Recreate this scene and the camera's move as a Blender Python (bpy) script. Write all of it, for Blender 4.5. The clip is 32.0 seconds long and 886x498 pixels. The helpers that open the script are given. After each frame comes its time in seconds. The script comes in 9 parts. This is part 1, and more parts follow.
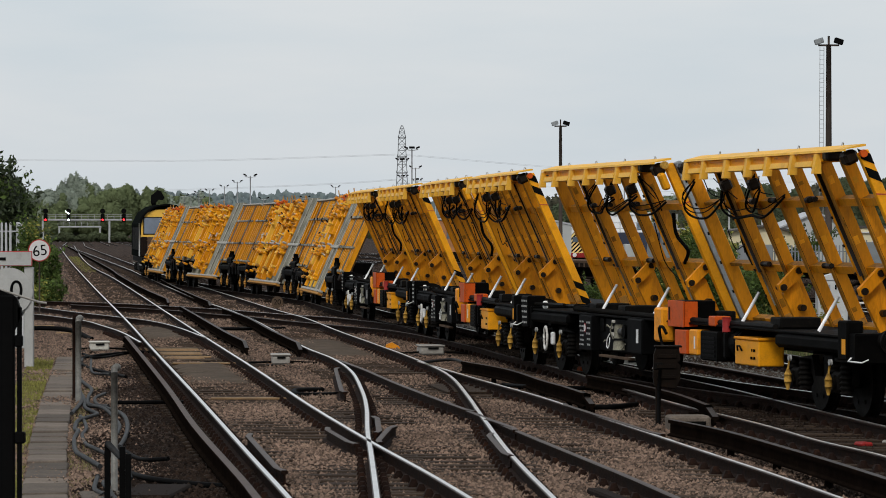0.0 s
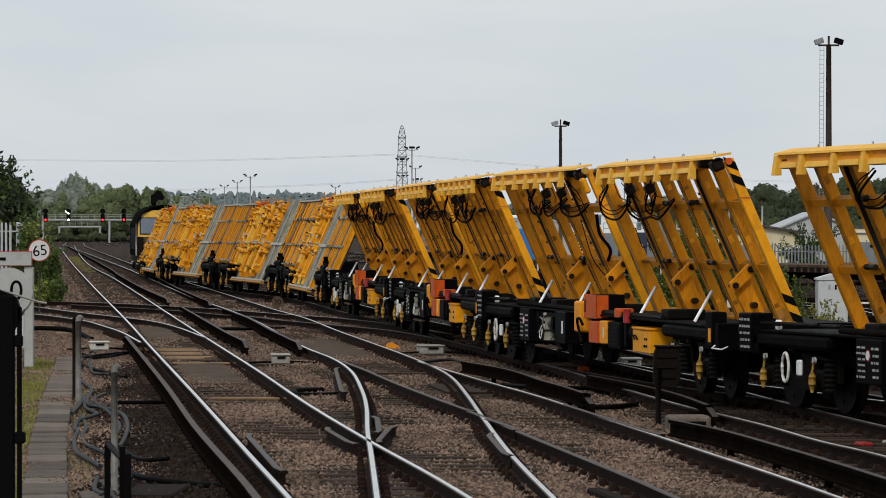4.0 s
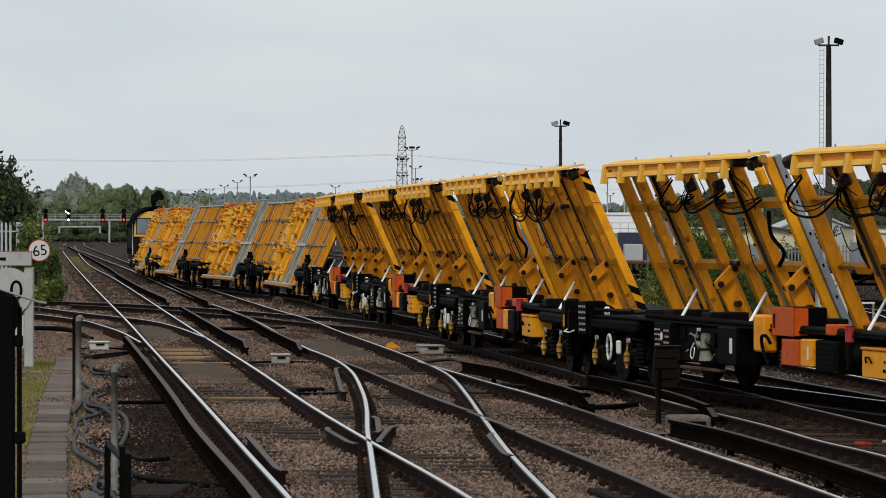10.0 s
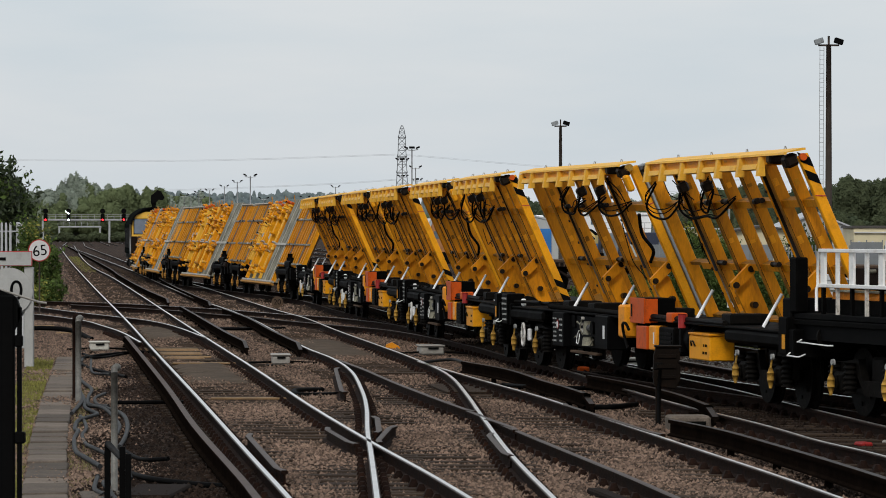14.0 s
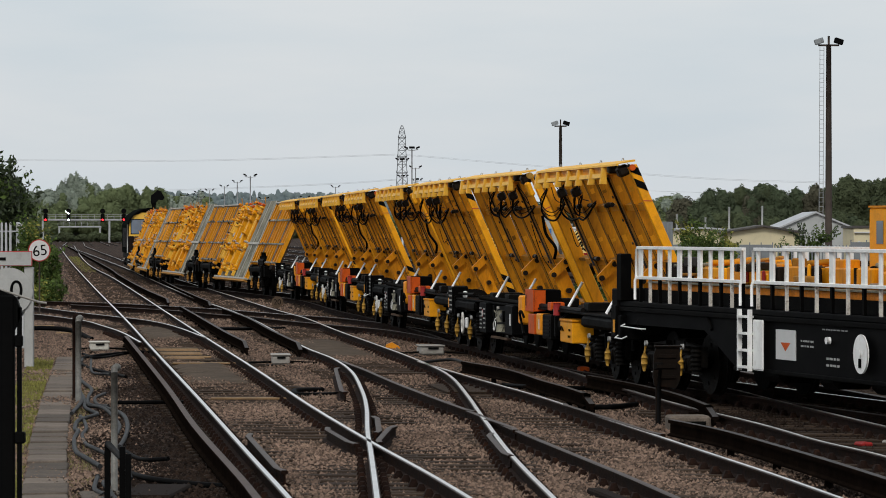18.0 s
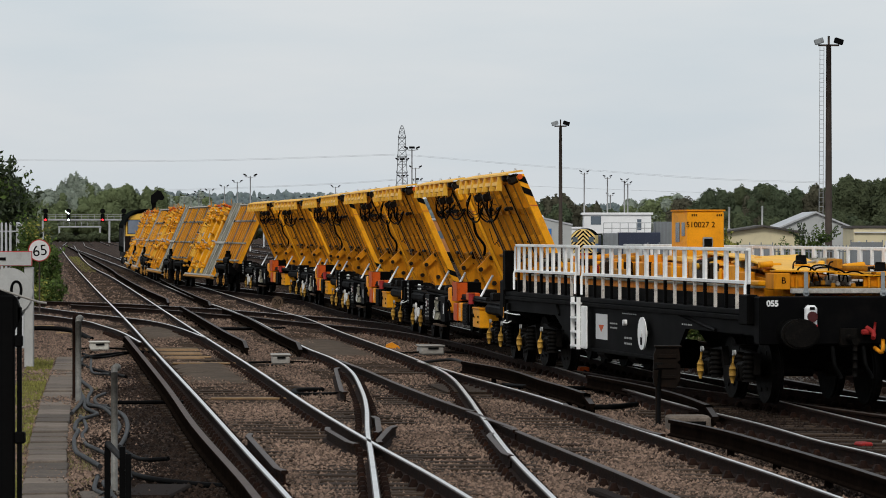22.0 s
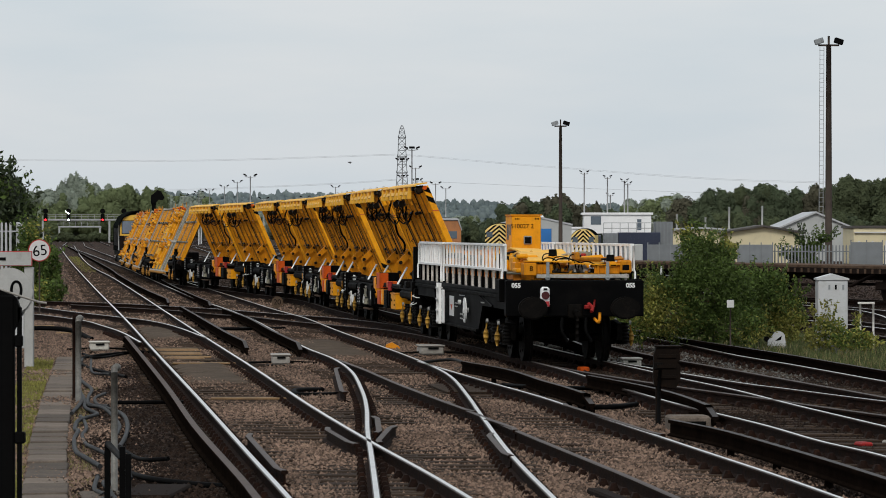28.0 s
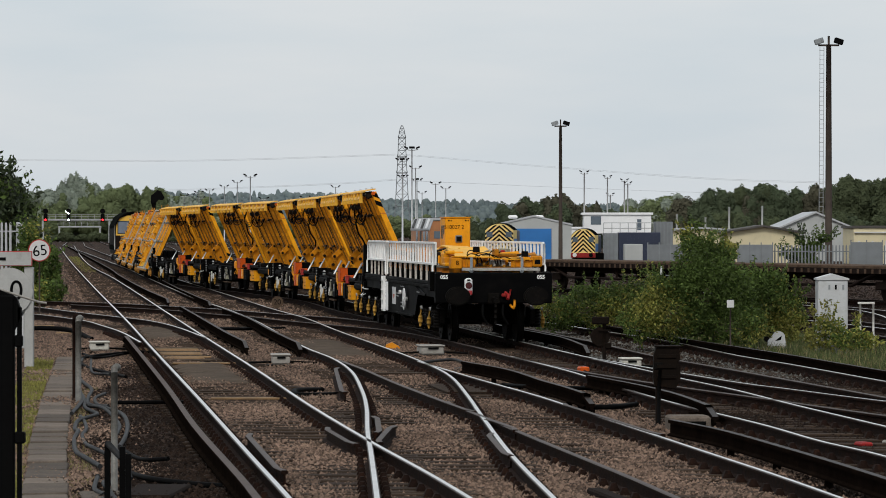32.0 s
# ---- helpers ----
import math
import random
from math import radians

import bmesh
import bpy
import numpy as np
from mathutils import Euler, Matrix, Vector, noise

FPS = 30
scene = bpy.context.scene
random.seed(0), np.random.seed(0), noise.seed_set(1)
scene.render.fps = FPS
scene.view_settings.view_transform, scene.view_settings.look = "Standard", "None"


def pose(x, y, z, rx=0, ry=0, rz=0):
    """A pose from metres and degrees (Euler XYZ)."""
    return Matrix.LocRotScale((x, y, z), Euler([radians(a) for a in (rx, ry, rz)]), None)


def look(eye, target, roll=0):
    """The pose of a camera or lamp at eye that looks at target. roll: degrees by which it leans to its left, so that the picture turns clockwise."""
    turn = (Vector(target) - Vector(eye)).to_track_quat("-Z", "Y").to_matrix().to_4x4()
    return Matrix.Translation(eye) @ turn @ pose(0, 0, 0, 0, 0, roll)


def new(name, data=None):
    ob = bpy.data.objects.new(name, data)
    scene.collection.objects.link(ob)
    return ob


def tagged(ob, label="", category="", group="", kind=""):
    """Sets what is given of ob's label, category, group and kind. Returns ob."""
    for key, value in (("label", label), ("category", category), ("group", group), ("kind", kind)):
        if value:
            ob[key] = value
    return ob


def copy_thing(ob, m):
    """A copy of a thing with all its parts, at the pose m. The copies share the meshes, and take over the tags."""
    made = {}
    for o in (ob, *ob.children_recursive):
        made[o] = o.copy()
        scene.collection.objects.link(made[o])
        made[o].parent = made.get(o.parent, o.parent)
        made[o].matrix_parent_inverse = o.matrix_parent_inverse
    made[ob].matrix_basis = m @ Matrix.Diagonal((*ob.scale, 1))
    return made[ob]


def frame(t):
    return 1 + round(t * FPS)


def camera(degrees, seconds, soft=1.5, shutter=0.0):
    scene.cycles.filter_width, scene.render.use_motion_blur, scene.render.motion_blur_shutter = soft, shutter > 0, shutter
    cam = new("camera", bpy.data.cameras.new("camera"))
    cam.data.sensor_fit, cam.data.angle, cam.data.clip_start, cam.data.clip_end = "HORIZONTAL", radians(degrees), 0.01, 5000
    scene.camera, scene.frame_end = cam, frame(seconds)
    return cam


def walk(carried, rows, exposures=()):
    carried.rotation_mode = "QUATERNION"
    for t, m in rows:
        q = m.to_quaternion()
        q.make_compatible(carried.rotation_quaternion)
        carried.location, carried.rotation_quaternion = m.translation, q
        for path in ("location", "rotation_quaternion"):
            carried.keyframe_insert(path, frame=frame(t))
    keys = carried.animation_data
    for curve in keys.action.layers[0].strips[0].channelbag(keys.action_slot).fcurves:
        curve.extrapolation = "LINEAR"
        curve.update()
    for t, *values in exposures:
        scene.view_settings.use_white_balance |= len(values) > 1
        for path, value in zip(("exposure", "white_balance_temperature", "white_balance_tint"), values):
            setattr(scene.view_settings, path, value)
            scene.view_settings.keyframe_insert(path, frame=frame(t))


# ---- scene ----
# ---- camera: on a tripod at the platform's end, a long lens ----
cam = camera(13.756, 32.0, soft=0.95)
EYE = (0.0, 0.0, 2.47)
CAM_POSE = look(EYE, (0.0, 1000.0, -2.27), 0.0)
walk(cam, [(0.0, CAM_POSE), (32.0, CAM_POSE)], exposures=[(0.0, 0.0), (32.0, 0.0)])

# ---- world and sun: a bright overcast day ----
world = bpy.data.worlds.new("overcast")
scene.world = world
world.use_nodes = True
wn, wl = world.node_tree.nodes, world.node_tree.links
wn.clear()
w_out = wn.new("ShaderNodeOutputWorld")
w_bg = wn.new("ShaderNodeBackground")
w_sky = wn.new("ShaderNodeTexSky")
w_sky.sky_type, w_sky.sun_disc = "NISHITA", False
w_sky.sun_elevation, w_sky.sun_rotation = radians(39.5), radians(194)
w_sky.air_density, w_sky.dust_density = 1.0, 3.0
w_gain = wn.new("ShaderNodeMix")
w_gain.data_type, w_gain.blend_type = "RGBA", "MULTIPLY"
w_gain.inputs[0].default_value = 1.0
w_gain.inputs[7].default_value = (0.08, 0.08, 0.08, 1)
w_tc = wn.new("ShaderNodeTexCoord")
w_map = wn.new("ShaderNodeMapping")
w_map.inputs["Scale"].default_value = (5.0, 5.0, 26.0)
w_noise = wn.new("ShaderNodeTexNoise")
w_noise.inputs["Scale"].default_value, w_noise.inputs["Detail"].default_value = 1.6, 5.0
w_ramp = wn.new("ShaderNodeValToRGB")
w_ramp.color_ramp.elements[0].position, w_ramp.color_ramp.elements[1].position = 0.3, 0.72
w_ramp.color_ramp.elements[0].color = (0.66, 0.73, 0.785, 1)
w_ramp.color_ramp.elements[1].color = (0.785, 0.808, 0.828, 1)
w_mix = wn.new("ShaderNodeMix")
w_mix.data_type = "RGBA"
w_mix.inputs[0].default_value = 0.86
wl.new(w_tc.outputs["Generated"], w_map.inputs["Vector"])
wl.new(w_map.outputs["Vector"], w_noise.inputs["Vector"])
wl.new(w_noise.outputs["Fac"], w_ramp.inputs["Fac"])
wl.new(w_sky.outputs["Color"], w_gain.inputs[6])
wl.new(w_gain.outputs[2], w_mix.inputs[6])
wl.new(w_ramp.outputs["Color"], w_mix.inputs[7])
wl.new(w_mix.outputs[2], w_bg.inputs["Color"])
w_bg.inputs["Strength"].default_value = 1.0
wl.new(w_bg.outputs["Background"], w_out.inputs["Surface"])

sun = new("sun", bpy.data.lights.new("sun", "SUN"))
sun.data.energy, sun.data.angle, sun.data.color = 1.3, radians(14), (1.0, 0.96, 0.9)
sun.matrix_world = look((-25, -60, 85), (0, 40, 0))


# ---- materials ----
def mat(name, col, rough=0.6, metal=0.0, var=0.25, scale=3.0, fine=40.0, bump=0.15, stain=None, stain_amt=0.0,
        rand=0.0, island=0.0, spec=0.5, stretch=(1, 1, 1), translucent=0.0, cells=0.0):
    """A procedural surface: base colour with broad and fine variation, stains, relief, and a share of change by object or by piece."""
    m = bpy.data.materials.new(name)
    m.use_nodes = True
    n, l = m.node_tree.nodes, m.node_tree.links
    b = n["Principled BSDF"]
    tc = n.new("ShaderNodeTexCoord")
    mp = n.new("ShaderNodeMapping")
    mp.inputs["Scale"].default_value = stretch
    l.new(tc.outputs["Object"], mp.inputs["Vector"])
    n1 = n.new("ShaderNodeTexNoise")
    n1.inputs["Scale"].default_value, n1.inputs["Detail"].default_value = scale, 6.0
    n2 = n.new("ShaderNodeTexNoise")
    n2.inputs["Scale"].default_value, n2.inputs["Detail"].default_value = fine, 4.0
    l.new(mp.outputs["Vector"], n1.inputs["Vector"])
    l.new(mp.outputs["Vector"], n2.inputs["Vector"])
    mr = n.new("ShaderNodeMapRange")
    mr.inputs["From Min"].default_value, mr.inputs["From Max"].default_value = 0.3, 0.7
    mr.inputs["To Min"].default_value, mr.inputs["To Max"].default_value = 1 - var, 1 + var
    l.new(n1.outputs["Fac"], mr.inputs["Value"])
    mr2 = n.new("ShaderNodeMapRange")
    mr2.inputs["From Min"].default_value, mr2.inputs["From Max"].default_value = 0.3, 0.7
    mr2.inputs["To Min"].default_value, mr2.inputs["To Max"].default_value = 1 - var * 0.6, 1 + var * 0.6
    l.new(n2.outputs["Fac"], mr2.inputs["Value"])
    mul = n.new("ShaderNodeMath")
    mul.operation = "MULTIPLY"
    l.new(mr.outputs["Result"], mul.inputs[0])
    l.new(mr2.outputs["Result"], mul.inputs[1])
    last = mul.outputs[0]
    for amount, node, sock in ((rand, "ShaderNodeObjectInfo", "Random"), (island, "ShaderNodeNewGeometry", "Random Per Island")):
        if amount:
            oi = n.new(node)
            mr3 = n.new("ShaderNodeMapRange")
            mr3.inputs["To Min"].default_value, mr3.inputs["To Max"].default_value = 1 - amount, 1 + amount
            l.new(oi.outputs[sock], mr3.inputs["Value"])
            mm = n.new("ShaderNodeMath")
            mm.operation = "MULTIPLY"
            l.new(last, mm.inputs[0])
            l.new(mr3.outputs["Result"], mm.inputs[1])
            last = mm.outputs[0]
    vor = None
    if cells:  # broken stones of uneven tone
        vor = n.new("ShaderNodeTexVoronoi")
        vor.inputs["Scale"].default_value = cells
        l.new(tc.outputs["Object"], vor.inputs["Vector"])
        bw = n.new("ShaderNodeRGBToBW")
        l.new(vor.outputs["Color"], bw.inputs["Color"])
        mr4 = n.new("ShaderNodeMapRange")
        mr4.inputs["From Min"].default_value, mr4.inputs["From Max"].default_value = 0.2, 0.8
        mr4.inputs["To Min"].default_value, mr4.inputs["To Max"].default_value = 0.25, 2.6
        l.new(bw.outputs["Val"], mr4.inputs["Value"])
        mm = n.new("ShaderNodeMath")
        mm.operation = "MULTIPLY"
        l.new(last, mm.inputs[0])
        l.new(mr4.outputs["Result"], mm.inputs[1])
        last = mm.outputs[0]
    vm = n.new("ShaderNodeVectorMath")
    vm.operation = "SCALE"
    vm.inputs[0].default_value = col
    l.new(last, vm.inputs["Scale"])
    colour = vm.outputs["Vector"]
    if stain:
        n3 = n.new("ShaderNodeTexNoise")
        n3.inputs["Scale"].default_value, n3.inputs["Detail"].default_value, n3.inputs["Roughness"].default_value = scale * 1.7, 8.0, 0.7
        l.new(mp.outputs["Vector"], n3.inputs["Vector"])
        sr = n.new("ShaderNodeMapRange")
        sr.inputs["From Min"].default_value, sr.inputs["From Max"].default_value = 0.52, 0.68
        sr.inputs["To Max"].default_value = stain_amt
        l.new(n3.outputs["Fac"], sr.inputs["Value"])
        mx = n.new("ShaderNodeMix")
        mx.data_type = "RGBA"
        l.new(sr.outputs["Result"], mx.inputs[0])
        l.new(colour, mx.inputs[6])
        mx.inputs[7].default_value = (*stain, 1)
        colour = mx.outputs[2]
    l.new(colour, b.inputs["Base Color"])
    rr = n.new("ShaderNodeMapRange")
    rr.inputs["To Min"].default_value, rr.inputs["To Max"].default_value = max(rough - 0.12, 0.03), min(rough + 0.12, 1)
    l.new(n1.outputs["Fac"], rr.inputs["Value"])
    l.new(rr.outputs["Result"], b.inputs["Roughness"])
    b.inputs["Metallic"].default_value = metal
    b.inputs["Specular IOR Level"].default_value = spec
    if bump:
        bp = n.new("ShaderNodeBump")
        bp.inputs["Strength"].default_value, bp.inputs["Distance"].default_value = bump, 0.02
        l.new(vor.outputs["Distance"] if vor else n2.outputs["Fac"], bp.inputs["Height"])
        l.new(bp.outputs["Normal"], b.inputs["Normal"])
    if translucent:
        tr = n.new("ShaderNodeBsdfTranslucent")
        l.new(colour, tr.inputs["Color"])
        ms = n.new("ShaderNodeMixShader")
        ms.inputs[0].default_value = translucent
        l.new(b.outputs["BSDF"], ms.inputs[1])
        l.new(tr.outputs["BSDF"], ms.inputs[2])
        l.new(ms.outputs["Shader"], n["Material Output"].inputs["Surface"])
    return m


def glow(name, col, strength):
    m = bpy.data.materials.new(name)
    m.use_nodes = True
    b = m.node_tree.nodes["Principled BSDF"]
    b.inputs["Base Color"].default_value = (*col, 1)
    b.inputs["Emission Color"].default_value, b.inputs["Emission Strength"].default_value = (*col, 1), strength
    return m


# dark yellow for grime, and for faces turned down whose shade is painted in
YELLOW_GRIME_SHADE = mat("grimy_shaded_yellow_paint", (0.33, 0.135, 0.008), 0.7, var=0.3, scale=3.0, fine=22, bump=0.1, stain=(0.09, 0.04, 0.012), stain_amt=0.8, rand=0.15, spec=0.15)
YELLOW = mat("yellow_paint", (0.68, 0.248, 0.003), 0.55, var=0.16, scale=1.6, fine=22, bump=0.06, stain=(0.25, 0.075, 0.004), stain_amt=0.6, rand=0.12, spec=0.2, stretch=(1.8, 1.8, 0.45))
YELLOW_TOP = mat("faded_yellow_paint", (0.85, 0.455, 0.045), 0.55, var=0.1, scale=1.5, fine=30, bump=0.06, stain=(0.45, 0.22, 0.03), stain_amt=0.4, spec=0.3)
YELLOW_LIGHT = mat("clean_yellow_paint", (0.82, 0.335, 0.006), 0.5, var=0.1, scale=2.0, bump=0.03, stain=(0.4, 0.16, 0.012), stain_amt=0.45, rand=0.06, spec=0.2)
ORANGE = mat("orange_paint", (0.56, 0.085, 0.008), 0.5, var=0.12, scale=4, bump=0.05, stain=(0.1, 0.03, 0.012), stain_amt=0.5, spec=0.15)
AMBER = mat("amber_paint", (0.82, 0.3, 0.012), 0.5, var=0.12, scale=4, bump=0.05, stain=(0.25, 0.09, 0.012), stain_amt=0.4, spec=0.2)
AMBERDULL = mat("weathered_orange_paint", (0.62, 0.2, 0.015), 0.6, var=0.25, scale=5, bump=0.08, stain=(0.18, 0.08, 0.02), stain_amt=0.5, spec=0.15)
BARKYELLOW = mat("rusted_yellow_paint", (0.42, 0.2, 0.04), 0.7, var=0.25, scale=8, bump=0.1, stain=(0.12, 0.06, 0.03), stain_amt=0.6, spec=0.15)
WEATHERGREY = mat("weathered_grey_strip", (0.215, 0.205, 0.155), 0.8, var=0.5, scale=1.6, bump=0.12, stain=(0.1, 0.08, 0.05), stain_amt=0.85, spec=0.2)
WEATHERPALE = mat("weathered_pale_rail", (0.42, 0.4, 0.36), 0.7, var=0.2, scale=5, bump=0.08, stain=(0.15, 0.11, 0.08), stain_amt=0.6, spec=0.2)
GREASE = mat("black_grease", (0.012, 0.008, 0.005), 0.5, var=0.4, scale=8, bump=0.15, stain=(0.04, 0.02, 0.006), stain_amt=0.5, spec=0.15)
RED = mat("faded_red_paint", (0.27, 0.02, 0.018), 0.55, var=0.15, scale=5, bump=0.05, spec=0.15)
BLACK = mat("black_wagon_paint", (0.0024, 0.0023, 0.0022), 0.6, var=0.3, scale=2.5, bump=0.1, stain=(0.008, 0.007, 0.006), stain_amt=0.5, spec=0.02)
BLACK_BODY = mat("black_body_paint", (0.0032, 0.0032, 0.0034), 0.55, var=0.2, scale=1.2, bump=0.04, stain=(0.009, 0.008, 0.007), stain_amt=0.45, spec=0.02)
DARKMETAL = mat("oily_running_gear", (0.004, 0.0035, 0.003), 0.65, var=0.35, scale=6, bump=0.2, stain=(0.02, 0.015, 0.011), stain_amt=0.5, spec=0.06)
RUBBER = mat("black_rubber", (0.004, 0.004, 0.004), 0.6, var=0.15, bump=0.05, spec=0.02)
WHITE = mat("white_paint", (0.85, 0.85, 0.83), 0.45, var=0.06, scale=3, bump=0.03, stain=(0.42, 0.36, 0.30), stain_amt=0.35)
WHITE_WORN = mat("worn_white_paint", (0.68, 0.66, 0.62), 0.55, var=0.1, scale=8, bump=0.08, stain=(0.2, 0.12, 0.08), stain_amt=0.7)
WHITE_RUSTY = mat("rust_streaked_white_paint", (0.6, 0.56, 0.5), 0.6, var=0.2, scale=6, bump=0.1, stain=(0.12, 0.05, 0.02), stain_amt=0.9)
LENSDARK = mat("dark_red_lens", (0.06, 0.008, 0.008), 0.2, var=0.1, bump=0.0)
CHROME = mat("bright_rod", (0.93, 0.93, 0.93), 0.35, metal=0.1, var=0.05, bump=0.0)
GREY = mat("grey_steel", (0.27, 0.29, 0.30), 0.5, metal=0.2, var=0.15, scale=2, bump=0.08, stain=(0.13, 0.11, 0.1), stain_amt=0.5)
POSTGREY = mat("dulled_galvanised_tube", (0.16, 0.155, 0.14), 0.5, metal=0.2, var=0.3, scale=6, bump=0.1, stain=(0.07, 0.055, 0.04), stain_amt=0.5, spec=0.3)
GALVPALE = mat("pale_galvanised_steel", (0.55, 0.56, 0.57), 0.6, metal=0.0, var=0.12, scale=2, bump=0.0, spec=0.3)
GALV = mat("galvanised_steel", (0.42, 0.43, 0.43), 0.45, metal=0.6, var=0.2, scale=9, bump=0.06)
CONDSIDE = mat("tarry_conductor_side", (0.0075, 0.0052, 0.004), 0.9, var=0.3, scale=3, bump=0.15, stain=(0.018, 0.011, 0.007), stain_amt=0.5, spec=0.0)
CONDDARK = mat("dark_conductor_top", (0.03, 0.024, 0.021), 0.55, metal=0.0, spec=0.2, stain=(0.06, 0.05, 0.045), stain_amt=0.4, var=0.2, scale=3, fine=50, bump=0.05)
DARKGREY = mat("dark_grey_machinery", (0.06, 0.058, 0.055), 0.6, var=0.3, scale=8, bump=0.15, spec=0.2)
STENCIL = mat("faded_white_stencil", (0.33, 0.33, 0.32), 0.7, var=0.25, scale=20, bump=0.0)
LINKYELLOW = mat("dirty_yellow_link", (0.36, 0.2, 0.035), 0.6, var=0.35, scale=8, bump=0.1, rand=0.3, stain=(0.1, 0.05, 0.015), stain_amt=0.6, spec=0.15)
# brown that paints the shade behind the slats; also used for stains
SLATBACK = mat("shade_and_stain_brown", (0.05, 0.026, 0.01), 0.8, var=0.35, scale=2, bump=0.1, spec=0.1)
RAILTOP = mat("polished_rail_head", (0.78, 0.77, 0.75), 0.33, metal=1.0, var=0.12, scale=2.5, fine=60, bump=0.04)
RAILDULL = mat("dull_rail_head", (0.05, 0.035, 0.027), 0.55, metal=0.15, spec=0.3, var=0.25, scale=3, fine=60, bump=0.08)
RUST = mat("rail_rust", (0.013, 0.0066, 0.0045), 0.9, var=0.4, scale=4, fine=60, bump=0.3, stain=(0.045, 0.018, 0.009), stain_amt=0.6, spec=0.08)
CONDTOP = mat("conductor_rail_top", (0.085, 0.064, 0.056), 0.7, metal=0.0, spec=0.2, stain=(0.03, 0.018, 0.013), stain_amt=0.7, var=0.15, scale=3, fine=50, bump=0.05)
TIMBER = mat("weathered_timber", (0.042, 0.028, 0.019), 0.85, var=0.4, scale=2.0, fine=14, bump=0.5, rand=0.3, spec=0.12, stretch=(0.6, 9, 9), stain=(0.02, 0.014, 0.01), stain_amt=0.6)
BALLAST = mat("ballast_bed", (0.028, 0.0172, 0.012), 0.95, var=0.5, scale=0.9, fine=22, bump=0.9, spec=0.08, cells=20.0, stain=(0.022, 0.014, 0.01), stain_amt=0.6)
STONE = mat("ballast_stone", (0.165, 0.11, 0.08), 0.9, var=0.3, scale=0.5, fine=30, bump=0.4, island=0.7, spec=0.15)
DUST = mat("track_dust", (0.088, 0.066, 0.048), 0.95, var=0.3, scale=1.4, fine=40, bump=0.4, spec=0.08, stain=(0.045, 0.032, 0.024), stain_amt=0.7)
# oil-dark stone, darkened further to carry the shade round the train
STONE_DIRTY = mat("oily_shaded_ballast_stone", (0.018, 0.011, 0.0075), 0.9, var=0.35, scale=0.5, fine=30, bump=0.4, island=0.6, spec=0.1)
STONE_GREY = mat("grey_ballast_stone", (0.095, 0.09, 0.08), 0.9, var=0.25, scale=0.5, fine=30, bump=0.4, island=0.6, spec=0.2)
CONCRETE = mat("weathered_concrete", (0.125, 0.1, 0.08), 0.9, var=0.3, scale=3, fine=45, bump=0.35, rand=0.42, stain=(0.045, 0.036, 0.03), stain_amt=0.6, spec=0.2)
PALEBOX = mat("pale_plastic", (0.52, 0.5, 0.44), 0.6, var=0.12, scale=6, bump=0.1, stain=(0.2, 0.17, 0.13), stain_amt=0.5)
GREYBOX = mat("grey_machine_cover", (0.3, 0.28, 0.25), 0.6, var=0.15, scale=6, bump=0.12, stain=(0.12, 0.1, 0.08), stain_amt=0.5)
CABINET = mat("grey_cabinet_paint", (0.52, 0.53, 0.535), 0.5, var=0.06, scale=2, bump=0.05, stain=(0.35, 0.34, 0.31), stain_amt=0.4)
CABLE = mat("grey_cable_sheath", (0.02, 0.021, 0.022), 0.6, var=0.35, scale=8, bump=0.1, spec=0.15, stain=(0.055, 0.045, 0.038), stain_amt=0.6)
GRASS = mat("rough_grass", (0.08, 0.102, 0.03), 0.8, var=0.3, scale=2, fine=20, bump=0.3, island=0.45, translucent=0.25)
VERGE = mat("yellow_green_grass", (0.23, 0.22, 0.06), 0.85, var=0.3, scale=2, fine=20, bump=0.3, island=0.45, translucent=0.25, spec=0.2)
DRYGRASS = mat("dry_grass", (0.24, 0.2, 0.09), 0.85, var=0.25, scale=2, bump=0.3, island=0.4, translucent=0.2)
LEAF = mat("bush_leaf", (0.078, 0.118, 0.028), 0.65, var=0.35, scale=1.2, bump=0.1, island=0.55, translucent=0.3, spec=0.2)
LEAF_LIGHT = mat("yellowing_leaf", (0.24, 0.235, 0.055), 0.65, var=0.35, scale=1.2, bump=0.1, island=0.5, translucent=0.3, spec=0.2)
LEAF_DARK = mat("dark_tree_leaf", (0.031, 0.048, 0.014), 0.7, var=0.3, scale=0.25, fine=3, bump=0.1, island=0.45, translucent=0.15)
LEAF_BROWN = mat("browning_tree_leaf", (0.115, 0.11, 0.075), 0.9, var=0.15, scale=0.12, fine=0.7, bump=0.0, island=0.1, spec=0.1, translucent=0.35)
LEAF_DEEP = mat("deep_green_tree_leaf", (0.095, 0.12, 0.07), 0.9, var=0.15, scale=0.12, fine=0.7, bump=0.0, island=0.1, spec=0.1, translucent=0.35)
LEAF_MID = mat("tree_belt_leaf", (0.1, 0.12, 0.064), 0.9, var=0.15, scale=0.12, fine=0.7, bump=0.0, island=0.1, spec=0.1, translucent=0.35)
# air haze mixed into the leaf colour, the second copy paler for more distance
LEAF_FAR = mat("haze_tinted_leaf", (0.16, 0.195, 0.095), 0.9, var=0.14, scale=0.06, fine=0.3, bump=0.0, island=0.06, spec=0.1, translucent=0.25)
LEAF_FAR2 = mat("haze_paled_leaf", (0.28, 0.32, 0.26), 0.95, var=0.12, scale=0.04, fine=0.15, bump=0.0, island=0.05, spec=0.1, translucent=0.25)
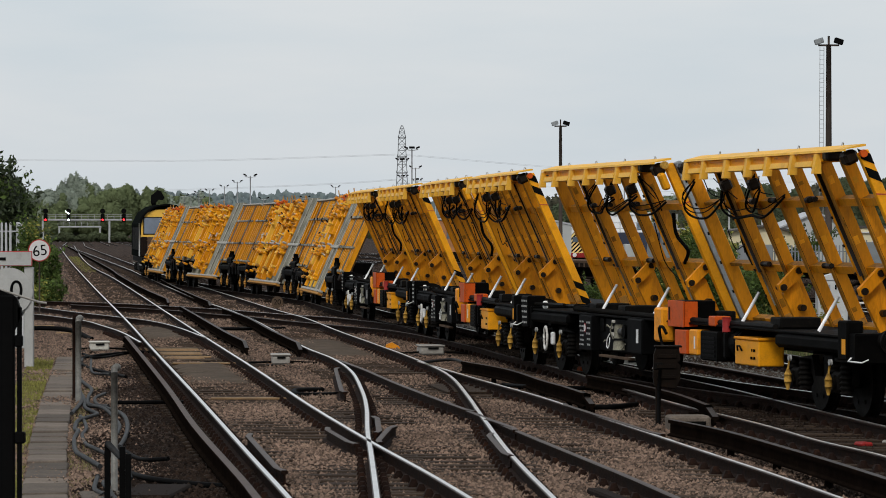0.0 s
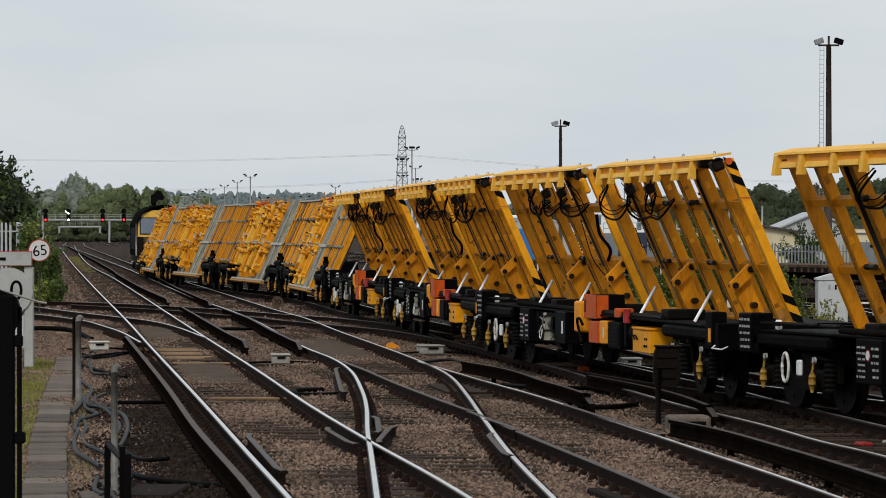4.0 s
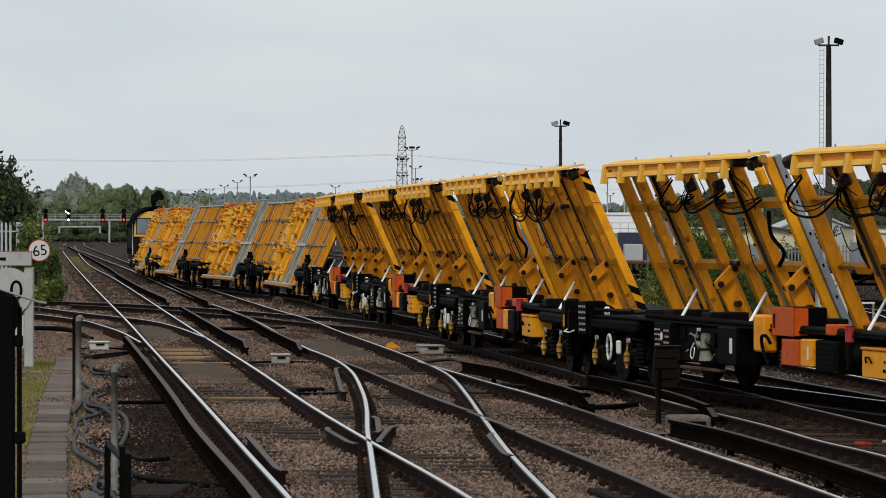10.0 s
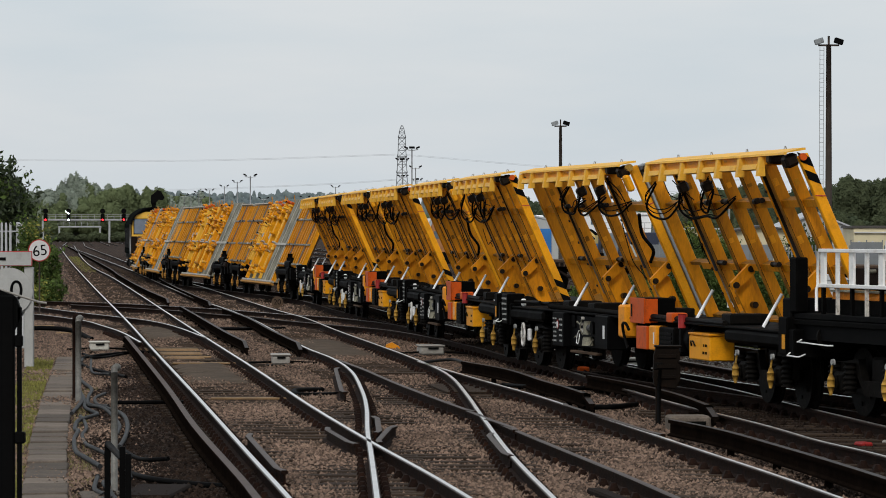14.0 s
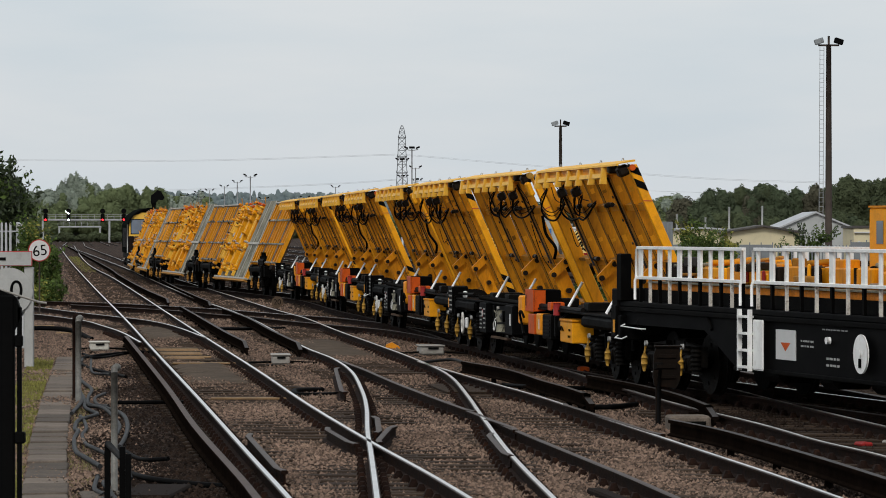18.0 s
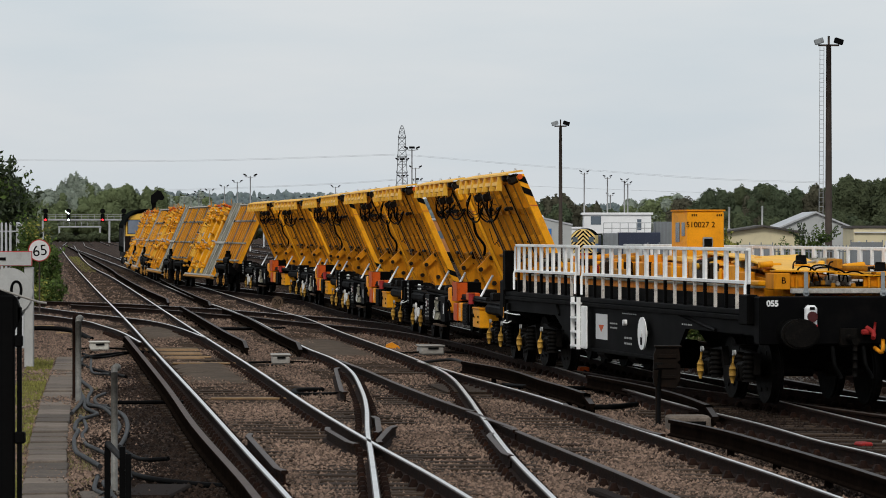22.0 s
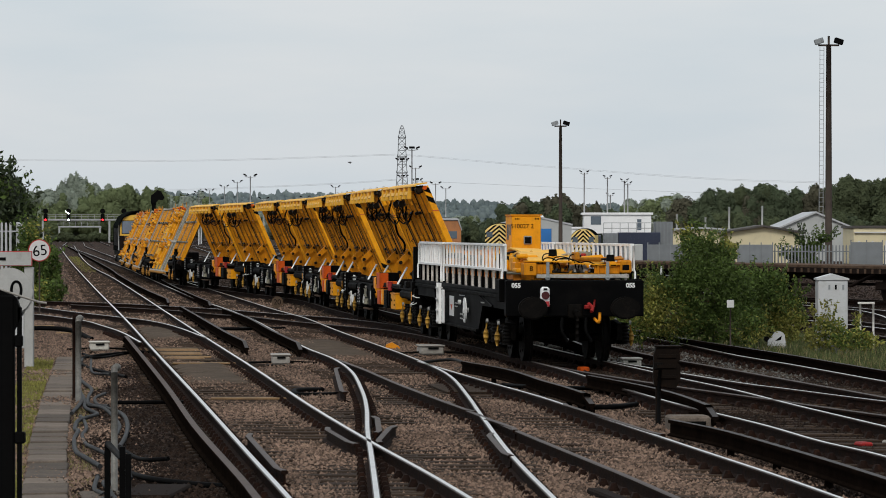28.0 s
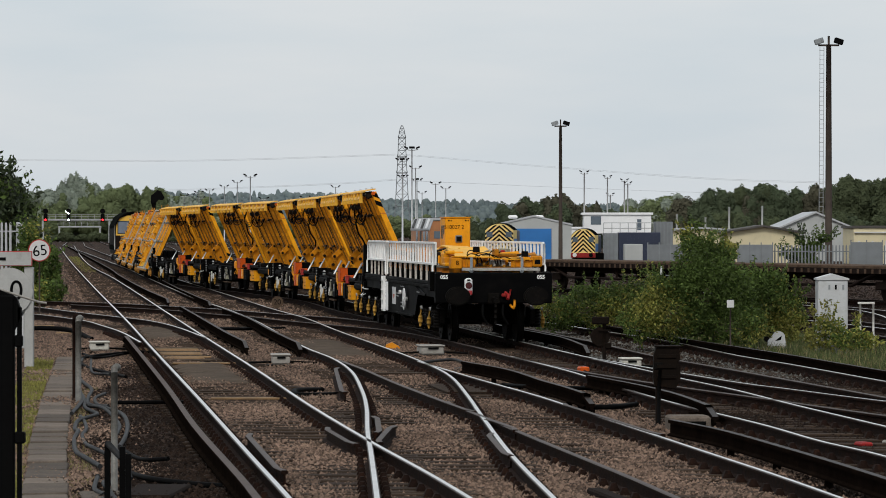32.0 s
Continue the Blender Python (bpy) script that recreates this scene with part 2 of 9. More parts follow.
# the hill's blue-grey is distance haze put into the base colours
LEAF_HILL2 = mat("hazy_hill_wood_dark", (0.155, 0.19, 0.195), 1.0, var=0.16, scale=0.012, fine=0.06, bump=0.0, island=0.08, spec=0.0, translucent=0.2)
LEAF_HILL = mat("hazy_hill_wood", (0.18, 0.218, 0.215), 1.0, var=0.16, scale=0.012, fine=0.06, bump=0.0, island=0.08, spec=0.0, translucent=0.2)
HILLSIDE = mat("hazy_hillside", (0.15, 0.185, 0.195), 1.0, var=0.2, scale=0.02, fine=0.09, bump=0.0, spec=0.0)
BARK = mat("bark", (0.08, 0.06, 0.045), 0.9, var=0.3, scale=4, bump=0.5)
CREAM = mat("cream_render", (0.66, 0.58, 0.38), 0.8, var=0.06, scale=0.6, bump=0.05, stain=(0.45, 0.4, 0.28), stain_amt=0.3)
ROOFDARK = mat("dark_roof_sheet", (0.065, 0.058, 0.052), 0.75, var=0.2, scale=1.0, bump=0.1)
ROOFPALE = mat("pale_roof_sheet", (0.42, 0.43, 0.44), 0.5, var=0.1, scale=0.7, bump=0.05)
SHEDGREY = mat("grey_shed_cladding", (0.42, 0.43, 0.42), 0.55, var=0.08, scale=0.5, bump=0.05)
BLUE = mat("blue_roller_door", (0.02, 0.16, 0.45), 0.5, var=0.08, scale=1.0, bump=0.05)
NAVY = mat("navy_steel", (0.018, 0.026, 0.055), 0.5, var=0.15, scale=1.0, bump=0.05)
CABINWHITE = mat("white_cabin_panel", (0.84, 0.84, 0.84), 0.5, var=0.05, scale=0.6, bump=0.03, stain=(0.5, 0.5, 0.48), stain_amt=0.25)
FENCEGREY = mat("grey_palisade_steel", (0.2, 0.215, 0.225), 0.6, metal=0.2, var=0.1, scale=2, bump=0.05, rand=0.1)
RUSTDECK = mat("rusty_wagon_deck", (0.1, 0.066, 0.045), 0.95, var=0.3, scale=2, bump=0.3, stain=(0.05, 0.028, 0.016), stain_amt=0.7, spec=0.08)
RUSTDARK = mat("rusty_dark_underframe", (0.014, 0.009, 0.007), 0.85, var=0.3, scale=3, bump=0.3, spec=0.06)
SIGBROWN = mat("rusty_black_signal_case", (0.007, 0.0045, 0.003), 0.8, var=0.3, scale=6, bump=0.1, stain=(0.018, 0.009, 0.005), stain_amt=0.6, spec=0.08)
MASTPAINT = mat("dark_mast_steel", (0.055, 0.042, 0.034), 0.75, metal=0.0, spec=0.2, var=0.25, scale=1.5, bump=0.1)
WIRE = mat("weathered_aluminium_wire", (0.6, 0.62, 0.64), 0.5, metal=0.2, var=0.1, bump=0.0)
LATTICE = mat("pylon_steel", (0.24, 0.25, 0.26), 0.6, metal=0.3, var=0.1, bump=0.0)
# a greyer, darker sign paint than SIGNWHITE
SIGNGREY = mat("grey_sign_paint", (0.4, 0.4, 0.385), 0.6, var=0.1, scale=3, bump=0.05, stain=(0.25, 0.24, 0.21), stain_amt=0.5, spec=0.2)
SIGNWHITE = mat("sign_white", (0.6, 0.6, 0.59), 0.4, var=0.04, scale=6, bump=0.02, stain=(0.55, 0.53, 0.5), stain_amt=0.3)
SIGNRED = mat("sign_red", (0.42, 0.025, 0.03), 0.4, var=0.05, bump=0.0)
INK = mat("black_lettering", (0.006, 0.006, 0.006), 0.7, var=0.05, bump=0.0, spec=0.0)
INKWHITE = mat("white_lettering", (0.7, 0.7, 0.69), 0.6, var=0.12, scale=20, bump=0.0)
BARK_BROWN = mat("brown_disc_paint", (0.07, 0.04, 0.018), 0.7, var=0.2, bump=0.1)
LOCOGREEN = mat("dark_loco_paint", (0.009, 0.011, 0.01), 0.9, var=0.2, scale=1, bump=0.03, stain=(0.02, 0.018, 0.016), stain_amt=0.4, spec=0.0)
STRIPECREAM = mat("cream_stripe_paint", (0.8, 0.6, 0.22), 0.55, var=0.1, scale=2, bump=0.03, stain=(0.4, 0.3, 0.12), stain_amt=0.35, spec=0.2)
LOCOYELLOW = mat("cab_yellow_paint", (0.78, 0.46, 0.07), 0.5, var=0.1, scale=1.5, bump=0.03, stain=(0.35, 0.2, 0.06), stain_amt=0.4, spec=0.25)
GLASS_DARK = mat("cab_glass", (0.10, 0.13, 0.16), 0.08, var=0.05, bump=0.0, spec=0.8)
GLASS_BLUE = mat("sky_reflecting_glass", (0.17, 0.21, 0.27), 0.1, var=0.1, bump=0.0, spec=0.8)
LAMP_RED = glow("signal_red", (1.0, 0.02, 0.03), 3.0)
LAMP_WHITE = glow("signal_white", (0.85, 1.0, 0.95), 5.0)


# ---- mesh helpers ----
def link(name, bm, material, parent=None, label=""):
    me = bpy.data.meshes.new(name)
    bm.normal_update()
    bm.to_mesh(me)
    bm.free()
    for m in (material if isinstance(material, (list, tuple)) else [material]):
        me.materials.append(m)
    ob = new(name, me)
    if parent is not None:
        ob.parent = parent
    if label:
        tagged(ob, label)
    return ob


def part(name, bm, material, parent, label=""):
    return link(name, bm, material, parent, label)


def thing(name, m, label, category, group="", kind=""):
    ob = new(name)
    ob.empty_display_size = 0.2
    ob.matrix_world = m
    return tagged(ob, label, category, group, kind)


def box(bm, x0, x1, y0, y1, z0, z1, m=None, idx=0, bevel=0.0):
    vs = [bm.verts.new(p) for p in ((x0, y0, z0), (x1, y0, z0), (x1, y1, z0), (x0, y1, z0), (x0, y0, z1), (x1, y0, z1), (x1, y1, z1), (x0, y1, z1))]
    fs = [bm.faces.new([vs[i] for i in q]) for q in ((0, 3, 2, 1), (4, 5, 6, 7), (0, 1, 5, 4), (1, 2, 6, 5), (2, 3, 7, 6), (3, 0, 4, 7))]
    for f in fs:
        f.material_index = idx
    if m is not None:
        for v in vs:
            v.co = m @ v.co
    if bevel:
        es = list({e for f in fs for e in f.edges})
        bmesh.ops.bevel(bm, geom=es, offset=bevel, segments=1, affect="EDGES", profile=0.5, material=-1)
    return bm


def new_box(*a, **k):
    return box(bmesh.new(), *a, **k)


def tube(bm, pts, r, n=8, idx=0, cap=True, r1=None):
    """A round bar along the points; r1: the radius at its end."""
    pts = [Vector(p) for p in pts]
    rings = []
    up = Vector((0, 0, 1))
    for i, p in enumerate(pts):
        d = (pts[min(i + 1, len(pts) - 1)] - pts[max(i - 1, 0)]).normalized()
        a = d.cross(up if abs(d.z) < 0.95 else Vector((1, 0, 0))).normalized()
        b = a.cross(d)
        rr = r if r1 is None else r + (r1 - r) * i / (len(pts) - 1)
        rings.append([bm.verts.new(p + rr * (a * math.cos(2 * math.pi * k / n) + b * math.sin(2 * math.pi * k / n))) for k in range(n)])
    for r0, r2 in zip(rings, rings[1:]):
        for k in range(n):
            f = bm.faces.new((r0[k], r0[(k + 1) % n], r2[(k + 1) % n], r2[k]))
            f.material_index, f.smooth = idx, n > 5
    if cap:
        for ring, rev in ((rings[0], True), (rings[-1], False)):
            f = bm.faces.new(ring[::-1] if not rev else ring)
            f.material_index = idx
    return bm


def curve_pts(pts, n=6):
    """A smooth line through the points."""
    P = [Vector(p) for p in pts]
    P = [P[0] * 2 - P[1]] + P + [P[-1] * 2 - P[-2]]
    out = []
    for i in range(1, len(P) - 2):
        for k in range(n):
            t = k / n
            out.append(0.5 * (2 * P[i] + (P[i + 1] - P[i - 1]) * t + (2 * P[i - 1] - 5 * P[i] + 4 * P[i + 1] - P[i + 2]) * t * t
                              + (3 * P[i] - P[i - 1] - 3 * P[i + 1] + P[i + 2]) * t ** 3))
    return out + [P[-2]]


def prism(bm, poly, y0, y1, m=None, idx=0):
    """Extrudes a polygon of (x, z) along y."""
    a = [bm.verts.new((x, y0, z)) for x, z in poly]
    b = [bm.verts.new((x, y1, z)) for x, z in poly]
    fs = [bm.faces.new(a), bm.faces.new(b[::-1])]
    n = len(poly)
    for i in range(n):
        fs.append(bm.faces.new((a[i], b[i], b[(i + 1) % n], a[(i + 1) % n])))
    for f in fs:
        f.material_index = idx
    if m is not None:
        for v in a + b:
            v.co = m @ v.co
    bmesh.ops.recalc_face_normals(bm, faces=fs)
    return bm


def lettering(text, size, m, material, parent, name="lettering", label="", bold=0.0):
    """Painted characters in the built-in face, as a mesh."""
    cu = bpy.data.curves.new(name, "FONT")
    cu.body, cu.size, cu.extrude, cu.align_x, cu.align_y = text, size, 0.003, "CENTER", "CENTER"
    cu.offset = bold
    tmp = bpy.data.objects.new("tmp", cu)
    scene.collection.objects.link(tmp)
    me = bpy.data.meshes.new_from_object(tmp.evaluated_get(bpy.context.evaluated_depsgraph_get()))
    bpy.data.objects.remove(tmp)
    bpy.data.curves.remove(cu)
    me.materials.clear()
    me.materials.append(material)
    ob = new(name, me)
    ob.parent = parent
    ob.matrix_basis = m
    if label:
        tagged(ob, label)
    return ob


def raw_mesh(name, verts, faces_n, per, material, parent=None, smooth=False, mats=None):
    """A mesh from arrays: vertices (n, 3) and faces of `per` corners each."""
    me = bpy.data.meshes.new(name)
    me.vertices.add(len(verts))
    me.vertices.foreach_set("co", np.asarray(verts, dtype=np.float32).ravel())
    idx = np.asarray(faces_n, dtype=np.int32).reshape(-1, per)
    me.loops.add(idx.size)
    me.loops.foreach_set("vertex_index", idx.ravel())
    me.polygons.add(len(idx))
    me.polygons.foreach_set("loop_start", np.arange(0, idx.size, per, dtype=np.int32))
    if mats is not None:
        me.polygons.foreach_set("material_index", np.asarray(mats, dtype=np.int32))
    me.update(calc_edges=True)
    for m in (material if isinstance(material, (list, tuple)) else [material]):
        me.materials.append(m)
    ob = new(name, me)
    if parent is not None:
        ob.parent = parent
    return ob


import functools


# ---- ground ----
def make_ground():
    """One sheet to the horizon, with finer folds near the tracks; a fourth of a metre below the rail heads."""
    xs = np.concatenate([[-3000, -900, -300, -120, -60], np.arange(-34, 34.1, 0.8), [60, 120, 300, 900, 3000]])
    ys = np.concatenate([[-400, -60, 0, 14], np.arange(22, 130, 0.8), np.arange(130, 420, 5), [500, 700, 1000, 1600, 2600, 4800]])
    gx, gy = np.meshgrid(xs, ys)
    gz = np.full(gx.shape, -0.22)
    near = (np.abs(gx) < 34) & (gy > 20) & (gy < 400)
    gz += near * 0.025 * (np.sin(gx * 2.1 + gy * 0.7) + np.sin(gy * 1.3 - gx * 0.9)) * 0.6
    v = np.stack([gx, gy, gz], -1).reshape(-1, 3)
    w = len(xs)
    i = (np.arange(len(ys) - 1)[:, None] * w + np.arange(w - 1)[None]).ravel()
    f = np.stack([i, i + 1, i + w + 1, i + w], -1)
    ob = raw_mesh("ground", v, f, 4, BALLAST)
    return tagged(ob, "reddish brown stone ballast bed under the railway tracks", "ground", kind="structure")


make_ground()

# ---- rails ----
RAIL_PROFILE = ((-0.065, -0.159), (0.065, -0.159), (0.065, -0.147), (0.012, -0.13), (0.010, -0.045), (0.035, -0.036), (0.036, -0.009), (0.025, 0.0),
                (-0.025, 0.0), (-0.036, -0.008), (-0.035, -0.036), (-0.010, -0.045), (-0.012, -0.13), (-0.065, -0.147))
COND_PROFILE = ((-0.06, -0.1), (0.06, -0.1), (0.06, -0.08), (0.022, -0.06), (0.022, 0.055), (0.05, 0.062), (0.05, 0.098), (0.04, 0.105),
                (-0.04, 0.105), (-0.05, 0.098), (-0.05, 0.062), (-0.022, 0.055), (-0.022, -0.06), (-0.06, -0.08))


def sweep(bm, profile, pts, top_face=7, ramp=0.0, shoulder=1):
    rings = []
    n = len(profile)
    for i, p in enumerate(pts):
        d = (pts[min(i + 1, len(pts) - 1)] - pts[max(i - 1, 0)]).normalized()
        a = Vector((d.y, -d.x, 0)).normalized()
        drop = ramp if i == (len(pts) - 1 if ramp > 0 else 0) and ramp else 0
        rings.append([bm.verts.new(p + a * x + Vector((0, 0, z - drop))) for x, z in profile])
    for r0, r1 in zip(rings, rings[1:]):
        for k in range(n):
            f = bm.faces.new((r0[k], r0[(k + 1) % n], r1[(k + 1) % n], r1[k]))
            f.material_index = 1 if k == top_face else shoulder if abs(k - top_face) == 1 else 0
    for ring in (rings[0], rings[-1]):
        bm.faces.new(ring)
    return bm


def rail(pts, bright=True, steps=7, name="rail"):
    bm = sweep(bmesh.new(), RAIL_PROFILE, curve_pts([(x, y, 0) for x, y in pts], steps), shoulder=2)
    bmesh.ops.recalc_face_normals(bm, faces=bm.faces)
    ob = link(name, bm, [RUST, RAILTOP if bright else RAILDULL, RAILDULL])
    return tagged(ob, "rusty steel running rail with a polished head" if bright else "rusty steel running rail with a dull brown head", "rail", "running rails", "structure")


for off in (0.0, 1.9, 3.9, 5.4, 8.3, 9.8, 12.3, 13.8):  # tracks that run on beyond the junction
    rail([(-67.3 + off, 650), (-100 + off * 0.9, 980), (-150 + off * 0.8, 1450)], bright=off in (0.0, 3.9, 8.3, 12.3), steps=3)


def chair_row(pts, step=0.7, y_max=95):
    """Cast chairs that hold the rail down, at every timber."""
    line = curve_pts([(x, y, 0) for x, y in pts], 14)
    vs, fs, acc = [], [], 0.0
    for a, b in zip(line, line[1:]):
        seg = (b - a).length
        while acc < seg:
            p = a + (b - a) * (acc / seg)
            acc += step
            if not 29 < p.y < y_max:
                continue
            d = (b - a).normalized()
            s = Vector((d.y, -d.x, 0))
            for sgn in (-1, 1):
                c = p + s * sgn * 0.115
                k = len(vs)
                for dz, hw, hl in ((-0.175, 0.06, 0.09), (-0.085, 0.022, 0.05)):
                    for ux, uy in ((-1, -1), (1, -1), (1, 1), (-1, 1)):
                        q = c + s * (ux * hw) + d * (uy * hl)
                        vs.append((q.x, q.y, dz))
                fs += [(k + 4, k + 5, k + 6, k + 7), (k, k + 1, k + 5, k + 4), (k + 1, k + 2, k + 6, k + 5), (k + 2, k + 3, k + 7, k + 6), (k + 3, k, k + 4, k + 7)]
        acc -= seg
    if vs:
        ob = raw_mesh("rail_chairs", vs, fs, 4, RUST)
        tagged(ob, "rusty cast iron rail chairs on the timbers", "rail chairs", kind="stuff")


def conductor(pts, end_ramp=True, top=None, name="conductor_rail"):
    line = curve_pts([(x, y, 0) for x, y in pts], 6)
    if end_ramp:
        e, d = line[-1], (line[-1] - line[-2]).normalized()
        line[-1:] = [e - d * 0.9, e]
    bm = bmesh.new()
    rings, n = [], len(COND_PROFILE)
    for i, p in enumerate(line):
        d = (line[min(i + 1, len(line) - 1)] - line[max(i - 1, 0)]).normalized()
        a = Vector((d.y, -d.x, 0)).normalized()
        drop = 0.12 if end_ramp and i == len(line) - 1 else 0.0
        rings.append([bm.verts.new(p + a * x + Vector((0, 0, z - drop))) for x, z in COND_PROFILE])
    for r0, r1 in zip(rings, rings[1:]):
        for k in range(n):
            f = bm.faces.new((r0[k], r0[(k + 1) % n], r1[(k + 1) % n], r1[k]))
            f.material_index = 1 if k == 7 else 0
    for ring in (rings[0], rings[-1]):
        bm.faces.new(ring)
    bmesh.ops.recalc_face_normals(bm, faces=bm.faces)
    ob = link(name, bm, [CONDSIDE, top or CONDDARK])
    tagged(ob, "raised grey steel conductor rail on white insulators beside the track", "conductor rail", "conductor rails", "structure")
    acc = 0.0
    bm = bmesh.new()
    for a, b in zip(line, line[1:]):
        acc += (b - a).length
        if acc > 2.6 and 25 < b.y < 130:
            acc = 0.0
            tube(bm, [(b.x, b.y, -0.22), (b.x, b.y, -0.1)], 0.045, 8)
    if bm.verts:
        part("insulator", bm, CONDSIDE, ob, "dirty ceramic insulators under the rail")
    else:
        bm.free()


R1 = [(-60.24, 577.5), (-32.83, 322.4), (-16.79, 174.9), (-9.35, 107.2), (-6.14, 77.6), (-3.66, 54.8), (-2.22, 41.4), (-1.42, 34.0), (-0.8, 28.0)]
R2 = [(-64.3, 640), (-30.23, 309.9), (-17.63, 196.3), (-12.13, 146.2), (-8.2, 110.1), (-5.51, 85.5), (-3.32, 65.6), (-2.0, 53.2), (-0.93, 43.9), (0.0, 36.3), (0.85, 28.5)]
C1 = [(-15.13, 116.5), (-12.27, 110.1), (-10.07, 102.4), (-9.0, 96.8), (-7.9, 90.3), (-6.75, 82.0)]
C2 = [(-17.4, 134.0), (-13.47, 120.9), (-11.39, 113.2), (-9.63, 107.2), (-8.25, 102.4), (-6.98, 95.7), (-5.51, 85.5)]
C3 = [(-20, 136.0), (-14.56, 130.7), (-11.38, 126.6), (-8.63, 120.9), (-6.88, 116.5), (-4.81, 110.1), (-2.97, 105.1), (-1.26, 97.4), (0.22, 88.3)]
C4 = [(-12.6, 124.5), (-8.61, 115.7), (-6.84, 110.1), (-5.67, 107.2), (-4.47, 102.4), (-2.74, 96.8), (-1.19, 91.4), (0.2, 82.8)]
TL = [(-14.3, 184), (-13.4, 178), (-12.2, 170), (-10.04, 158.4), (-8.33, 150), (-6.41, 140), (-4.98, 131), (-3.3, 115), (-2.0, 104.5), (-0.5, 90.5), (0.2, 82.8), (0.79, 78.0), (1.3, 73.0),
      (2.21, 66.4), (3.02, 62.0), (3.79, 58.4), (4.75, 54.5), (5.96, 49.4), (7.6, 44.0), (14, 27)]
TR = [(-12.9, 184), (-11.96, 178), (-10.7, 170), (-8.54, 158.4), (-6.83, 150), (-4.91, 140), (-3.5, 131), (-1.6, 112), (0.24, 96.3), (1.71, 82.8), (2.51, 75.4), (2.94, 71.7), (3.79, 66.4),
      (4.8, 60.4), (5.46, 57.6), (6.6, 53.0), (8.6, 46.5), (15.3, 29)]
VR = [(2.92, 71.4), (3.7, 64.8), (4.02, 61.8), (4.56, 57.4), (4.99, 52.7), (5.62, 46.6), (6.28, 40.2), (7.2, 30)]
VL = [(1.32, 73.0), (2.18, 65.6), (2.53, 61.8), (2.83, 58.2), (3.37, 52.7), (4.08, 47.2), (4.45, 43.4), (4.87, 40.4), (5.6, 33)]
RD = [(-72.8, 704.2), (-25.85, 287.7), (-17.17, 209.0), (-12.1, 162.5), (-8.95, 134.0), (-6.93, 117.4), (-5.26, 102.4), (-3.82, 87.4), (-2.94, 78.4), (-2.13, 71.4),
      (-1.62, 65.0), (-1.27, 57.4), (-1.08, 51.8), (-0.93, 45.3), (-0.81, 41.2), (-0.61, 34.0), (-0.45, 28.0)]
RE = [(-60.7, 622.3), (-24.52, 287.7), (-14.98, 201.2), (-9.16, 150.3), (-5.53, 118.2), (-3.94, 105.1), (-2.59, 91.3), (-0.98, 75.8), (-0.2, 67.5), (0.15, 62.3),
      (0.37, 55.4), (0.51, 49.7), (0.74, 41.2), (1.03, 34.0), (1.3, 28.0)]
RG = [(-0.47, 69.9), (0.62, 61.3), (1.48, 54.8), (2.3, 47.2), (2.95, 41.2), (3.37, 37.4), (3.7, 34.0), (4.2, 28.5)]
RF = [(-2.1, 71.4), (-1.47, 66.4), (-0.77, 60.0), (-0.29, 56.0), (0.47, 49.7), (1.12, 43.8), (1.84, 37.4), (2.15, 34.4), (2.7, 29.0)]
U1 = [(-24, 330), (-10.5, 215), (-1.86, 143.6), (1.32, 113.2), (2.54, 102.4), (3.9, 91.8), (5.07, 83.3), (5.85, 73.7), (6.48, 68.4), (7.31, 60.6), (8.23, 52.7), (11, 34)]
U2 = [(-26, 330), (-12.3, 215), (-3.62, 143.6), (0.27, 110.9), (2.23, 92.9), (3.37, 82.4), (4.15, 73.7), (5.21, 65.6), (5.79, 61.1), (6.61, 54.8), (7.5, 48.0), (9.8, 33)]
for pts, bright in ((R1, True), (R2, True), (C1, True), (C2, True), (C3, True), (C4, False), (TL, False), (TR, True), (VR, True), (VL, True),
                    (RD, True), (RE, True), (RG, True), (RF, False), (U1, True), (U2, False)):
    rail(pts, bright)
    chair_row(pts)
for k in range(5):  # the fan of tracks that leads under the gantry
    off = 8 + 5.2 * k
    for g in (0, 1.5):
        rail([(-96 + off + g, 1000), (-58 + off + g, 640), (-40 + off + g, 430), (-24.5 + off * 1.05 + g, 290)], True, 4)

conductor([(-1.2, 28.0), (-1.8, 34.0), (-3.01, 44.6), (-4.36, 57.4), (-7.28, 84.1)], top=CONDTOP)
conductor([(-63.76, 622.3), (-24.95, 268.5), (-17.77, 201.2), (-12.83, 156.2), (-9.62, 128.6)])
conductor([(-8.32, 116.5), (-6.47, 99.2), (-5.1, 86.4), (-4.2, 78.6)])
conductor([(-19.45, 236.8), (-12.35, 165.9), (-9.47, 138.6), (-7.84, 123.7)])
conductor([(-6.78, 113.2), (-5.32, 100.5), (-4.13, 88.3), (-3.0, 77.4)])
conductor([(0.37, 67.0), (1.12, 63.0), (1.58, 58.4), (1.86, 56.0), (2.15, 53.0)])
conductor([(2.4, 60.5), (3.05, 56.6), (3.42, 53.4), (3.66, 49.3)])
conductor([(2.88, 46.2), (3.33, 43.8), (3.7, 40.7), (4.05, 37.4), (4.41, 33.5), (4.9, 28.5)], False)
conductor([(-1.4, 143.6), (1.72, 113.2), (2.94, 102.4), (4.2, 91.8), (5.2, 82.3), (6.02, 75.8), (6.66, 70.6), (7.18, 65.6), (7.72, 60.6), (8.64, 52.7), (11.4, 34)], False)
conductor([(1.3, 94.3), (1.84, 89.3), (2.31, 85.5), (2.71, 81.6), (2.98, 75.3)])


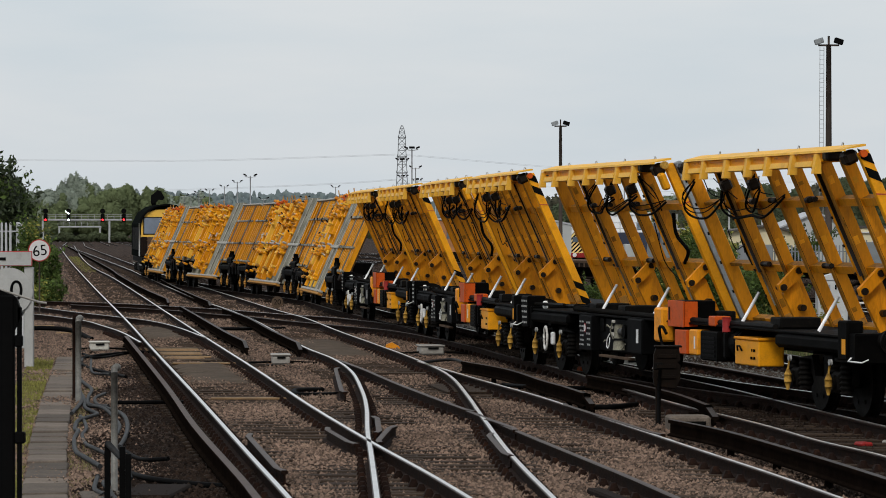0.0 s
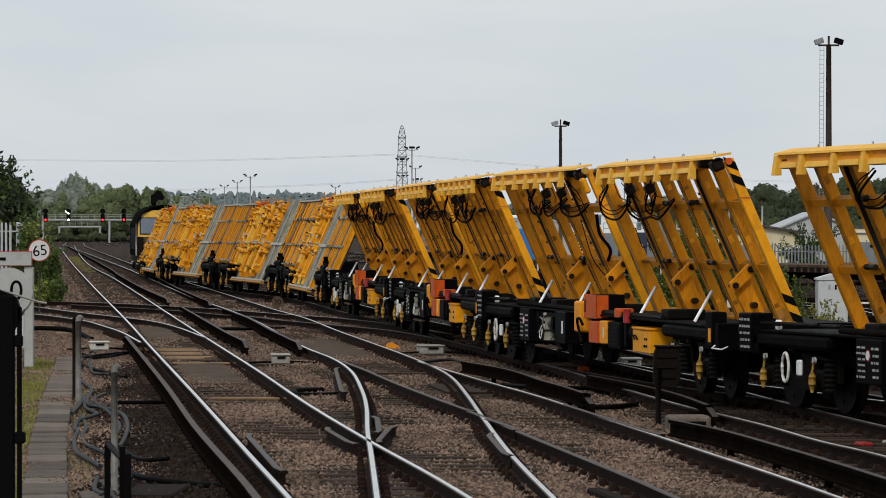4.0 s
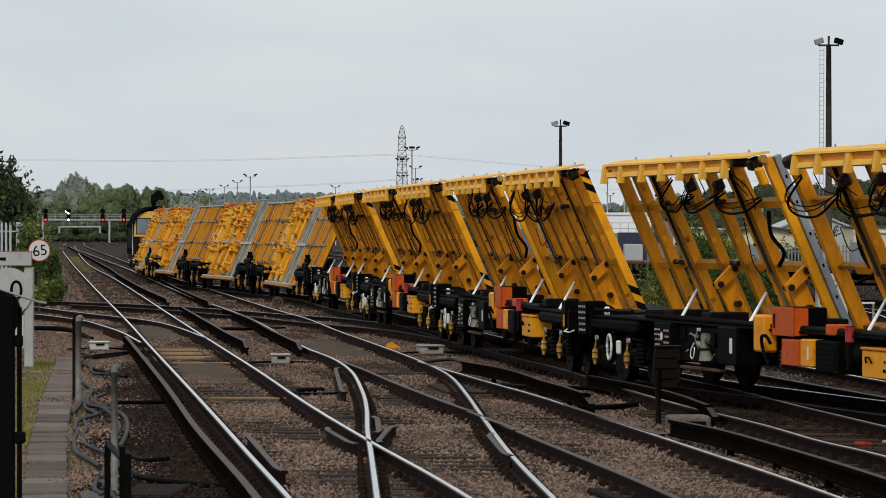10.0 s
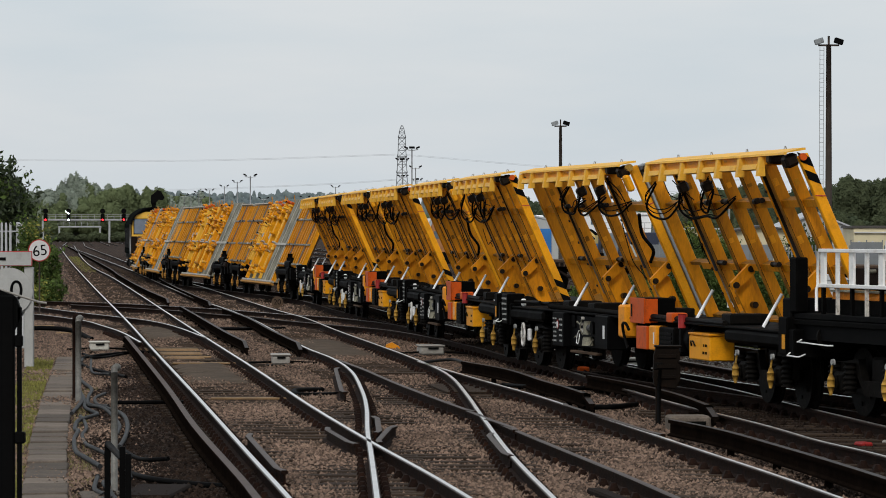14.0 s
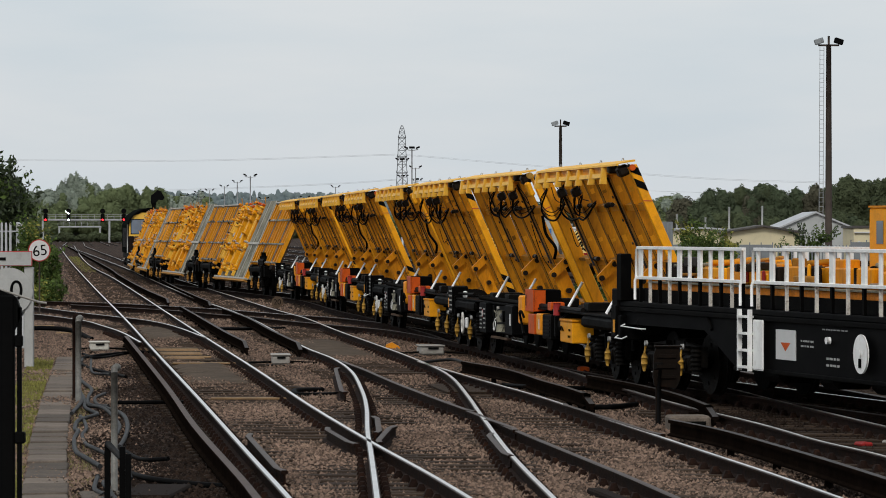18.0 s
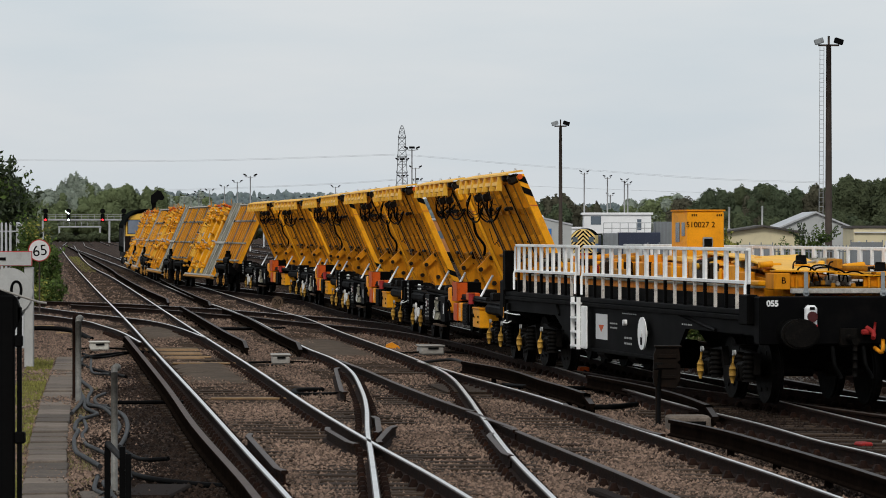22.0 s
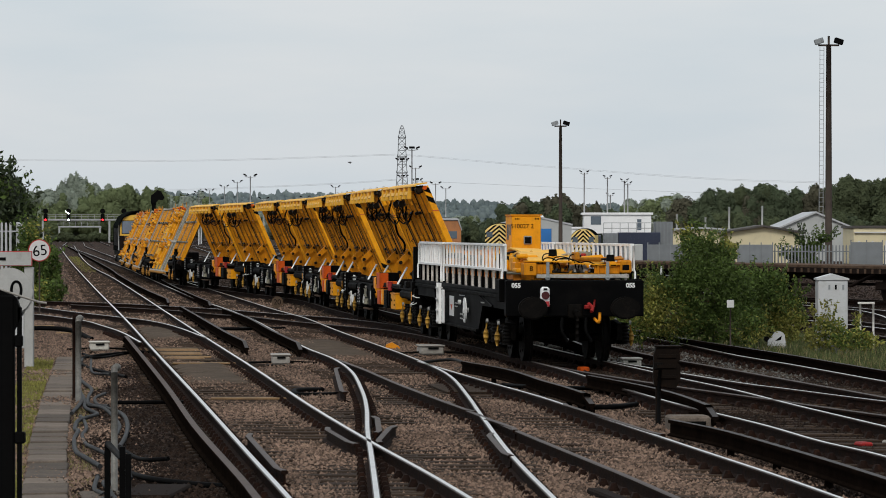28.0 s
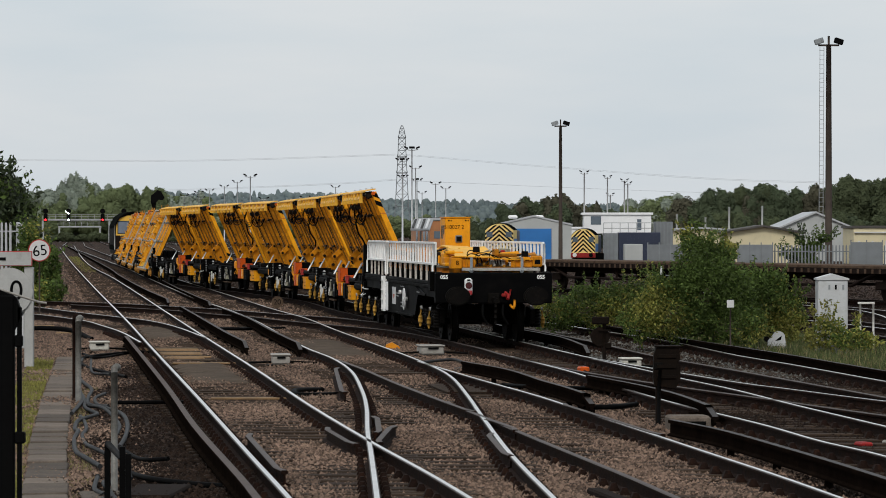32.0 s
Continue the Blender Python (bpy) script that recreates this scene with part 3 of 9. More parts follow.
# ---- check rails and wing rails round the crossings ----
def short_rail(a, b, flare=0.05):
    a, b = Vector((*a, 0)), Vector((*b, 0))
    d = (b - a).normalized()
    s = Vector((d.y, -d.x, 0))
    pts = [a + s * flare, a + d * 0.5, b - d * 0.5, b + s * flare]
    bm = sweep(bmesh.new(), RAIL_PROFILE, [p + Vector((0, 0, 0.012)) for p in pts])
    bmesh.ops.recalc_face_normals(bm, faces=bm.faces)
    tagged(link("check_rail", bm, [RUST, RAILDULL]), "short rusty check rail beside a crossing", "check rail", "check rails", "structure")


for a, b in (((-1.68, 37.8), (-2.4, 44.8)), ((0.70, 40.4), (0.54, 44.9)), ((-1.05, 42.6), (-1.5, 46.2)), ((-0.78, 42.9), (-0.66, 46.6)), ((0.62, 48.2), (0.95, 45.6)),
             ((-1.55, 56.4), (-1.95, 66.5)), ((-0.88, 49.0), (-0.78, 45.0)), ((2.62, 44.6), (1.7, 52.6)), ((0.38, 50.4), (0.02, 53.2))):
    short_rail(a, b)


# ---- timbers under the tracks ----
def along(left, right, y0, y1, step):
    """Pairs of points across a track at even steps from y0 to y1."""
    lp = np.array([(p.x, p.y) for p in curve_pts([(x, y, 0) for x, y in left], 10)])
    rp = np.array([(p.x, p.y) for p in curve_pts([(x, y, 0) for x, y in right], 10)])
    lp, rp = lp[np.argsort(lp[:, 1])], rp[np.argsort(rp[:, 1])]
    for y in np.arange(y0, y1, step):
        yield (np.interp(y, lp[:, 1], lp[:, 0]), np.interp(y, rp[:, 1], rp[:, 0]), y)


timber_data = bpy.data.meshes.new("timber")
tb = new_box(-0.5, 0.5, -0.125, 0.125, -0.12, 0.0, bevel=0.012)
tb.to_mesh(timber_data)
tb.free()
timber_data.materials.append(TIMBER)
timbers = tagged(new("sleepers"), "weathered dark wooden sleepers half sunk in brown ballast", "sleepers", kind="structure")
rng = random.Random(4)
far_boxes = []
near_count = 0
for left, right, y0, y1, extra in ((R1, R2, 29.2, 300, 0.55), (RD, RE, 29.5, 280, 0.5), (RF, RG, 29.4, 69, 0.5), (TL, TR, 44, 183, 0.5), (U2, U1, 40, 200, 0.5), (VL, VR, 33, 62, 0.5)):
    for xl, xr, y in along(left, right, y0, y1, 0.7):
        xa, xb = xl - extra, xr + extra
        turn = rng.uniform(-1.0, 1.0)
        z = -0.158 + rng.uniform(-0.012, 0.006)
        if y < 64 and near_count < 290:
            near_count += 1
            ob = new("sleeper", timber_data)
            ob.parent = timbers
            ob.matrix_basis = pose((xa + xb) / 2, y + rng.uniform(-0.05, 0.05), z, 0, 0, turn) @ Matrix.Diagonal((xb - xa, 1, 1, 1))
        else:
            far_boxes.append((xa, xb, y, z))
for k in range(5):
    off = 8 + 5.2 * k
    for y in np.arange(292, 640, 1.6):
        xc = np.interp(y, [290, 430, 640], [-24.5 + off * 1.05, -40 + off, -58 + off])
        far_boxes.append((xc - 0.6, xc + 2.1, y, -0.158))
vs, fs = [], []
for xa, xb, y, z in far_boxes:
    k = len(vs)
    for zz in (z - 0.1, z):
        vs += [(xa, y - 0.12, zz), (xb, y - 0.12, zz), (xb, y + 0.12, zz), (xa, y + 0.12, zz)]
    fs += [(k + 4, k + 5, k + 6, k + 7), (k, k + 1, k + 5, k + 4), (k + 1, k + 2, k + 6, k + 5), (k + 2, k + 3, k + 7, k + 6), (k + 3, k, k + 4, k + 7)]
tagged(raw_mesh("far_sleepers", vs, fs, 4, TIMBER), "weathered wooden sleepers under the further tracks", "sleepers", kind="stuff")


# ---- loose ballast: many small broken stones ----
def stones(name, count, place, size, material, label, seed):
    rs = np.random.RandomState(seed)
    base = np.array([(1, 0, -0.3), (-1, 0, -0.3), (0, 1, -0.3), (0, -1, -0.3), (0, 0, 1)], dtype=np.float32)
    tri = np.array([(0, 2, 4), (2, 1, 4), (1, 3, 4), (3, 0, 4)])
    c = place(rs, count)
    n = len(c)
    sc = rs.uniform(size * 0.55, size * 1.35, (n, 1, 1)) * rs.uniform(0.6, 1.2, (n, 5, 1))
    ang = rs.uniform(0, 2 * np.pi, n)
    v = base[None] * sc
    v = v + rs.normal(0, size * 0.16, v.shape)
    ca, sa = np.cos(ang)[:, None], np.sin(ang)[:, None]
    x, y = v[..., 0] * ca - v[..., 1] * sa, v[..., 0] * sa + v[..., 1] * ca
    v = np.stack([x, y, v[..., 2] * 0.75], -1) + c[:, None, :]
    f = tri[None] + (np.arange(n) * 5)[:, None, None]
    return tagged(raw_mesh(name, v.reshape(-1, 3), f.reshape(-1, 3), 3, material), label, "ballast", kind="stuff")


def bed(rs, count, dirty=False, y0=30.0, y1=112.0):
    """Stones over the ground that lies between the platform path and the yard, denser close by; the oily ones under the outer tracks."""
    u = rs.uniform(0, 1, count)
    y = y0 * (y1 / y0) ** u
    half = y * 0.125
    x = rs.uniform(-1, 1, count) * half
    right = np.interp(y, [28.5, 41, 55, 62, 75, 91, 131, 164, 195, 300, 480], [4.7, 3.6, 3.0, 2.5, 1.5, 0.4, -4.6, -11.6, -16.5, -29, -49])
    wob = 0.25 * np.sin(y * 0.8) + rs.normal(0, 0.25, count)
    pit = (y < 74) & (x < np.interp(y, [28, 41, 55, 74], [-0.9, -2.1, -3.7, -5.8])) & (x > np.interp(y, [28, 45, 58, 74], [-2.6, -4.1, -5.35, -6.6]) + wob)
    keep = (((x > right + wob) | pit) == dirty) & (y < 300 + 180 * rs.uniform(0, 1, count) ** 2)
    phase = np.where(x < np.interp(y, [28, 41, 54, 66, 86], [0.9, -0.3, -1.6, -2.9, -5.0]), 29.2, 29.5)
    over = (np.abs((y - phase + 0.35) % 0.7 - 0.35) < 0.15) & (rs.uniform(0, 1, count) < np.interp(y, [28, 60, 80], [0.72, 0.6, 0.0]) * (0.6 + 0.4 * np.sin(x * 0.9 + y * 0.23)))
    keep &= ~over
    x, y = x[keep], y[keep]
    z = -0.182 + rs.uniform(-0.03, 0.022, len(x)) + 0.015 * np.sin(x * 3 + y) + 0.03 * np.maximum(0, np.sin(x * 1.7 - y * 0.35))
    return np.stack([x, y, z], -1)


stones("ballast_stones", 350000, bed, 0.0235, STONE, "loose reddish brown broken stone ballast between the rails", 3)
stones("oily_ballast_stones", 150000, functools.partial(bed, dirty=True), 0.028, STONE_DIRTY, "dark oily broken stone ballast by the outer tracks", 6)
stones("far_ballast_stones", 100000, functools.partial(bed, y0=105.0, y1=480.0), 0.05, STONE, "reddish broken stone ballast under the distant tracks", 7)
# these stones hold both oil and the train's shade in their colour
stones("far_oily_stones", 60000, functools.partial(bed, dirty=True, y0=105.0, y1=420.0), 0.05, STONE_DIRTY, "dark oily broken stone ballast under the distant tracks, shade in its colour", 8)


def dust_fill(left, right, y0, y1, seed):
    """Fine dust and chippings that fill the bed between two rails, with a ragged edge."""
    rs = np.random.RandomState(seed)
    pts = list(along(left, right, y0, y1, 0.12))
    us = np.linspace(0, 1, 19)
    v = []
    for i, (xl, xr, y) in enumerate(pts):
        e = min(i, len(pts) - 1 - i) * 0.12
        for u in us:
            side = min(u, 1 - u) * 2
            lift = min(1.0, side * 2.2 + 0.15 * math.sin(y * 3 + u * 5)) * min(1.0, e / 0.7 + 0.25 * math.sin(u * 9 + seed))
            v.append((xl + 0.1 + (xr - xl - 0.2) * u, y, -0.21 + 0.088 * max(0.0, lift) + rs.normal(0, 0.004)))
    n = len(us)
    i = (np.arange(len(pts) - 1)[:, None] * n + np.arange(n - 1)[None]).ravel()
    tagged(raw_mesh("dust_fill", np.array(v), np.stack([i, i + 1, i + n + 1, i + n], -1), 4, DUST), "drab brown dust and fine chippings between the rails", "ballast", kind="stuff")


dust_fill(R1, R2, 63.5, 73.0, 1)
dust_fill(R1, R2, 90.0, 101.0, 2)
dust_fill(RD, RE, 76.5, 89.0, 3)


def bed_right(rs, count):
    y = rs.uniform(63, 112, count)
    xu = np.interp(y, [48, 55, 61, 66, 74, 82, 93, 111], [8.2, 7.6, 7.0, 6.5, 5.6, 4.9, 3.6, 1.4])
    x = xu + rs.uniform(-2.4, 0.4, count)
    return np.stack([x, y, -0.17 + rs.uniform(-0.03, 0.02, count)], -1)


stones("grey_ballast", 7000, bed_right, 0.04, STONE_GREY, "fresh grey broken stone ballast by the outer track", 5)


# ---- the train ----
TRAIN, WHEELSETS = [], []
START = pose(0, 60, 0)


def bogie(parent, y, yellow=True, ring=False, link_paint=None):
    """A two-axle bogie: side frames, axleboxes on coil springs, and two wheelsets."""
    bm = bmesh.new()
    for s in (-1, 1):
        prism(bm, [(-1.25, 0.42), (-1.25, 0.72), (-0.5, 0.78), (-0.35, 0.5), (0.35, 0.5), (0.5, 0.78), (1.25, 0.72), (1.25, 0.42), (0.95, 0.36), (0.6, 0.62), (0.3, 0.3), (-0.3, 0.3), (-0.6, 0.62), (-0.95, 0.36)],
              -0.05, 0.05, Matrix.Translation((s * 1.02, 0, 0)) @ Matrix.Rotation(radians(90), 4, "Z"))
    box(bm, -1.0, 1.0, -0.22, 0.22, 0.45, 0.82, bevel=0.03)
    b = part("bogie", bm, DARKMETAL, parent, "black oily two-axle bogie")
    b.matrix_basis = pose(0, y, 0)
    for a in (-0.9, 0.9):
        for s in (-1, 1):
            bm = bmesh.new()
            tube(bm, [(s * 0.69, 0, 0), (s * 0.82, 0, 0)], 0.46, 24)
            tube(bm, [(s * 0.66, 0, 0), (s * 0.70, 0, 0)], 0.485, 24)
            tube(bm, [(s * 0.1, 0, 0), (s * 0.95, 0, 0)], 0.08, 10)
            for k in range(6):
                ang = k * math.pi / 3
                tube(bm, [(s * 0.81, 0.3 * math.cos(ang), 0.3 * math.sin(ang)), (s * 0.835, 0.3 * math.cos(ang), 0.3 * math.sin(ang))], 0.03, 6)
            part("wheel", bm, DARKMETAL, b, "dark oily steel wheel").matrix_basis = pose(0, a, 0.46)
        for s in (-1, 1):
            bm = bmesh.new()
            box(bm, s * 0.98, s * 1.2, a - 0.19, a + 0.19, 0.32, 0.6, bevel=0.04)
            tube(bm, [(s * 1.19, a, 0.46), (s * 1.235, a, 0.46)], 0.1, 12)
            part("axlebox", bm, DARKMETAL, b)
            for off in (-0.26, 0.26):
                bm = bmesh.new()
                rings = []
                for k in range(25):
                    rr = 0.085 + 0.018 * math.cos(k * math.pi / 2)
                    rings.append([bm.verts.new((s * 1.12 + rr * math.cos(q * math.pi / 5), a + off + rr * math.sin(q * math.pi / 5), 0.32 + 0.017 * k)) for q in range(10)])
                for r0, r1 in zip(rings, rings[1:]):
                    for q in range(10):
                        bm.faces.new((r0[q], r0[(q + 1) % 10], r1[(q + 1) % 10], r1[q])).smooth = True
                part("coil_spring", bm, DARKMETAL, b)
            bm = bmesh.new()
            tube(bm, [(s * 1.25, a - 0.02, 0.73), (s * 1.29, a - 0.02, 0.73)], 0.042, 10)
            part("white_mark", bm, STENCIL, b)
            if yellow:
                bm = bmesh.new()
                tube(bm, [(s * 1.27, a, 0.7), (s * 1.29, a, 0.56)], 0.016, 6)
                for za, zb, ra, rb_ in ((0.58, 0.5, 0.02, 0.052), (0.5, 0.4, 0.052, 0.05), (0.4, 0.29, 0.05, 0.018)):
                    tube(bm, [(s * 1.29, a, za), (s * 1.29, a, zb)], ra, 10, cap=True, r1=rb_)
                part("lifting_link", bm, link_paint or LINKYELLOW, b, "bright yellow hanging lifting link")
    if ring:
        bm = bmesh.new()
        tube(bm, [(-1.3, 0.05 + 0.12 * math.cos(k * math.pi / 10), 0.6 + 0.2 * math.sin(k * math.pi / 10)) for k in range(21)], 0.022, 8)
        part("hand_wheel", bm, WHITE_WORN, b, "worn white brake hand wheel")
        bm = bmesh.new()
        box(bm, -1.32, -1.26, -0.52, -0.38, 0.5, 0.72, bevel=0.02)
        part("plate", bm, INKWHITE, b)
    return b


def collect_wheels(wagon, radius=0.46):
    for o in wagon.children_recursive:
        if o.name.split(".")[0] == "wheel":
            WHEELSETS.append((o, radius))


def bars(parent, x, y0, y1, z0, z1, rows, seed, material=None, name="stencil"):
    """Rows of stencilled marks too small to read, on a side that faces -x."""
    r = random.Random(seed)
    bm = bmesh.new()
    hh = (z1 - z0) / rows
    for k in range(rows):
        y = y0
        while y < y1 - 0.03:
            w = r.uniform(0.04, 0.12)
            box(bm, x - 0.004, x, y, min(y + w, y1), z0 + k * hh + hh * 0.3, z0 + k * hh + hh * 0.65)
            y += w + r.uniform(0.02, 0.05)
    tagged(part(name, bm, material or STENCIL, parent), "small white stencilled marks", kind="stuff")


def buffers(parent, y, sgn):
    for s in (-1, 1):
        bm = bmesh.new()
        tube(bm, [(s * 0.865, y, 1.05), (s * 0.865, y + sgn * 0.35, 1.05)], 0.13, 14)
        tube(bm, [(s * 0.865, y + sgn * 0.35, 1.05), (s * 0.865, y + sgn * 0.55, 1.05)], 0.09, 14)
        m_ = Matrix.Translation((s * 0.865, 0, 1.05)) @ Matrix.Diagonal((1.2, 1, 0.92, 1))
        prism(bm, [(0.23 * math.cos(q * math.pi / 14), 0.23 * math.sin(q * math.pi / 14)) for q in range(28)], y + sgn * 0.52, y + sgn * 0.57, m_)
        prism(bm, [(0.2 * math.cos(q * math.pi / 14), 0.2 * math.sin(q * math.pi / 14)) for q in range(28)], y + sgn * 0.571, y + sgn * 0.6, m_)
        part("buffer", bm, DARKMETAL, parent)


# tilted frame: v runs up the slope, w stands out towards the platform side
SLOPE = Vector((-1.15, 0, 2.60)).normalized()
OUT = Vector((-2.60, 0, -1.15)).normalized()


def tilt_matrix(mirror=False):
    """From (w, u, v) to the wagon: u along the train, v up the slope, w out of the frame's lower face."""
    m = Matrix(((OUT.x, 0, SLOPE.x, 0.07), (0, 1, 0, 0), (OUT.z, 0, SLOPE.z, 1.02), (0, 0, 0, 1)))
    if mirror:
        m = Matrix.Diagonal((-1, 1, 1, 1)) @ m
    return m


def tilting_frame(wagon, y0, y1, chevrons, seed):
    """A yellow loading frame that leans out over the near side, seen from its ribbed underside."""
    r = random.Random(seed)
    T = tilt_matrix()
    ye = y1 + (0.75 if chevrons else 0.0)
    L = y1 - y0
    # top girder with its sloping cap, hanging brackets and pads; the girder stops short of the near end
    g0 = y0 + 1.15
    bm = bmesh.new()
    box(bm, -1.2, -0.94, g0, y1, 3.36, 3.505, bevel=0.012)
    fr = part("tilting_frame", bm, YELLOW_LIGHT, wagon, "yellow tilting frame with a striped end beam" if chevrons else "yellow tilting frame with grey edge plate")
    bm = bmesh.new()
    prism(bm, [(-1.25, 3.48), (-1.24, 3.512), (-0.97, 3.58), (-0.93, 3.58), (-0.93, 3.55), (-1.2, 3.508), (-1.205, 3.48)], y0 + 0.12, y1 + 0.02)
    part("top_plate", bm, YELLOW_TOP, fr, "sun-bleached yellow cap plate")
    n_br = 7
    places = [g0 + 0.12 + (y1 - g0 - 0.2) * k / (n_br - 1) for k in range(n_br)]
    places[2] += 0.1
    places[5] += 0.12
    for k, yb in enumerate(places):
        bm = bmesh.new()
        prism(bm, [(-1.3, 3.2), (-1.19, 3.2), (-1.197, 3.47), (-1.26, 3.47)], yb - 0.06, yb + 0.06)
        part("bracket", bm, YELLOW_TOP, fr)
    for a, b in zip(places, places[1:]):
        bm = bmesh.new()
        prism(bm, [(-1.275, 3.3), (-1.21, 3.285), (-1.207, 3.36), (-1.25, 3.375)], a + 0.16, b - 0.18)
        part("pad", bm, YELLOW_TOP, fr)
        bm = bmesh.new()
        box(bm, -1.208, -1.201, a + 0.2, b - 0.2, 3.43, 3.455)
        part("bolt_strip", bm, YELLOW, fr)
    part("grease_patch", new_box(-1.21, -0.95, g0 - 0.2, g0 - 0.004, 3.37, 3.5, bevel=0.03), GREASE, fr)
    # cross beams: deep plates from the hinge side to the girder, outer flanges darkened for shade and grime; some stand
    # beside a cylinder
    beams = ((0.1, False), (0.23, True), (0.41, False), (0.55, False), (0.7, False), (0.84, True)) if chevrons else ((0.2, True), (0.38, False), (0.53, False), (0.71, True), (0.87, False))
    for k, (u, with_ram) in enumerate(beams):
        yb = y0 + L * u
        cb = part("cross_beam", new_box(-0.1, 0.07, yb - 0.016, yb + 0.016, 0.0, 2.62, T), YELLOW, fr)
        part("outer_flange", new_box(0.073, 0.088, yb - 0.06, yb + 0.06, 0.0, 2.62, T), YELLOW_GRIME_SHADE, cb, "grimy brown-yellow flange with its shade put into the colour")
        for v in (0.3, 1.35, 2.25):
            part("weld_plate", new_box(-0.03, 0.04, yb - 0.022, yb - 0.018, v, v + 0.05 + 0.08 * r.random(), T), YELLOW_LIGHT if r.random() < 0.5 else YELLOW_GRIME_SHADE, cb)
        # black strip beside the flange: greasy edge and painted shadow gap in one
        part("grease_run", new_box(0.055, 0.069, yb - 0.0205, yb - 0.0175, 0.05, 1.2 + 1.3 * r.random(), T), GREASE, cb)
        part("rust_foot", new_box(-0.09, 0.05, yb - 0.0195, yb - 0.0165, 0.0, 0.1 + 0.2 * r.random(), T), BARKYELLOW, cb)
        if with_ram:
            part("cylinder", tube(bmesh.new(), [T @ Vector((0.05, yb + 0.2, 0.9)), T @ Vector((0.05, yb + 0.2, 2.55))], 0.05, 10), GREASE, fr, "black hydraulic cylinder")
            part("piston_rod", tube(bmesh.new(), [T @ Vector((0.05, yb + 0.2, 0.35)), T @ Vector((0.05, yb + 0.2, 0.9))], 0.025, 8), WEATHERGREY, fr)
            part("cover_plate", new_box(0.03, 0.09, yb + 0.33, yb + 0.36, 0.0, 2.62, T), YELLOW, fr)
            for q in range(5):
                part("hose_clip", new_box(0.091, 0.11, yb + 0.32, yb + 0.37, 0.5 + 0.42 * q, 0.54 + 0.42 * q, T), GREASE, fr)
    # longitudinal ledges in the same shade-darkened yellow, short pieces between the beams
    for v in (0.04, 0.96, 1.98):
        bm = bmesh.new()
        box(bm, -0.11, 0.02, y0 + 0.1, ye - 0.1, v, v + 0.05, T)
        part("ledge", bm, YELLOW_GRIME_SHADE, fr)
        bm = bmesh.new()
        box(bm, 0.023, 0.035, y0 + 0.1, y1 - 0.1, v - 0.06, v + 0.05, T)
        part("ledge_lip", bm, YELLOW, fr)
    # end beams
    for e, yb in ((0, y0 + 0.1), (1, ye - 0.1)):
        bm = bmesh.new()
        box(bm, -0.10, 0.045 if e == 0 else 0.1, yb - 0.06, yb + 0.06, -0.1, 2.68, T, bevel=0.012)
        part("end_beam", bm, YELLOW_LIGHT if e == 0 else YELLOW, fr)
        if chevrons and e == 0:
            for v0 in (-0.02, 0.28, 2.2, 2.46):
                bm = bmesh.new()
                prism(bm, [(0.043, v0 + 0.14), (0.043, v0 + 0.29), (-0.098, v0 + 0.15), (-0.098, v0)], -0.067, -0.063, T @ Matrix.Translation((0, yb, 0)))
                part("warning_stripe", bm, INK, fr, "black diagonal warning stripe")
            bm = bmesh.new()
            prism(bm, [(0.043, 2.085), (0.043, 2.1), (-0.098, 2.035), (-0.098, 2.02)], -0.067, -0.063, T @ Matrix.Translation((0, yb, 0)))
            part("red_line", bm, SIGNRED, fr)
            bm = bmesh.new()
            c = Vector((-1.0, yb, 3.45))
            tube(bm, [c + Vector((0, -0.12, 0)), c + Vector((0, -0.03, 0))], 0.052, 12)
            part("lamp", bm, ORANGE, fr, "orange marker lamp")
        elif e == 0:
            bm = bmesh.new()
            box(bm, -0.22, -0.11, yb - 0.1, yb + 0.06, -0.05, 2.66, T, bevel=0.01)
            part("edge_plate", bm, GREY, fr, "grey steel edge plate")
            for v in (0.4, 0.9, 1.4, 1.9, 2.3):
                part("bolt_hole", new_box(-0.18, -0.15, yb - 0.104, yb - 0.1, v, v + 0.05, T), INK, fr)
            part("lamp_box", new_box(0.1, 0.2, yb - 0.12, yb + 0.1, 2.32, 2.6, T, bevel=0.03), YELLOW_LIGHT, fr)
            bm = bmesh.new()
            c = T @ Vector((0.06, yb, 2.7))
            tube(bm, [c + Vector((0, -0.14, 0)), c + Vector((0, -0.05, 0))], 0.06, 12)
            part("lamp", bm, LINKYELLOW, fr)
            bm = bmesh.new()
            box(bm, -0.103, 0.048, yb - 0.065, yb + 0.065, 2.0, 2.015, T)
            part("red_line", bm, SIGNRED, fr)
        # greasy latch at the girder's end
        part("latch", new_box(0.0, 0.2, yb - 0.3 + 0.4 * (e == 0), yb - 0.05 + 0.4 * (e == 0), 2.56, 2.74, T, bevel=0.04), GREASE, fr)
    # pivot arms with their pins
    for fu in (0.17, 0.64) if chevrons else (0.04, 0.47):
        yb = y0 + L * fu
        bm = bmesh.new()
        prism(bm, [(0.1, -0.2), (0.34, -0.2), (0.38, 0.7), (0.3, 0.86), (0.16, 0.88), (0.1, 0.75)], -0.05, 0.05, T @ Matrix.Translation((0, yb, 0)))
        arm = part("pivot_arm", bm, YELLOW, fr)
        bm = bmesh.new()
        prism(bm, [(0.02, 0.86), (0.38, 0.73), (0.44, 0.77), (0.43, 0.87), (0.06, 1.02), (0.0, 0.96)], -0.16, -0.055, T @ Matrix.Translation((0, yb, 0)))
        part("link_plate", bm, YELLOW, fr)
        for v, w in ((0.81, 0.37), (0.94, 0.06), (0.42, 0.22)):
            bm = bmesh.new()
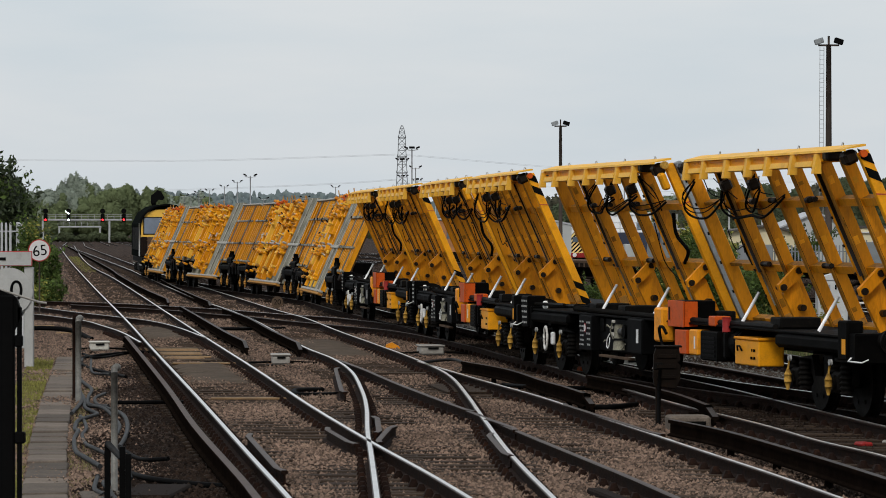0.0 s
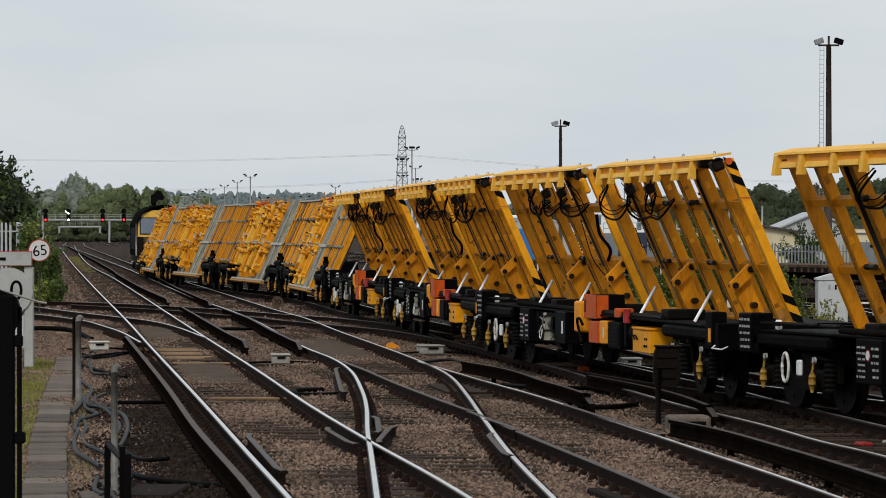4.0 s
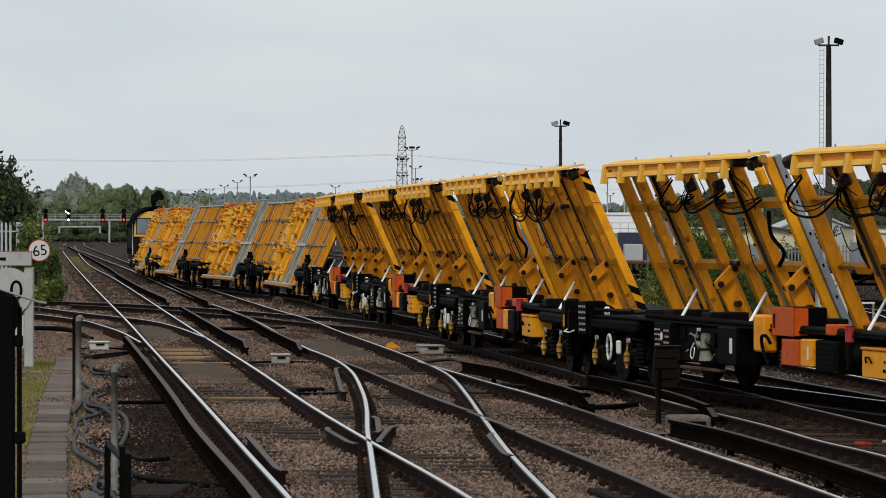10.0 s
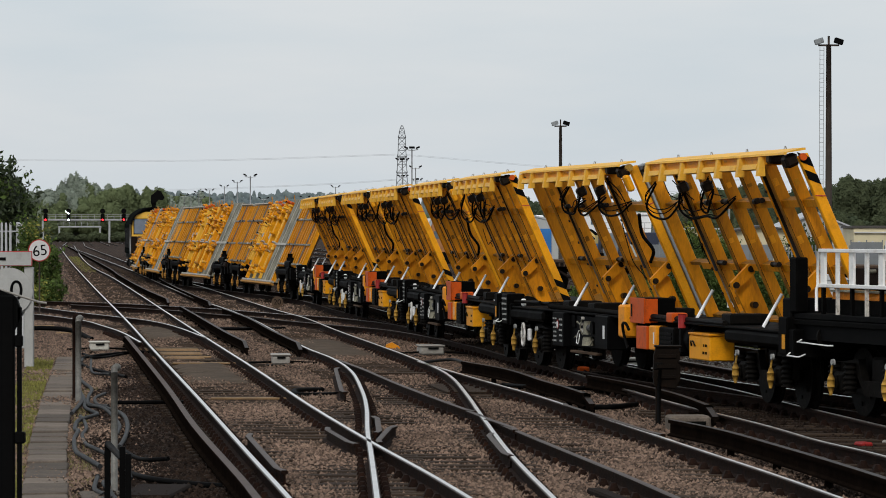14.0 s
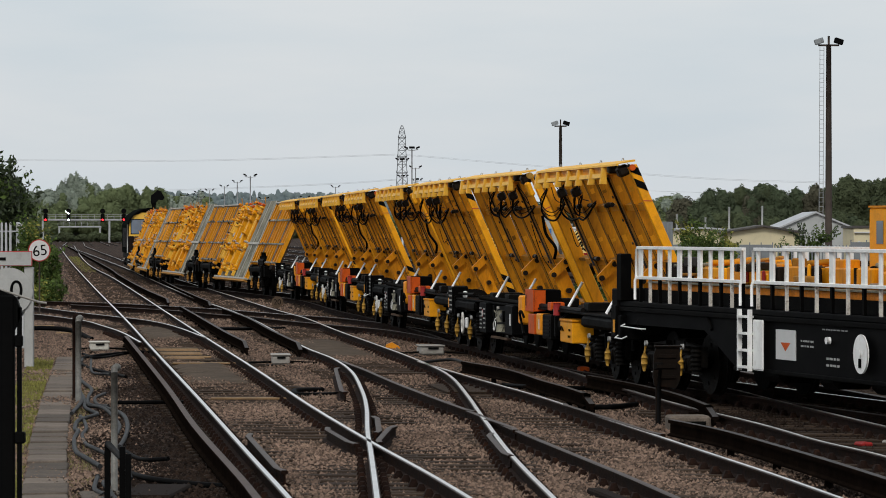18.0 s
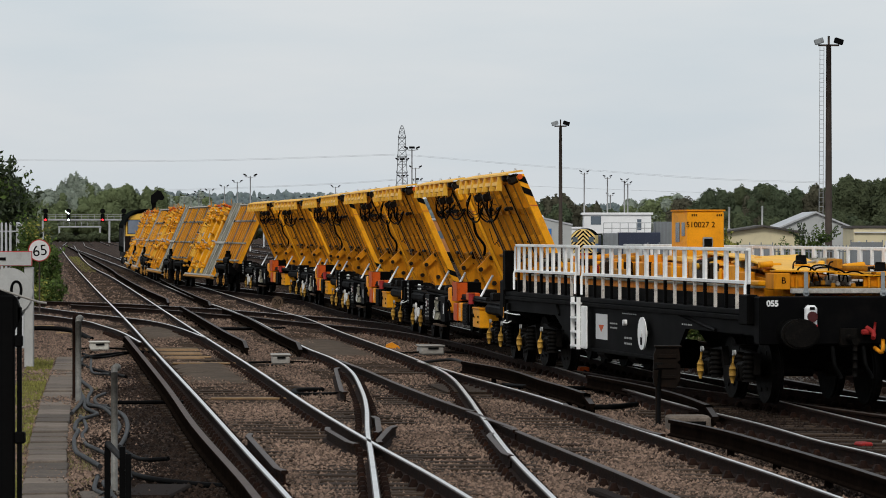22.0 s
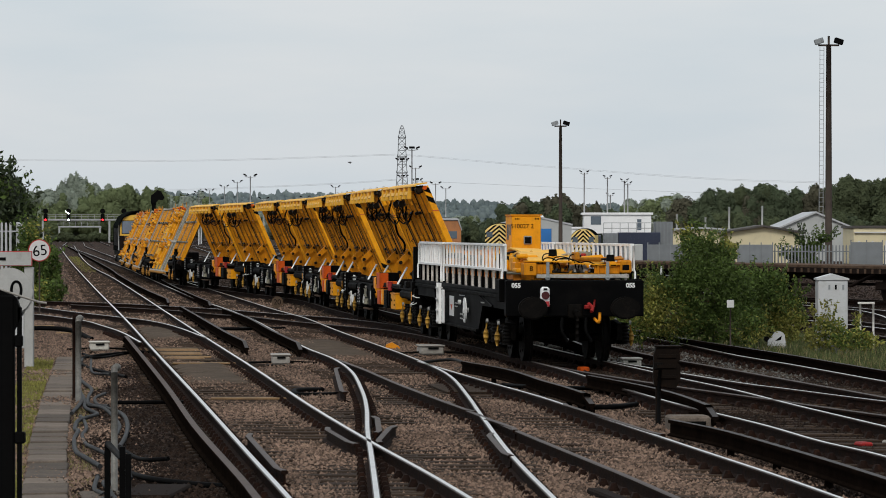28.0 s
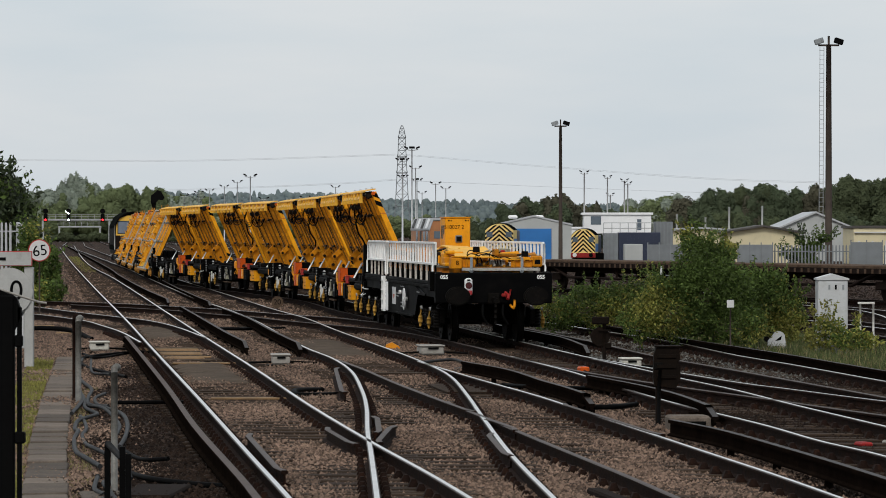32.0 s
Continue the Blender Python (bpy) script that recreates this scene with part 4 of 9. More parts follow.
            tube(bm, [T @ Vector((w, yb - 0.2, v)), T @ Vector((w, yb + 0.08, v))], 0.05, 10)
            part("pin", bm, GREASE, fr, "dark greasy pivot pin")
        bm = bmesh.new()
        tube(bm, [(-1.16, yb + 0.1, 1.07), (-0.9, yb + 0.04, 1.54)], 0.024, 10)
        part("stay_rod", bm, CHROME, fr, "bright bare steel stay rod")
    # hoses hung under the girder: (share of the length, height up the slope), how far out, radius
    if chevrons:
        runs = (([(1.04, 2.4), (1.11, 2.05), (1.1, 1.8), (1.0, 1.76), (0.89, 2.05)], 0.34, 0.026),
                ([(0.81, 2.45), (0.86, 2.0), (0.83, 1.74), (0.7, 1.78), (0.6, 1.78), (0.5, 2.05)], 0.36, 0.026),
                ([(0.63, 2.45), (0.71, 2.0), (0.7, 1.83), (0.65, 2.0), (0.63, 2.2)], 0.3, 0.024),
                ([(0.97, 2.45), (0.93, 2.2), (0.87, 2.12), (0.82, 2.3)], 0.26, 0.012), ([(0.9, 2.45), (0.86, 2.3), (0.8, 2.05)], 0.2, 0.012),
                ([(0.6, 2.45), (0.62, 2.2), (0.57, 2.1)], 0.2, 0.012), ([(0.95, 1.5), (0.93, 1.12), (0.88, 1.15), (0.9, 1.02)], 0.2, 0.012))
        feeds = ([(0.88, 1.75), (0.9, 1.45), (0.93, 1.2), (0.9, 1.02)],)
    else:
        runs = (([(0.6, 2.45), (0.66, 2.16), (0.67, 1.94), (0.61, 1.88), (0.53, 2.04), (0.5, 2.12)], 0.34, 0.025),
                ([(0.46, 2.45), (0.52, 2.05), (0.51, 1.86), (0.42, 1.94), (0.3, 2.16)], 0.36, 0.026),
                ([(0.27, 2.45), (0.31, 2.08), (0.28, 1.86), (0.17, 1.86), (0.09, 2.02)], 0.34, 0.027),
                ([(0.42, 2.45), (0.41, 2.2), (0.45, 2.1)], 0.2, 0.012), ([(0.2, 2.5), (0.14, 2.3), (0.12, 2.05), (0.15, 1.85)], 0.2, 0.014),
                ([(0.24, 2.5), (0.18, 2.3), (0.16, 2.1)], 0.22, 0.012), ([(0.25, 1.6), (0.27, 1.2), (0.3, 0.75), (0.24, 0.4)], 0.16, 0.013))
        feeds = ([(0.12, 1.85), (0.14, 1.5), (0.13, 1.2), (0.17, 1.0)],)
    for pts, out, rad in runs:
        m_ = len(pts)
        line = [((0.1 if q in (0, m_ - 1) else out * r.uniform(0.55, 0.75)), y0 + L * u, 2.45 - (2.45 - v) * 0.85) for q, (u, v) in enumerate(pts)]
        bm = tube(bmesh.new(), [T @ Vector(p) for p in curve_pts(line, 7)], rad * 0.7, 7)
        part("hose", bm, RUBBER, fr, "black hydraulic hose in a loop")
        for _ in range(2 if rad > 0.02 else 0):
            du, dv = r.uniform(-0.25, 0.25), r.uniform(-0.02, 0.16)
            thin = [(w_ * 0.8, y_ + du * (0.4 + 0.6 * (0 < q < m_ - 1)), min(2.5, v_ + (dv if 0 < q < m_ - 1 else 0.03))) for q, (w_, y_, v_) in enumerate(line)]
            part("hose", tube(bmesh.new(), [T @ Vector(p) for p in curve_pts(thin, 6)], 0.009, 6), RUBBER, fr)
    for pts in feeds:
        line = [(0.0 + 0.05 * (q % 2), y0 + L * u, v) for q, (u, v) in enumerate(pts)]
        part("feed_hose", tube(bmesh.new(), [T @ Vector(p) for p in curve_pts(line, 6)], 0.03, 8), RUBBER, fr, "thick black feed hose")
    for fu in ((0.62, 0.8) if chevrons else (0.28, 0.46)):
        part("hose_union", new_box(0.1, 0.26, y0 + L * fu - 0.09, y0 + L * fu + 0.09, 2.28, 2.44, T, bevel=0.03), GREASE, fr)
    for fu, v in ((0.33, 2.06), (0.56, 2.06), (0.78, 1.04), (0.4, 1.04)):
        part("latch_pin", tube(bmesh.new(), [T @ Vector((0.08, y0 + L * fu, v)), T @ Vector((0.08, y0 + L * fu + 0.35, v))], 0.04, 8), GREASE, fr, "dark greasy latch pin")
    for k in range(4):
        yb = y0 + L * (0.12 + 0.25 * k)
        bm = bmesh.new()
        tube(bm, [(-1.0, yb, 3.55), (-0.98, yb + 0.02, 3.615), (-0.95, yb + 0.08, 3.615), (-0.93, yb + 0.1, 3.56)], 0.008, 5)
        part("lifting_eye", bm, GALV, fr)
    for fv in (0.34, 0.68):
        yb = y0 + L * fv
        part("clip", new_box(0.1, 0.2, yb - 0.08, yb + 0.08, 2.04, 2.12, T, bevel=0.02), GREASE, fr)
    fr.location.z = 0.05
    return fr


def tilt_wagon():
    """A black bogie wagon with two yellow tilting frames on it."""
    w = thing("tilt_wagon", START, "black bogie wagon with two tilted yellow frames and orange boxes", "rail wagon", "tilting wagons")
    yr, yf = -9.35, 9.1
    bm = bmesh.new()
    for s in (-1, 1):
        box(bm, s * 0.75 - 0.09, s * 0.75 + 0.09, yr + 0.3, yf - 0.3, 0.78, 1.06, bevel=0.015)
    box(bm, -1.3, 1.3, yr, yr + 0.28, 0.74, 1.14, bevel=0.02)
    box(bm, -1.3, 1.3, yf - 0.28, yf, 0.74, 1.14, bevel=0.02)
    for y in (-7.3, -3.5, 0.2, 4.0, 7.7):
        box(bm, -1.25, 1.25, y - 0.12, y + 0.12, 0.82, 1.04, bevel=0.01)
    part("underframe", bm, BLACK, w)
    bm = bmesh.new()
    box(bm, -1.28, 1.28, yr + 0.3, yf - 0.3, 1.065, 1.10, bevel=0.008)
    part("deck", bm, BLACK, w)
    for y in (-7.3, 7.7):
        part("bogie_cover", new_box(-1.3, -0.8, y - 1.5, y + 1.5, 0.86, 1.06, bevel=0.05), BLACK, w)
    bm = bmesh.new()
    tube(bm, [(-1.22, -5.6, 1.13), (-1.22, -1.9, 1.13), (-1.2, 6.0, 1.15)], 0.045, 8)
    part("side_pipe", bm, DARKMETAL, w)
    buffers(w, yr, -1)
    buffers(w, yf, 1)
    bogie(w, -7.3)
    bogie(w, 7.7, ring=True)

    def solid(name, m, x0, x1, y0, y1, z0, z1, label="", bevel=0.02):
        return part(name, new_box(x0, x1, y0, y1, z0, z1, bevel=bevel), m, w, label)

    # platform-side equipment from tail to nose
    ec = solid("end_cabinet", BLACK, -1.34, -1.0, 8.95, 9.45, 0.76, 1.32, "black end cabinet with stencilled lettering", 0.02)
    bars(ec, -1.345, 9.0, 9.4, 0.8, 1.28, 5, 11)
    sp = solid("signal_plate", BLACK, -1.33, -1.1, -9.1, -8.7, 0.78, 1.3)
    part("yellow_label", new_box(-1.338, -1.334, -9.05, -8.9, 0.86, 1.06), YELLOW_LIGHT, sp)
    bm = bmesh.new()
    tube(bm, [(-1.3, -9.9, 0.82), (-1.38, -9.87, 0.78), (-1.38, -9.3, 0.78), (-1.32, -9.25, 0.82)], 0.011, 6)
    part("coupling_hook_handle", bm, WHITE, w, "white painted uncoupling handle")
    crate = solid("tool_box", YELLOW_LIGHT, -1.33, -0.95, -5.15, -3.98, 0.56, 0.92, "yellow steel tool box with stains", 0.015)
    part("lid", new_box(-1.345, -0.94, -5.17, -3.96, 0.924, 0.96, bevel=0.008), YELLOW, crate)
    bm = bmesh.new()
    tube(bm, [(-1.35, -4.4, 0.76), (-1.37, -4.35, 0.83), (-1.37, -4.22, 0.83), (-1.35, -4.18, 0.76)], 0.014, 5)
    part("handle", bm, DARKMETAL, crate)
    bars(crate, -1.334, -5.0, -4.75, 0.62, 0.84, 2, 5, INK)
    bm = bmesh.new()
    tube(bm, [(-1.08, -3.93, 0.84), (-1.08, -3.2, 0.84)], 0.22, 18)
    for y in (-3.85, -3.35):
        tube(bm, [(-1.08, y, 0.84), (-1.08, y + 0.05, 0.84)], 0.232, 18)
    part("air_reservoir", bm, RUBBER, w, "black cylindrical air reservoir")
    solid("valve_post", BLACK, -1.33, -1.25, -3.5, -3.36, 0.62, 1.0, "", 0.02)
    bm = bmesh.new()
    tube(bm, [(-1.29, -3.43, 1.005), (-1.29, -3.43, 1.2), (-1.29, -3.43, 1.22)], 0.065, 10)
    part("red_cap", bm, RED, w, "faded red valve cap")
    solid("red_tray", ORANGE, -1.3, -1.05, -2.85, -2.5, 1.07, 1.22, "", 0.015)
    solid("battery_box", BLACK, -1.34, -0.95, -3.1, -2.2, 0.56, 1.0, "black louvred equipment box")
    for k in range(5):
        part("louvre", new_box(-1.352, -1.342, -3.0, -2.3, 0.62 + 0.065 * k, 0.655 + 0.065 * k), BLACK_BODY, w)
    cb = solid("control_cabinet", BLACK, -1.34, -0.85, -1.35, -0.5, 1.02, 1.42, "black steel control cabinet with an orange door", 0.02)
    part("door", new_box(-1.365, -1.343, -1.36, -0.48, 1.02, 1.42, bevel=0.006), ORANGE, cb, "orange steel door")
    part("end_panel", new_box(-1.34, -1.14, -1.366, -1.353, 1.03, 1.41), ORANGE, cb)
    part("hinge", new_box(-1.375, -1.367, -0.62, -0.56, 1.12, 1.32), DARKMETAL, cb)
    lc = solid("lower_cabinet", AMBER, -1.36, -1.15, -2.1, -1.65, 0.62, 1.0, "amber steel cabinet with an orange door", 0.02)
    part("door", new_box(-1.385, -1.2, -1.6, -0.95, 0.62, 0.98, bevel=0.01), ORANGE, lc, "orange steel door")
    solid("amber_cabinet", AMBER, -1.36, -1.14, -0.1, 0.35, 0.76, 1.29, "amber yellow control cabinet", 0.03)
    bm = bmesh.new()
    tube(bm, curve_pts([(-1.39, -0.5, 0.9), (-1.42, -0.4, 1.0), (-1.42, -0.2, 0.98), (-1.38, -0.15, 0.8), (-1.38, -0.4, 0.6)], 4), 0.025, 6)
    part("hose", bm, RUBBER, w)
    part("white_tag", new_box(-1.366, -1.362, -2.0, -1.94, 0.72, 0.9), INKWHITE, w)
    bk = solid("black_cabinet", BLACK_BODY, -1.34, -1.0, 1.15, 2.05, 0.52, 1.08, "black steel equipment cabinet")
    part("white_tag", new_box(-1.348, -1.342, 1.34, 1.46, 0.7, 0.92), INKWHITE, bk)
    gear = solid("gear_panel", BLACK_BODY, -1.22, -1.0, 2.06, 4.28, 0.5, 1.05, "black recessed panel behind the pump gear")
    for y, z, r, hgt in ((2.7, 0.74, 0.11, 0.22), (2.7, 0.55, 0.13, 0.15)):
        part("pump_pot", tube(bmesh.new(), [(-1.3, y, z), (-1.3, y, z + hgt * 0.85), (-1.3, y, z + hgt)], r * 0.8, 12, r1=r * 0.6), WEATHERGREY, gear, "grey cast pump body")
    part("pump_neck", tube(bmesh.new(), [(-1.3, 2.6, 0.85), (-1.3, 2.36, 0.86)], 0.06, 10), DARKGREY, gear)
    part("filter_drum", tube(bmesh.new(), [(-1.2, 2.2, 0.86), (-1.36, 2.2, 0.86)], 0.11, 16), BLACK, gear, "black round filter drum")
    for y, z in ((3.1, 0.9), (3.02, 0.8), (2.92, 0.78), (2.98, 1.0)):
        part("fitting", new_box(-1.345, -1.3, y - 0.05, y + 0.03, z - 0.02, z + 0.03, bevel=0.008), WEATHERPALE, gear)
    for pts in ([(-1.3, 3.5, 0.92), (-1.34, 3.3, 0.94), (-1.34, 3.12, 0.9)], [(-1.33, 3.02, 0.98), (-1.35, 3.05, 0.85), (-1.33, 2.95, 0.72)], [(-1.32, 2.5, 0.6), (-1.35, 2.35, 0.56), (-1.33, 2.2, 0.66)], [(-1.32, 3.6, 0.66), (-1.34, 3.45, 0.69)]):
        part("pipe", tube(bmesh.new(), curve_pts(pts, 4), 0.012, 6), WEATHERGREY, gear)
    part("lower_beam", new_box(-1.3, -1.2, 2.06, 4.0, 0.4, 0.44, bevel=0.006), RUSTDECK, gear, "rusty brown lower bar")
    bm = bmesh.new()
    tube(bm, curve_pts([(-1.35, 3.12, 0.8), (-1.37, 3.2, 0.7), (-1.37, 3.22, 0.6), (-1.37, 3.13, 0.57), (-1.36, 3.08, 0.66), (-1.35, 3.1, 0.74)], 4), 0.009, 5)
    part("wire_loop", bm, WHITE, w, "white release cable loop")
    pn = solid("lettered_panel", BLACK_BODY, -1.35, -1.0, 4.3, 5.15, 0.48, 1.07, "black side panel with white stencilled data", 0.015)
    bars(pn, -1.355, 4.38, 4.62, 0.54, 1.0, 5, 21)
    bars(pn, -1.355, 4.82, 5.1, 0.54, 1.0, 6, 22)
    bm = bmesh.new()
    tube(bm, [(-1.357, 4.72, 0.86), (-1.36, 4.72, 0.86)], 0.08, 18)
    part("round_label", bm, RED, pn, "red ring round a white disc")
    part("label_disc", tube(bmesh.new(), [(-1.361, 4.72, 0.86), (-1.365, 4.72, 0.86)], 0.06, 16), INKWHITE, pn)
    for y in (3.3, -1.0, -5.2, 5.2):
        solid("deck_bracket", DARKMETAL, -1.1, -0.5, y - 0.25, y + 0.25, 1.103, 1.26, "", 0.02)
    bm = bmesh.new()
    tube(bm, [(-0.9, 8.0, 1.16), (-1.2, 6.0, 1.2)], 0.03, 7)
    tube(bm, [(-1.2, 8.9, 1.18), (-1.2, 6.8, 1.2)], 0.03, 7)
    part("grab_rail", bm, DARKMETAL, w)
    bm = bmesh.new()
    box(bm, -1.2, -1.12, 8.3, 8.4, 1.1, 1.24, bevel=0.02)
    part("white_post", bm, WHITE, w)
    tilting_frame(w, -8.8, -1.0, True, 1)
    tilting_frame(w, 0.75, 8.31, False, 2)
    return w


tw = tilt_wagon()
PITCH = 19.62
for k in range(4):
    ob = tw if k == 0 else copy_thing(tw, pose(0, 60 + 20 * k, 0))
    TRAIN.append((ob, 26.54 + PITCH * k, 6.9))
    collect_wheels(ob)


def loaded_wagon(strip, clamp_end, seed, near_end=-9.95):
    """A wagon whose platform leans away, so that its clamped upper side shows; strip: where its grey wear plates stand."""
    w = thing("loaded_tilt_wagon", START, "black wagon, yellow platform tilted away, grey strips and clamps", "rail wagon", "loaded wagons")
    H = 9.75
    T = Matrix.Translation((-1.08, 0, -0.27)) @ tilt_matrix(True)
    top = 3.05
    bm = bmesh.new()
    for s in (-1, 1):
        box(bm, s * 0.75 - 0.09, s * 0.75 + 0.09, -H + 0.3, H - 0.3, 0.78, 1.1, bevel=0.015)
    for y in (-H, H - 0.28):
        box(bm, -1.3, 1.3, y, y + 0.28, 0.74, 1.16, bevel=0.02)
    part("underframe", bm, BLACK, w)
    buffers(w, -H, -1)
    buffers(w, H, 1)
    bogie(w, -7.2, link_paint=BARKYELLOW)
    bogie(w, 7.2, link_paint=BARKYELLOW)
    r = random.Random(seed)
    for y in (-8.6, -6.1, 6.0, 8.5):
        part("brake_unit", new_box(-1.3, -0.9, y - 0.35, y + 0.35, 0.74, 1.2, bevel=0.05), BLACK, w)
    for y in (-7.2, 7.2):
        part("bogie_cover", new_box(-1.32, -0.85, y - 1.6, y + 1.6, 0.9, 1.12, bevel=0.05), BLACK, w)
    for y in (-4.4, 4.2):
        part("equipment_box", new_box(-1.1, -0.8, y - 0.45, y + 0.45, 0.5, 0.95, bevel=0.03), BLACK, w)
    part("generator", new_box(-1.28, -0.8, -9.2, -7.8, 1.17, 1.42, bevel=0.05), BLACK, w, "black generator housing")
    for k in range(5):
        bm = bmesh.new()
        tube(bm, [(-1.15, -9.1 + 0.3 * k, 1.42), (-1.15, -9.1 + 0.3 * k, 1.54 + 0.14 * (k % 2))], 0.05, 8)
        part("stub_pipe", bm, BLACK, w)
    y0, y1 = near_end, H - 0.25
    w0 = -0.05
    lo_a, lo_b = -6.0, 3.0

    def foot(y):
        return -0.2 if lo_a < y < lo_b else 0.42

    # bare slats over the bogies: deep webs with a pale outer flange
    s0, s1 = strip - 1.3, strip + 1.3
    k = 0
    for ya, yb_ in ((y0 + 0.15, s0 - 0.2), (clamp_end + 0.4, y1 - 0.15)):
        n = max(2, round((yb_ - ya) / 0.62))
        for i in range(n + 1):
            yb = ya + (yb_ - ya) * i / n
            k += 1
            lo = foot(yb)
            sl = part("slat", new_box(w0 - 0.17, w0 - 0.04, yb - 0.03, yb + 0.03, lo, top - 0.12, T), YELLOW_LIGHT if k % 3 else YELLOW, w)
            part("flange", new_box(w0 - 0.2, w0 - 0.172, yb - 0.07, yb + 0.05, lo, top - 0.12, T), WEATHERGREY if k % 5 == 3 else YELLOW_LIGHT, sl)
        for v in (0.46, 1.22, 2.2):
            part("long_beam", new_box(w0 - 0.235, w0 - 0.203, ya - 0.1, yb_ + 0.1, v, v + 0.06, T), WEATHERGREY, w)
            for i in range(n):
                if r.random() < 0.45:
                    yb = ya + (yb_ - ya) * (i + r.random()) / n
                    part("bolt_block", new_box(w0 - 0.27, w0 - 0.237, yb - 0.08, yb + 0.08, v - 0.01, v + 0.075, T, bevel=0.008), r.choice((WEATHERPALE, WEATHERGREY, GREASE)), w)
        part("top_rail", new_box(w0 - 0.24, w0 + 0.1, ya - 0.15, yb_ + 0.15, top - 0.1, top - 0.04, T, bevel=0.01), WEATHERPALE, w)
        part("hanging_bracket", new_box(w0 - 0.24, w0 - 0.1, ya, ya + 0.7, 0.2, 0.4, T, bevel=0.02), RUSTDARK, w)
    # clamped load: bars with amber heads in four uneven rows, grey plates between
    yb = s1 + 0.3
    n = 0
    while yb < clamp_end:
        lo = foot(yb) + r.uniform(0, 0.3)
        n += 1
        cl = part("clamp", new_box(w0 - 0.2 - 0.05 * (n % 2), w0 - 0.06, yb - 0.06, yb + 0.06, lo, 2.95, T, bevel=0.01), r.choice((YELLOW, YELLOW_LIGHT, YELLOW_LIGHT, YELLOW_TOP)), w, "yellow clamp bar with amber heads")
        for v, sz, chance in ((0.12, 0.06, 0.6), (0.3, 0.07, 0.5), (0.92, 0.07, 0.9), (1.05, 0.08, 0.9), (1.28, 0.05, 0.7), (1.62, 0.05, 0.3), (2.05, 0.05, 0.5), (2.3, 0.06, 0.8), (2.5, 0.08, 0.9), (2.72, 0.05, 0.6), (2.94, 0.07, 0.95)):
            if r.random() > chance:
                continue
            o, dv, dep = r.uniform(-0.12, 0.12), r.uniform(-0.08, 0.08), r.uniform(0.03, 0.13)
            m_ = r.choice((AMBERDULL, YELLOW, ORANGE, AMBER)) if v > 2.8 else WEATHERPALE if v == 1.28 and r.random() < 0.7 else r.choice((YELLOW_LIGHT, YELLOW_LIGHT, YELLOW, YELLOW_TOP, BARKYELLOW))
            hd = part("clamp_head", new_box(w0 - 0.25 - dep, w0 - 0.2, yb - 0.17 + o, yb + 0.17 + o, v + dv - sz * 0.7, v + dv + sz * 0.7, T, bevel=0.022), m_, cl)
            if r.random() < 0.5:
                a = T @ Vector((w0 - 0.26 - dep, yb + o, v + dv))
                part("bolt", tube(bmesh.new(), [a, a + OUT * r.uniform(-0.02, 0.02) + Vector((-0.06, 0, r.uniform(-0.08, 0.1)))], 0.026, 6), r.choice((GREASE, AMBERDULL, BARKYELLOW, WEATHERPALE)), cl)
        if n % 2:
            part("rail_piece", new_box(w0 - 0.15, w0 - 0.05, yb + 0.24, yb + 0.36, foot(yb), 2.9, T), WEATHERGREY, w, "dull grey steel strip")
        if r.random() < 0.5:
            part("pale_sleeve", new_box(w0 - 0.225, w0 - 0.19, yb + 0.06, yb + 0.3, 1.5 + r.uniform(-0.2, 0.1), 1.72, T, bevel=0.015), WEATHERPALE, w)
        if r.random() < 0.75:
            p0 = T @ Vector((w0 - 0.15, yb, top - 0.1))
            part("stake", tube(bmesh.new(), [p0, p0 + Vector((-0.06 + 0.1 * r.random(), 0.1, r.uniform(0.16, 0.32)))], 0.02, 5), BARKYELLOW, w)
        yb += r.choice((0.55, 0.7, 0.85, 1.1))
    # toe beam and the plates behind it
    part("toe_beam", new_box(w0 - 0.24, w0 - 0.125, lo_a, lo_b, -0.27, -0.2, T, bevel=0.01), WEATHERPALE, w)
    part("toe_ledge", new_box(w0 - 0.26, w0 - 0.1, lo_a, lo_b, -0.36, -0.285, T, bevel=0.01), BARKYELLOW, w, "rusty yellow ledge along the foot")
    part("lower_plate", new_box(w0 - 0.045, w0 + 0.0, lo_a, lo_b, -0.2, 0.43, T), WEATHERGREY, w, "grey steel lower plate")
    # plate coloured dark to give the shaded gaps between slats
    part("upper_plate", new_box(w0 - 0.035, w0 + 0.0, y0, y1, 0.44, top - 0.1, T), SLATBACK, w, "brown plate behind the slats, darkened for their shade")
    # wide grey wear plates in two leaves
    for ya, yb in ((s0, strip - 0.12), (strip + 0.12, s1)):
        lo = foot((ya + yb) / 2)
        st = part("edge_strip", new_box(w0 - 0.2, w0 - 0.06, ya, yb, lo, top + 0.05, T, bevel=0.012), WEATHERGREY, w, "grey steel wear strip")
        part("rib", new_box(w0 - 0.225, w0 - 0.202, ya + 0.02, ya + 0.09, lo, top + 0.03, T), WEATHERPALE, st)
        for v in (0.1, 0.45, 0.8, 1.1, 1.5, 1.9, 2.4, 2.75):
            if v > lo and r.random() < 0.6:
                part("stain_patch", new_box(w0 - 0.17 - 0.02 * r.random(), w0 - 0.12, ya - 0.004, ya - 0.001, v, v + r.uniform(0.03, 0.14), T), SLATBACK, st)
    part("seam", new_box(w0 - 0.16, w0 - 0.06, strip - 0.1, strip + 0.1, foot(strip), top, T), GREASE, w)
    part("cross_tie", new_box(w0 - 0.25, w0 - 0.23, s0 - 0.3, s1 + 0.1, 1.2, 1.3, T, bevel=0.008), WEATHERPALE, w)
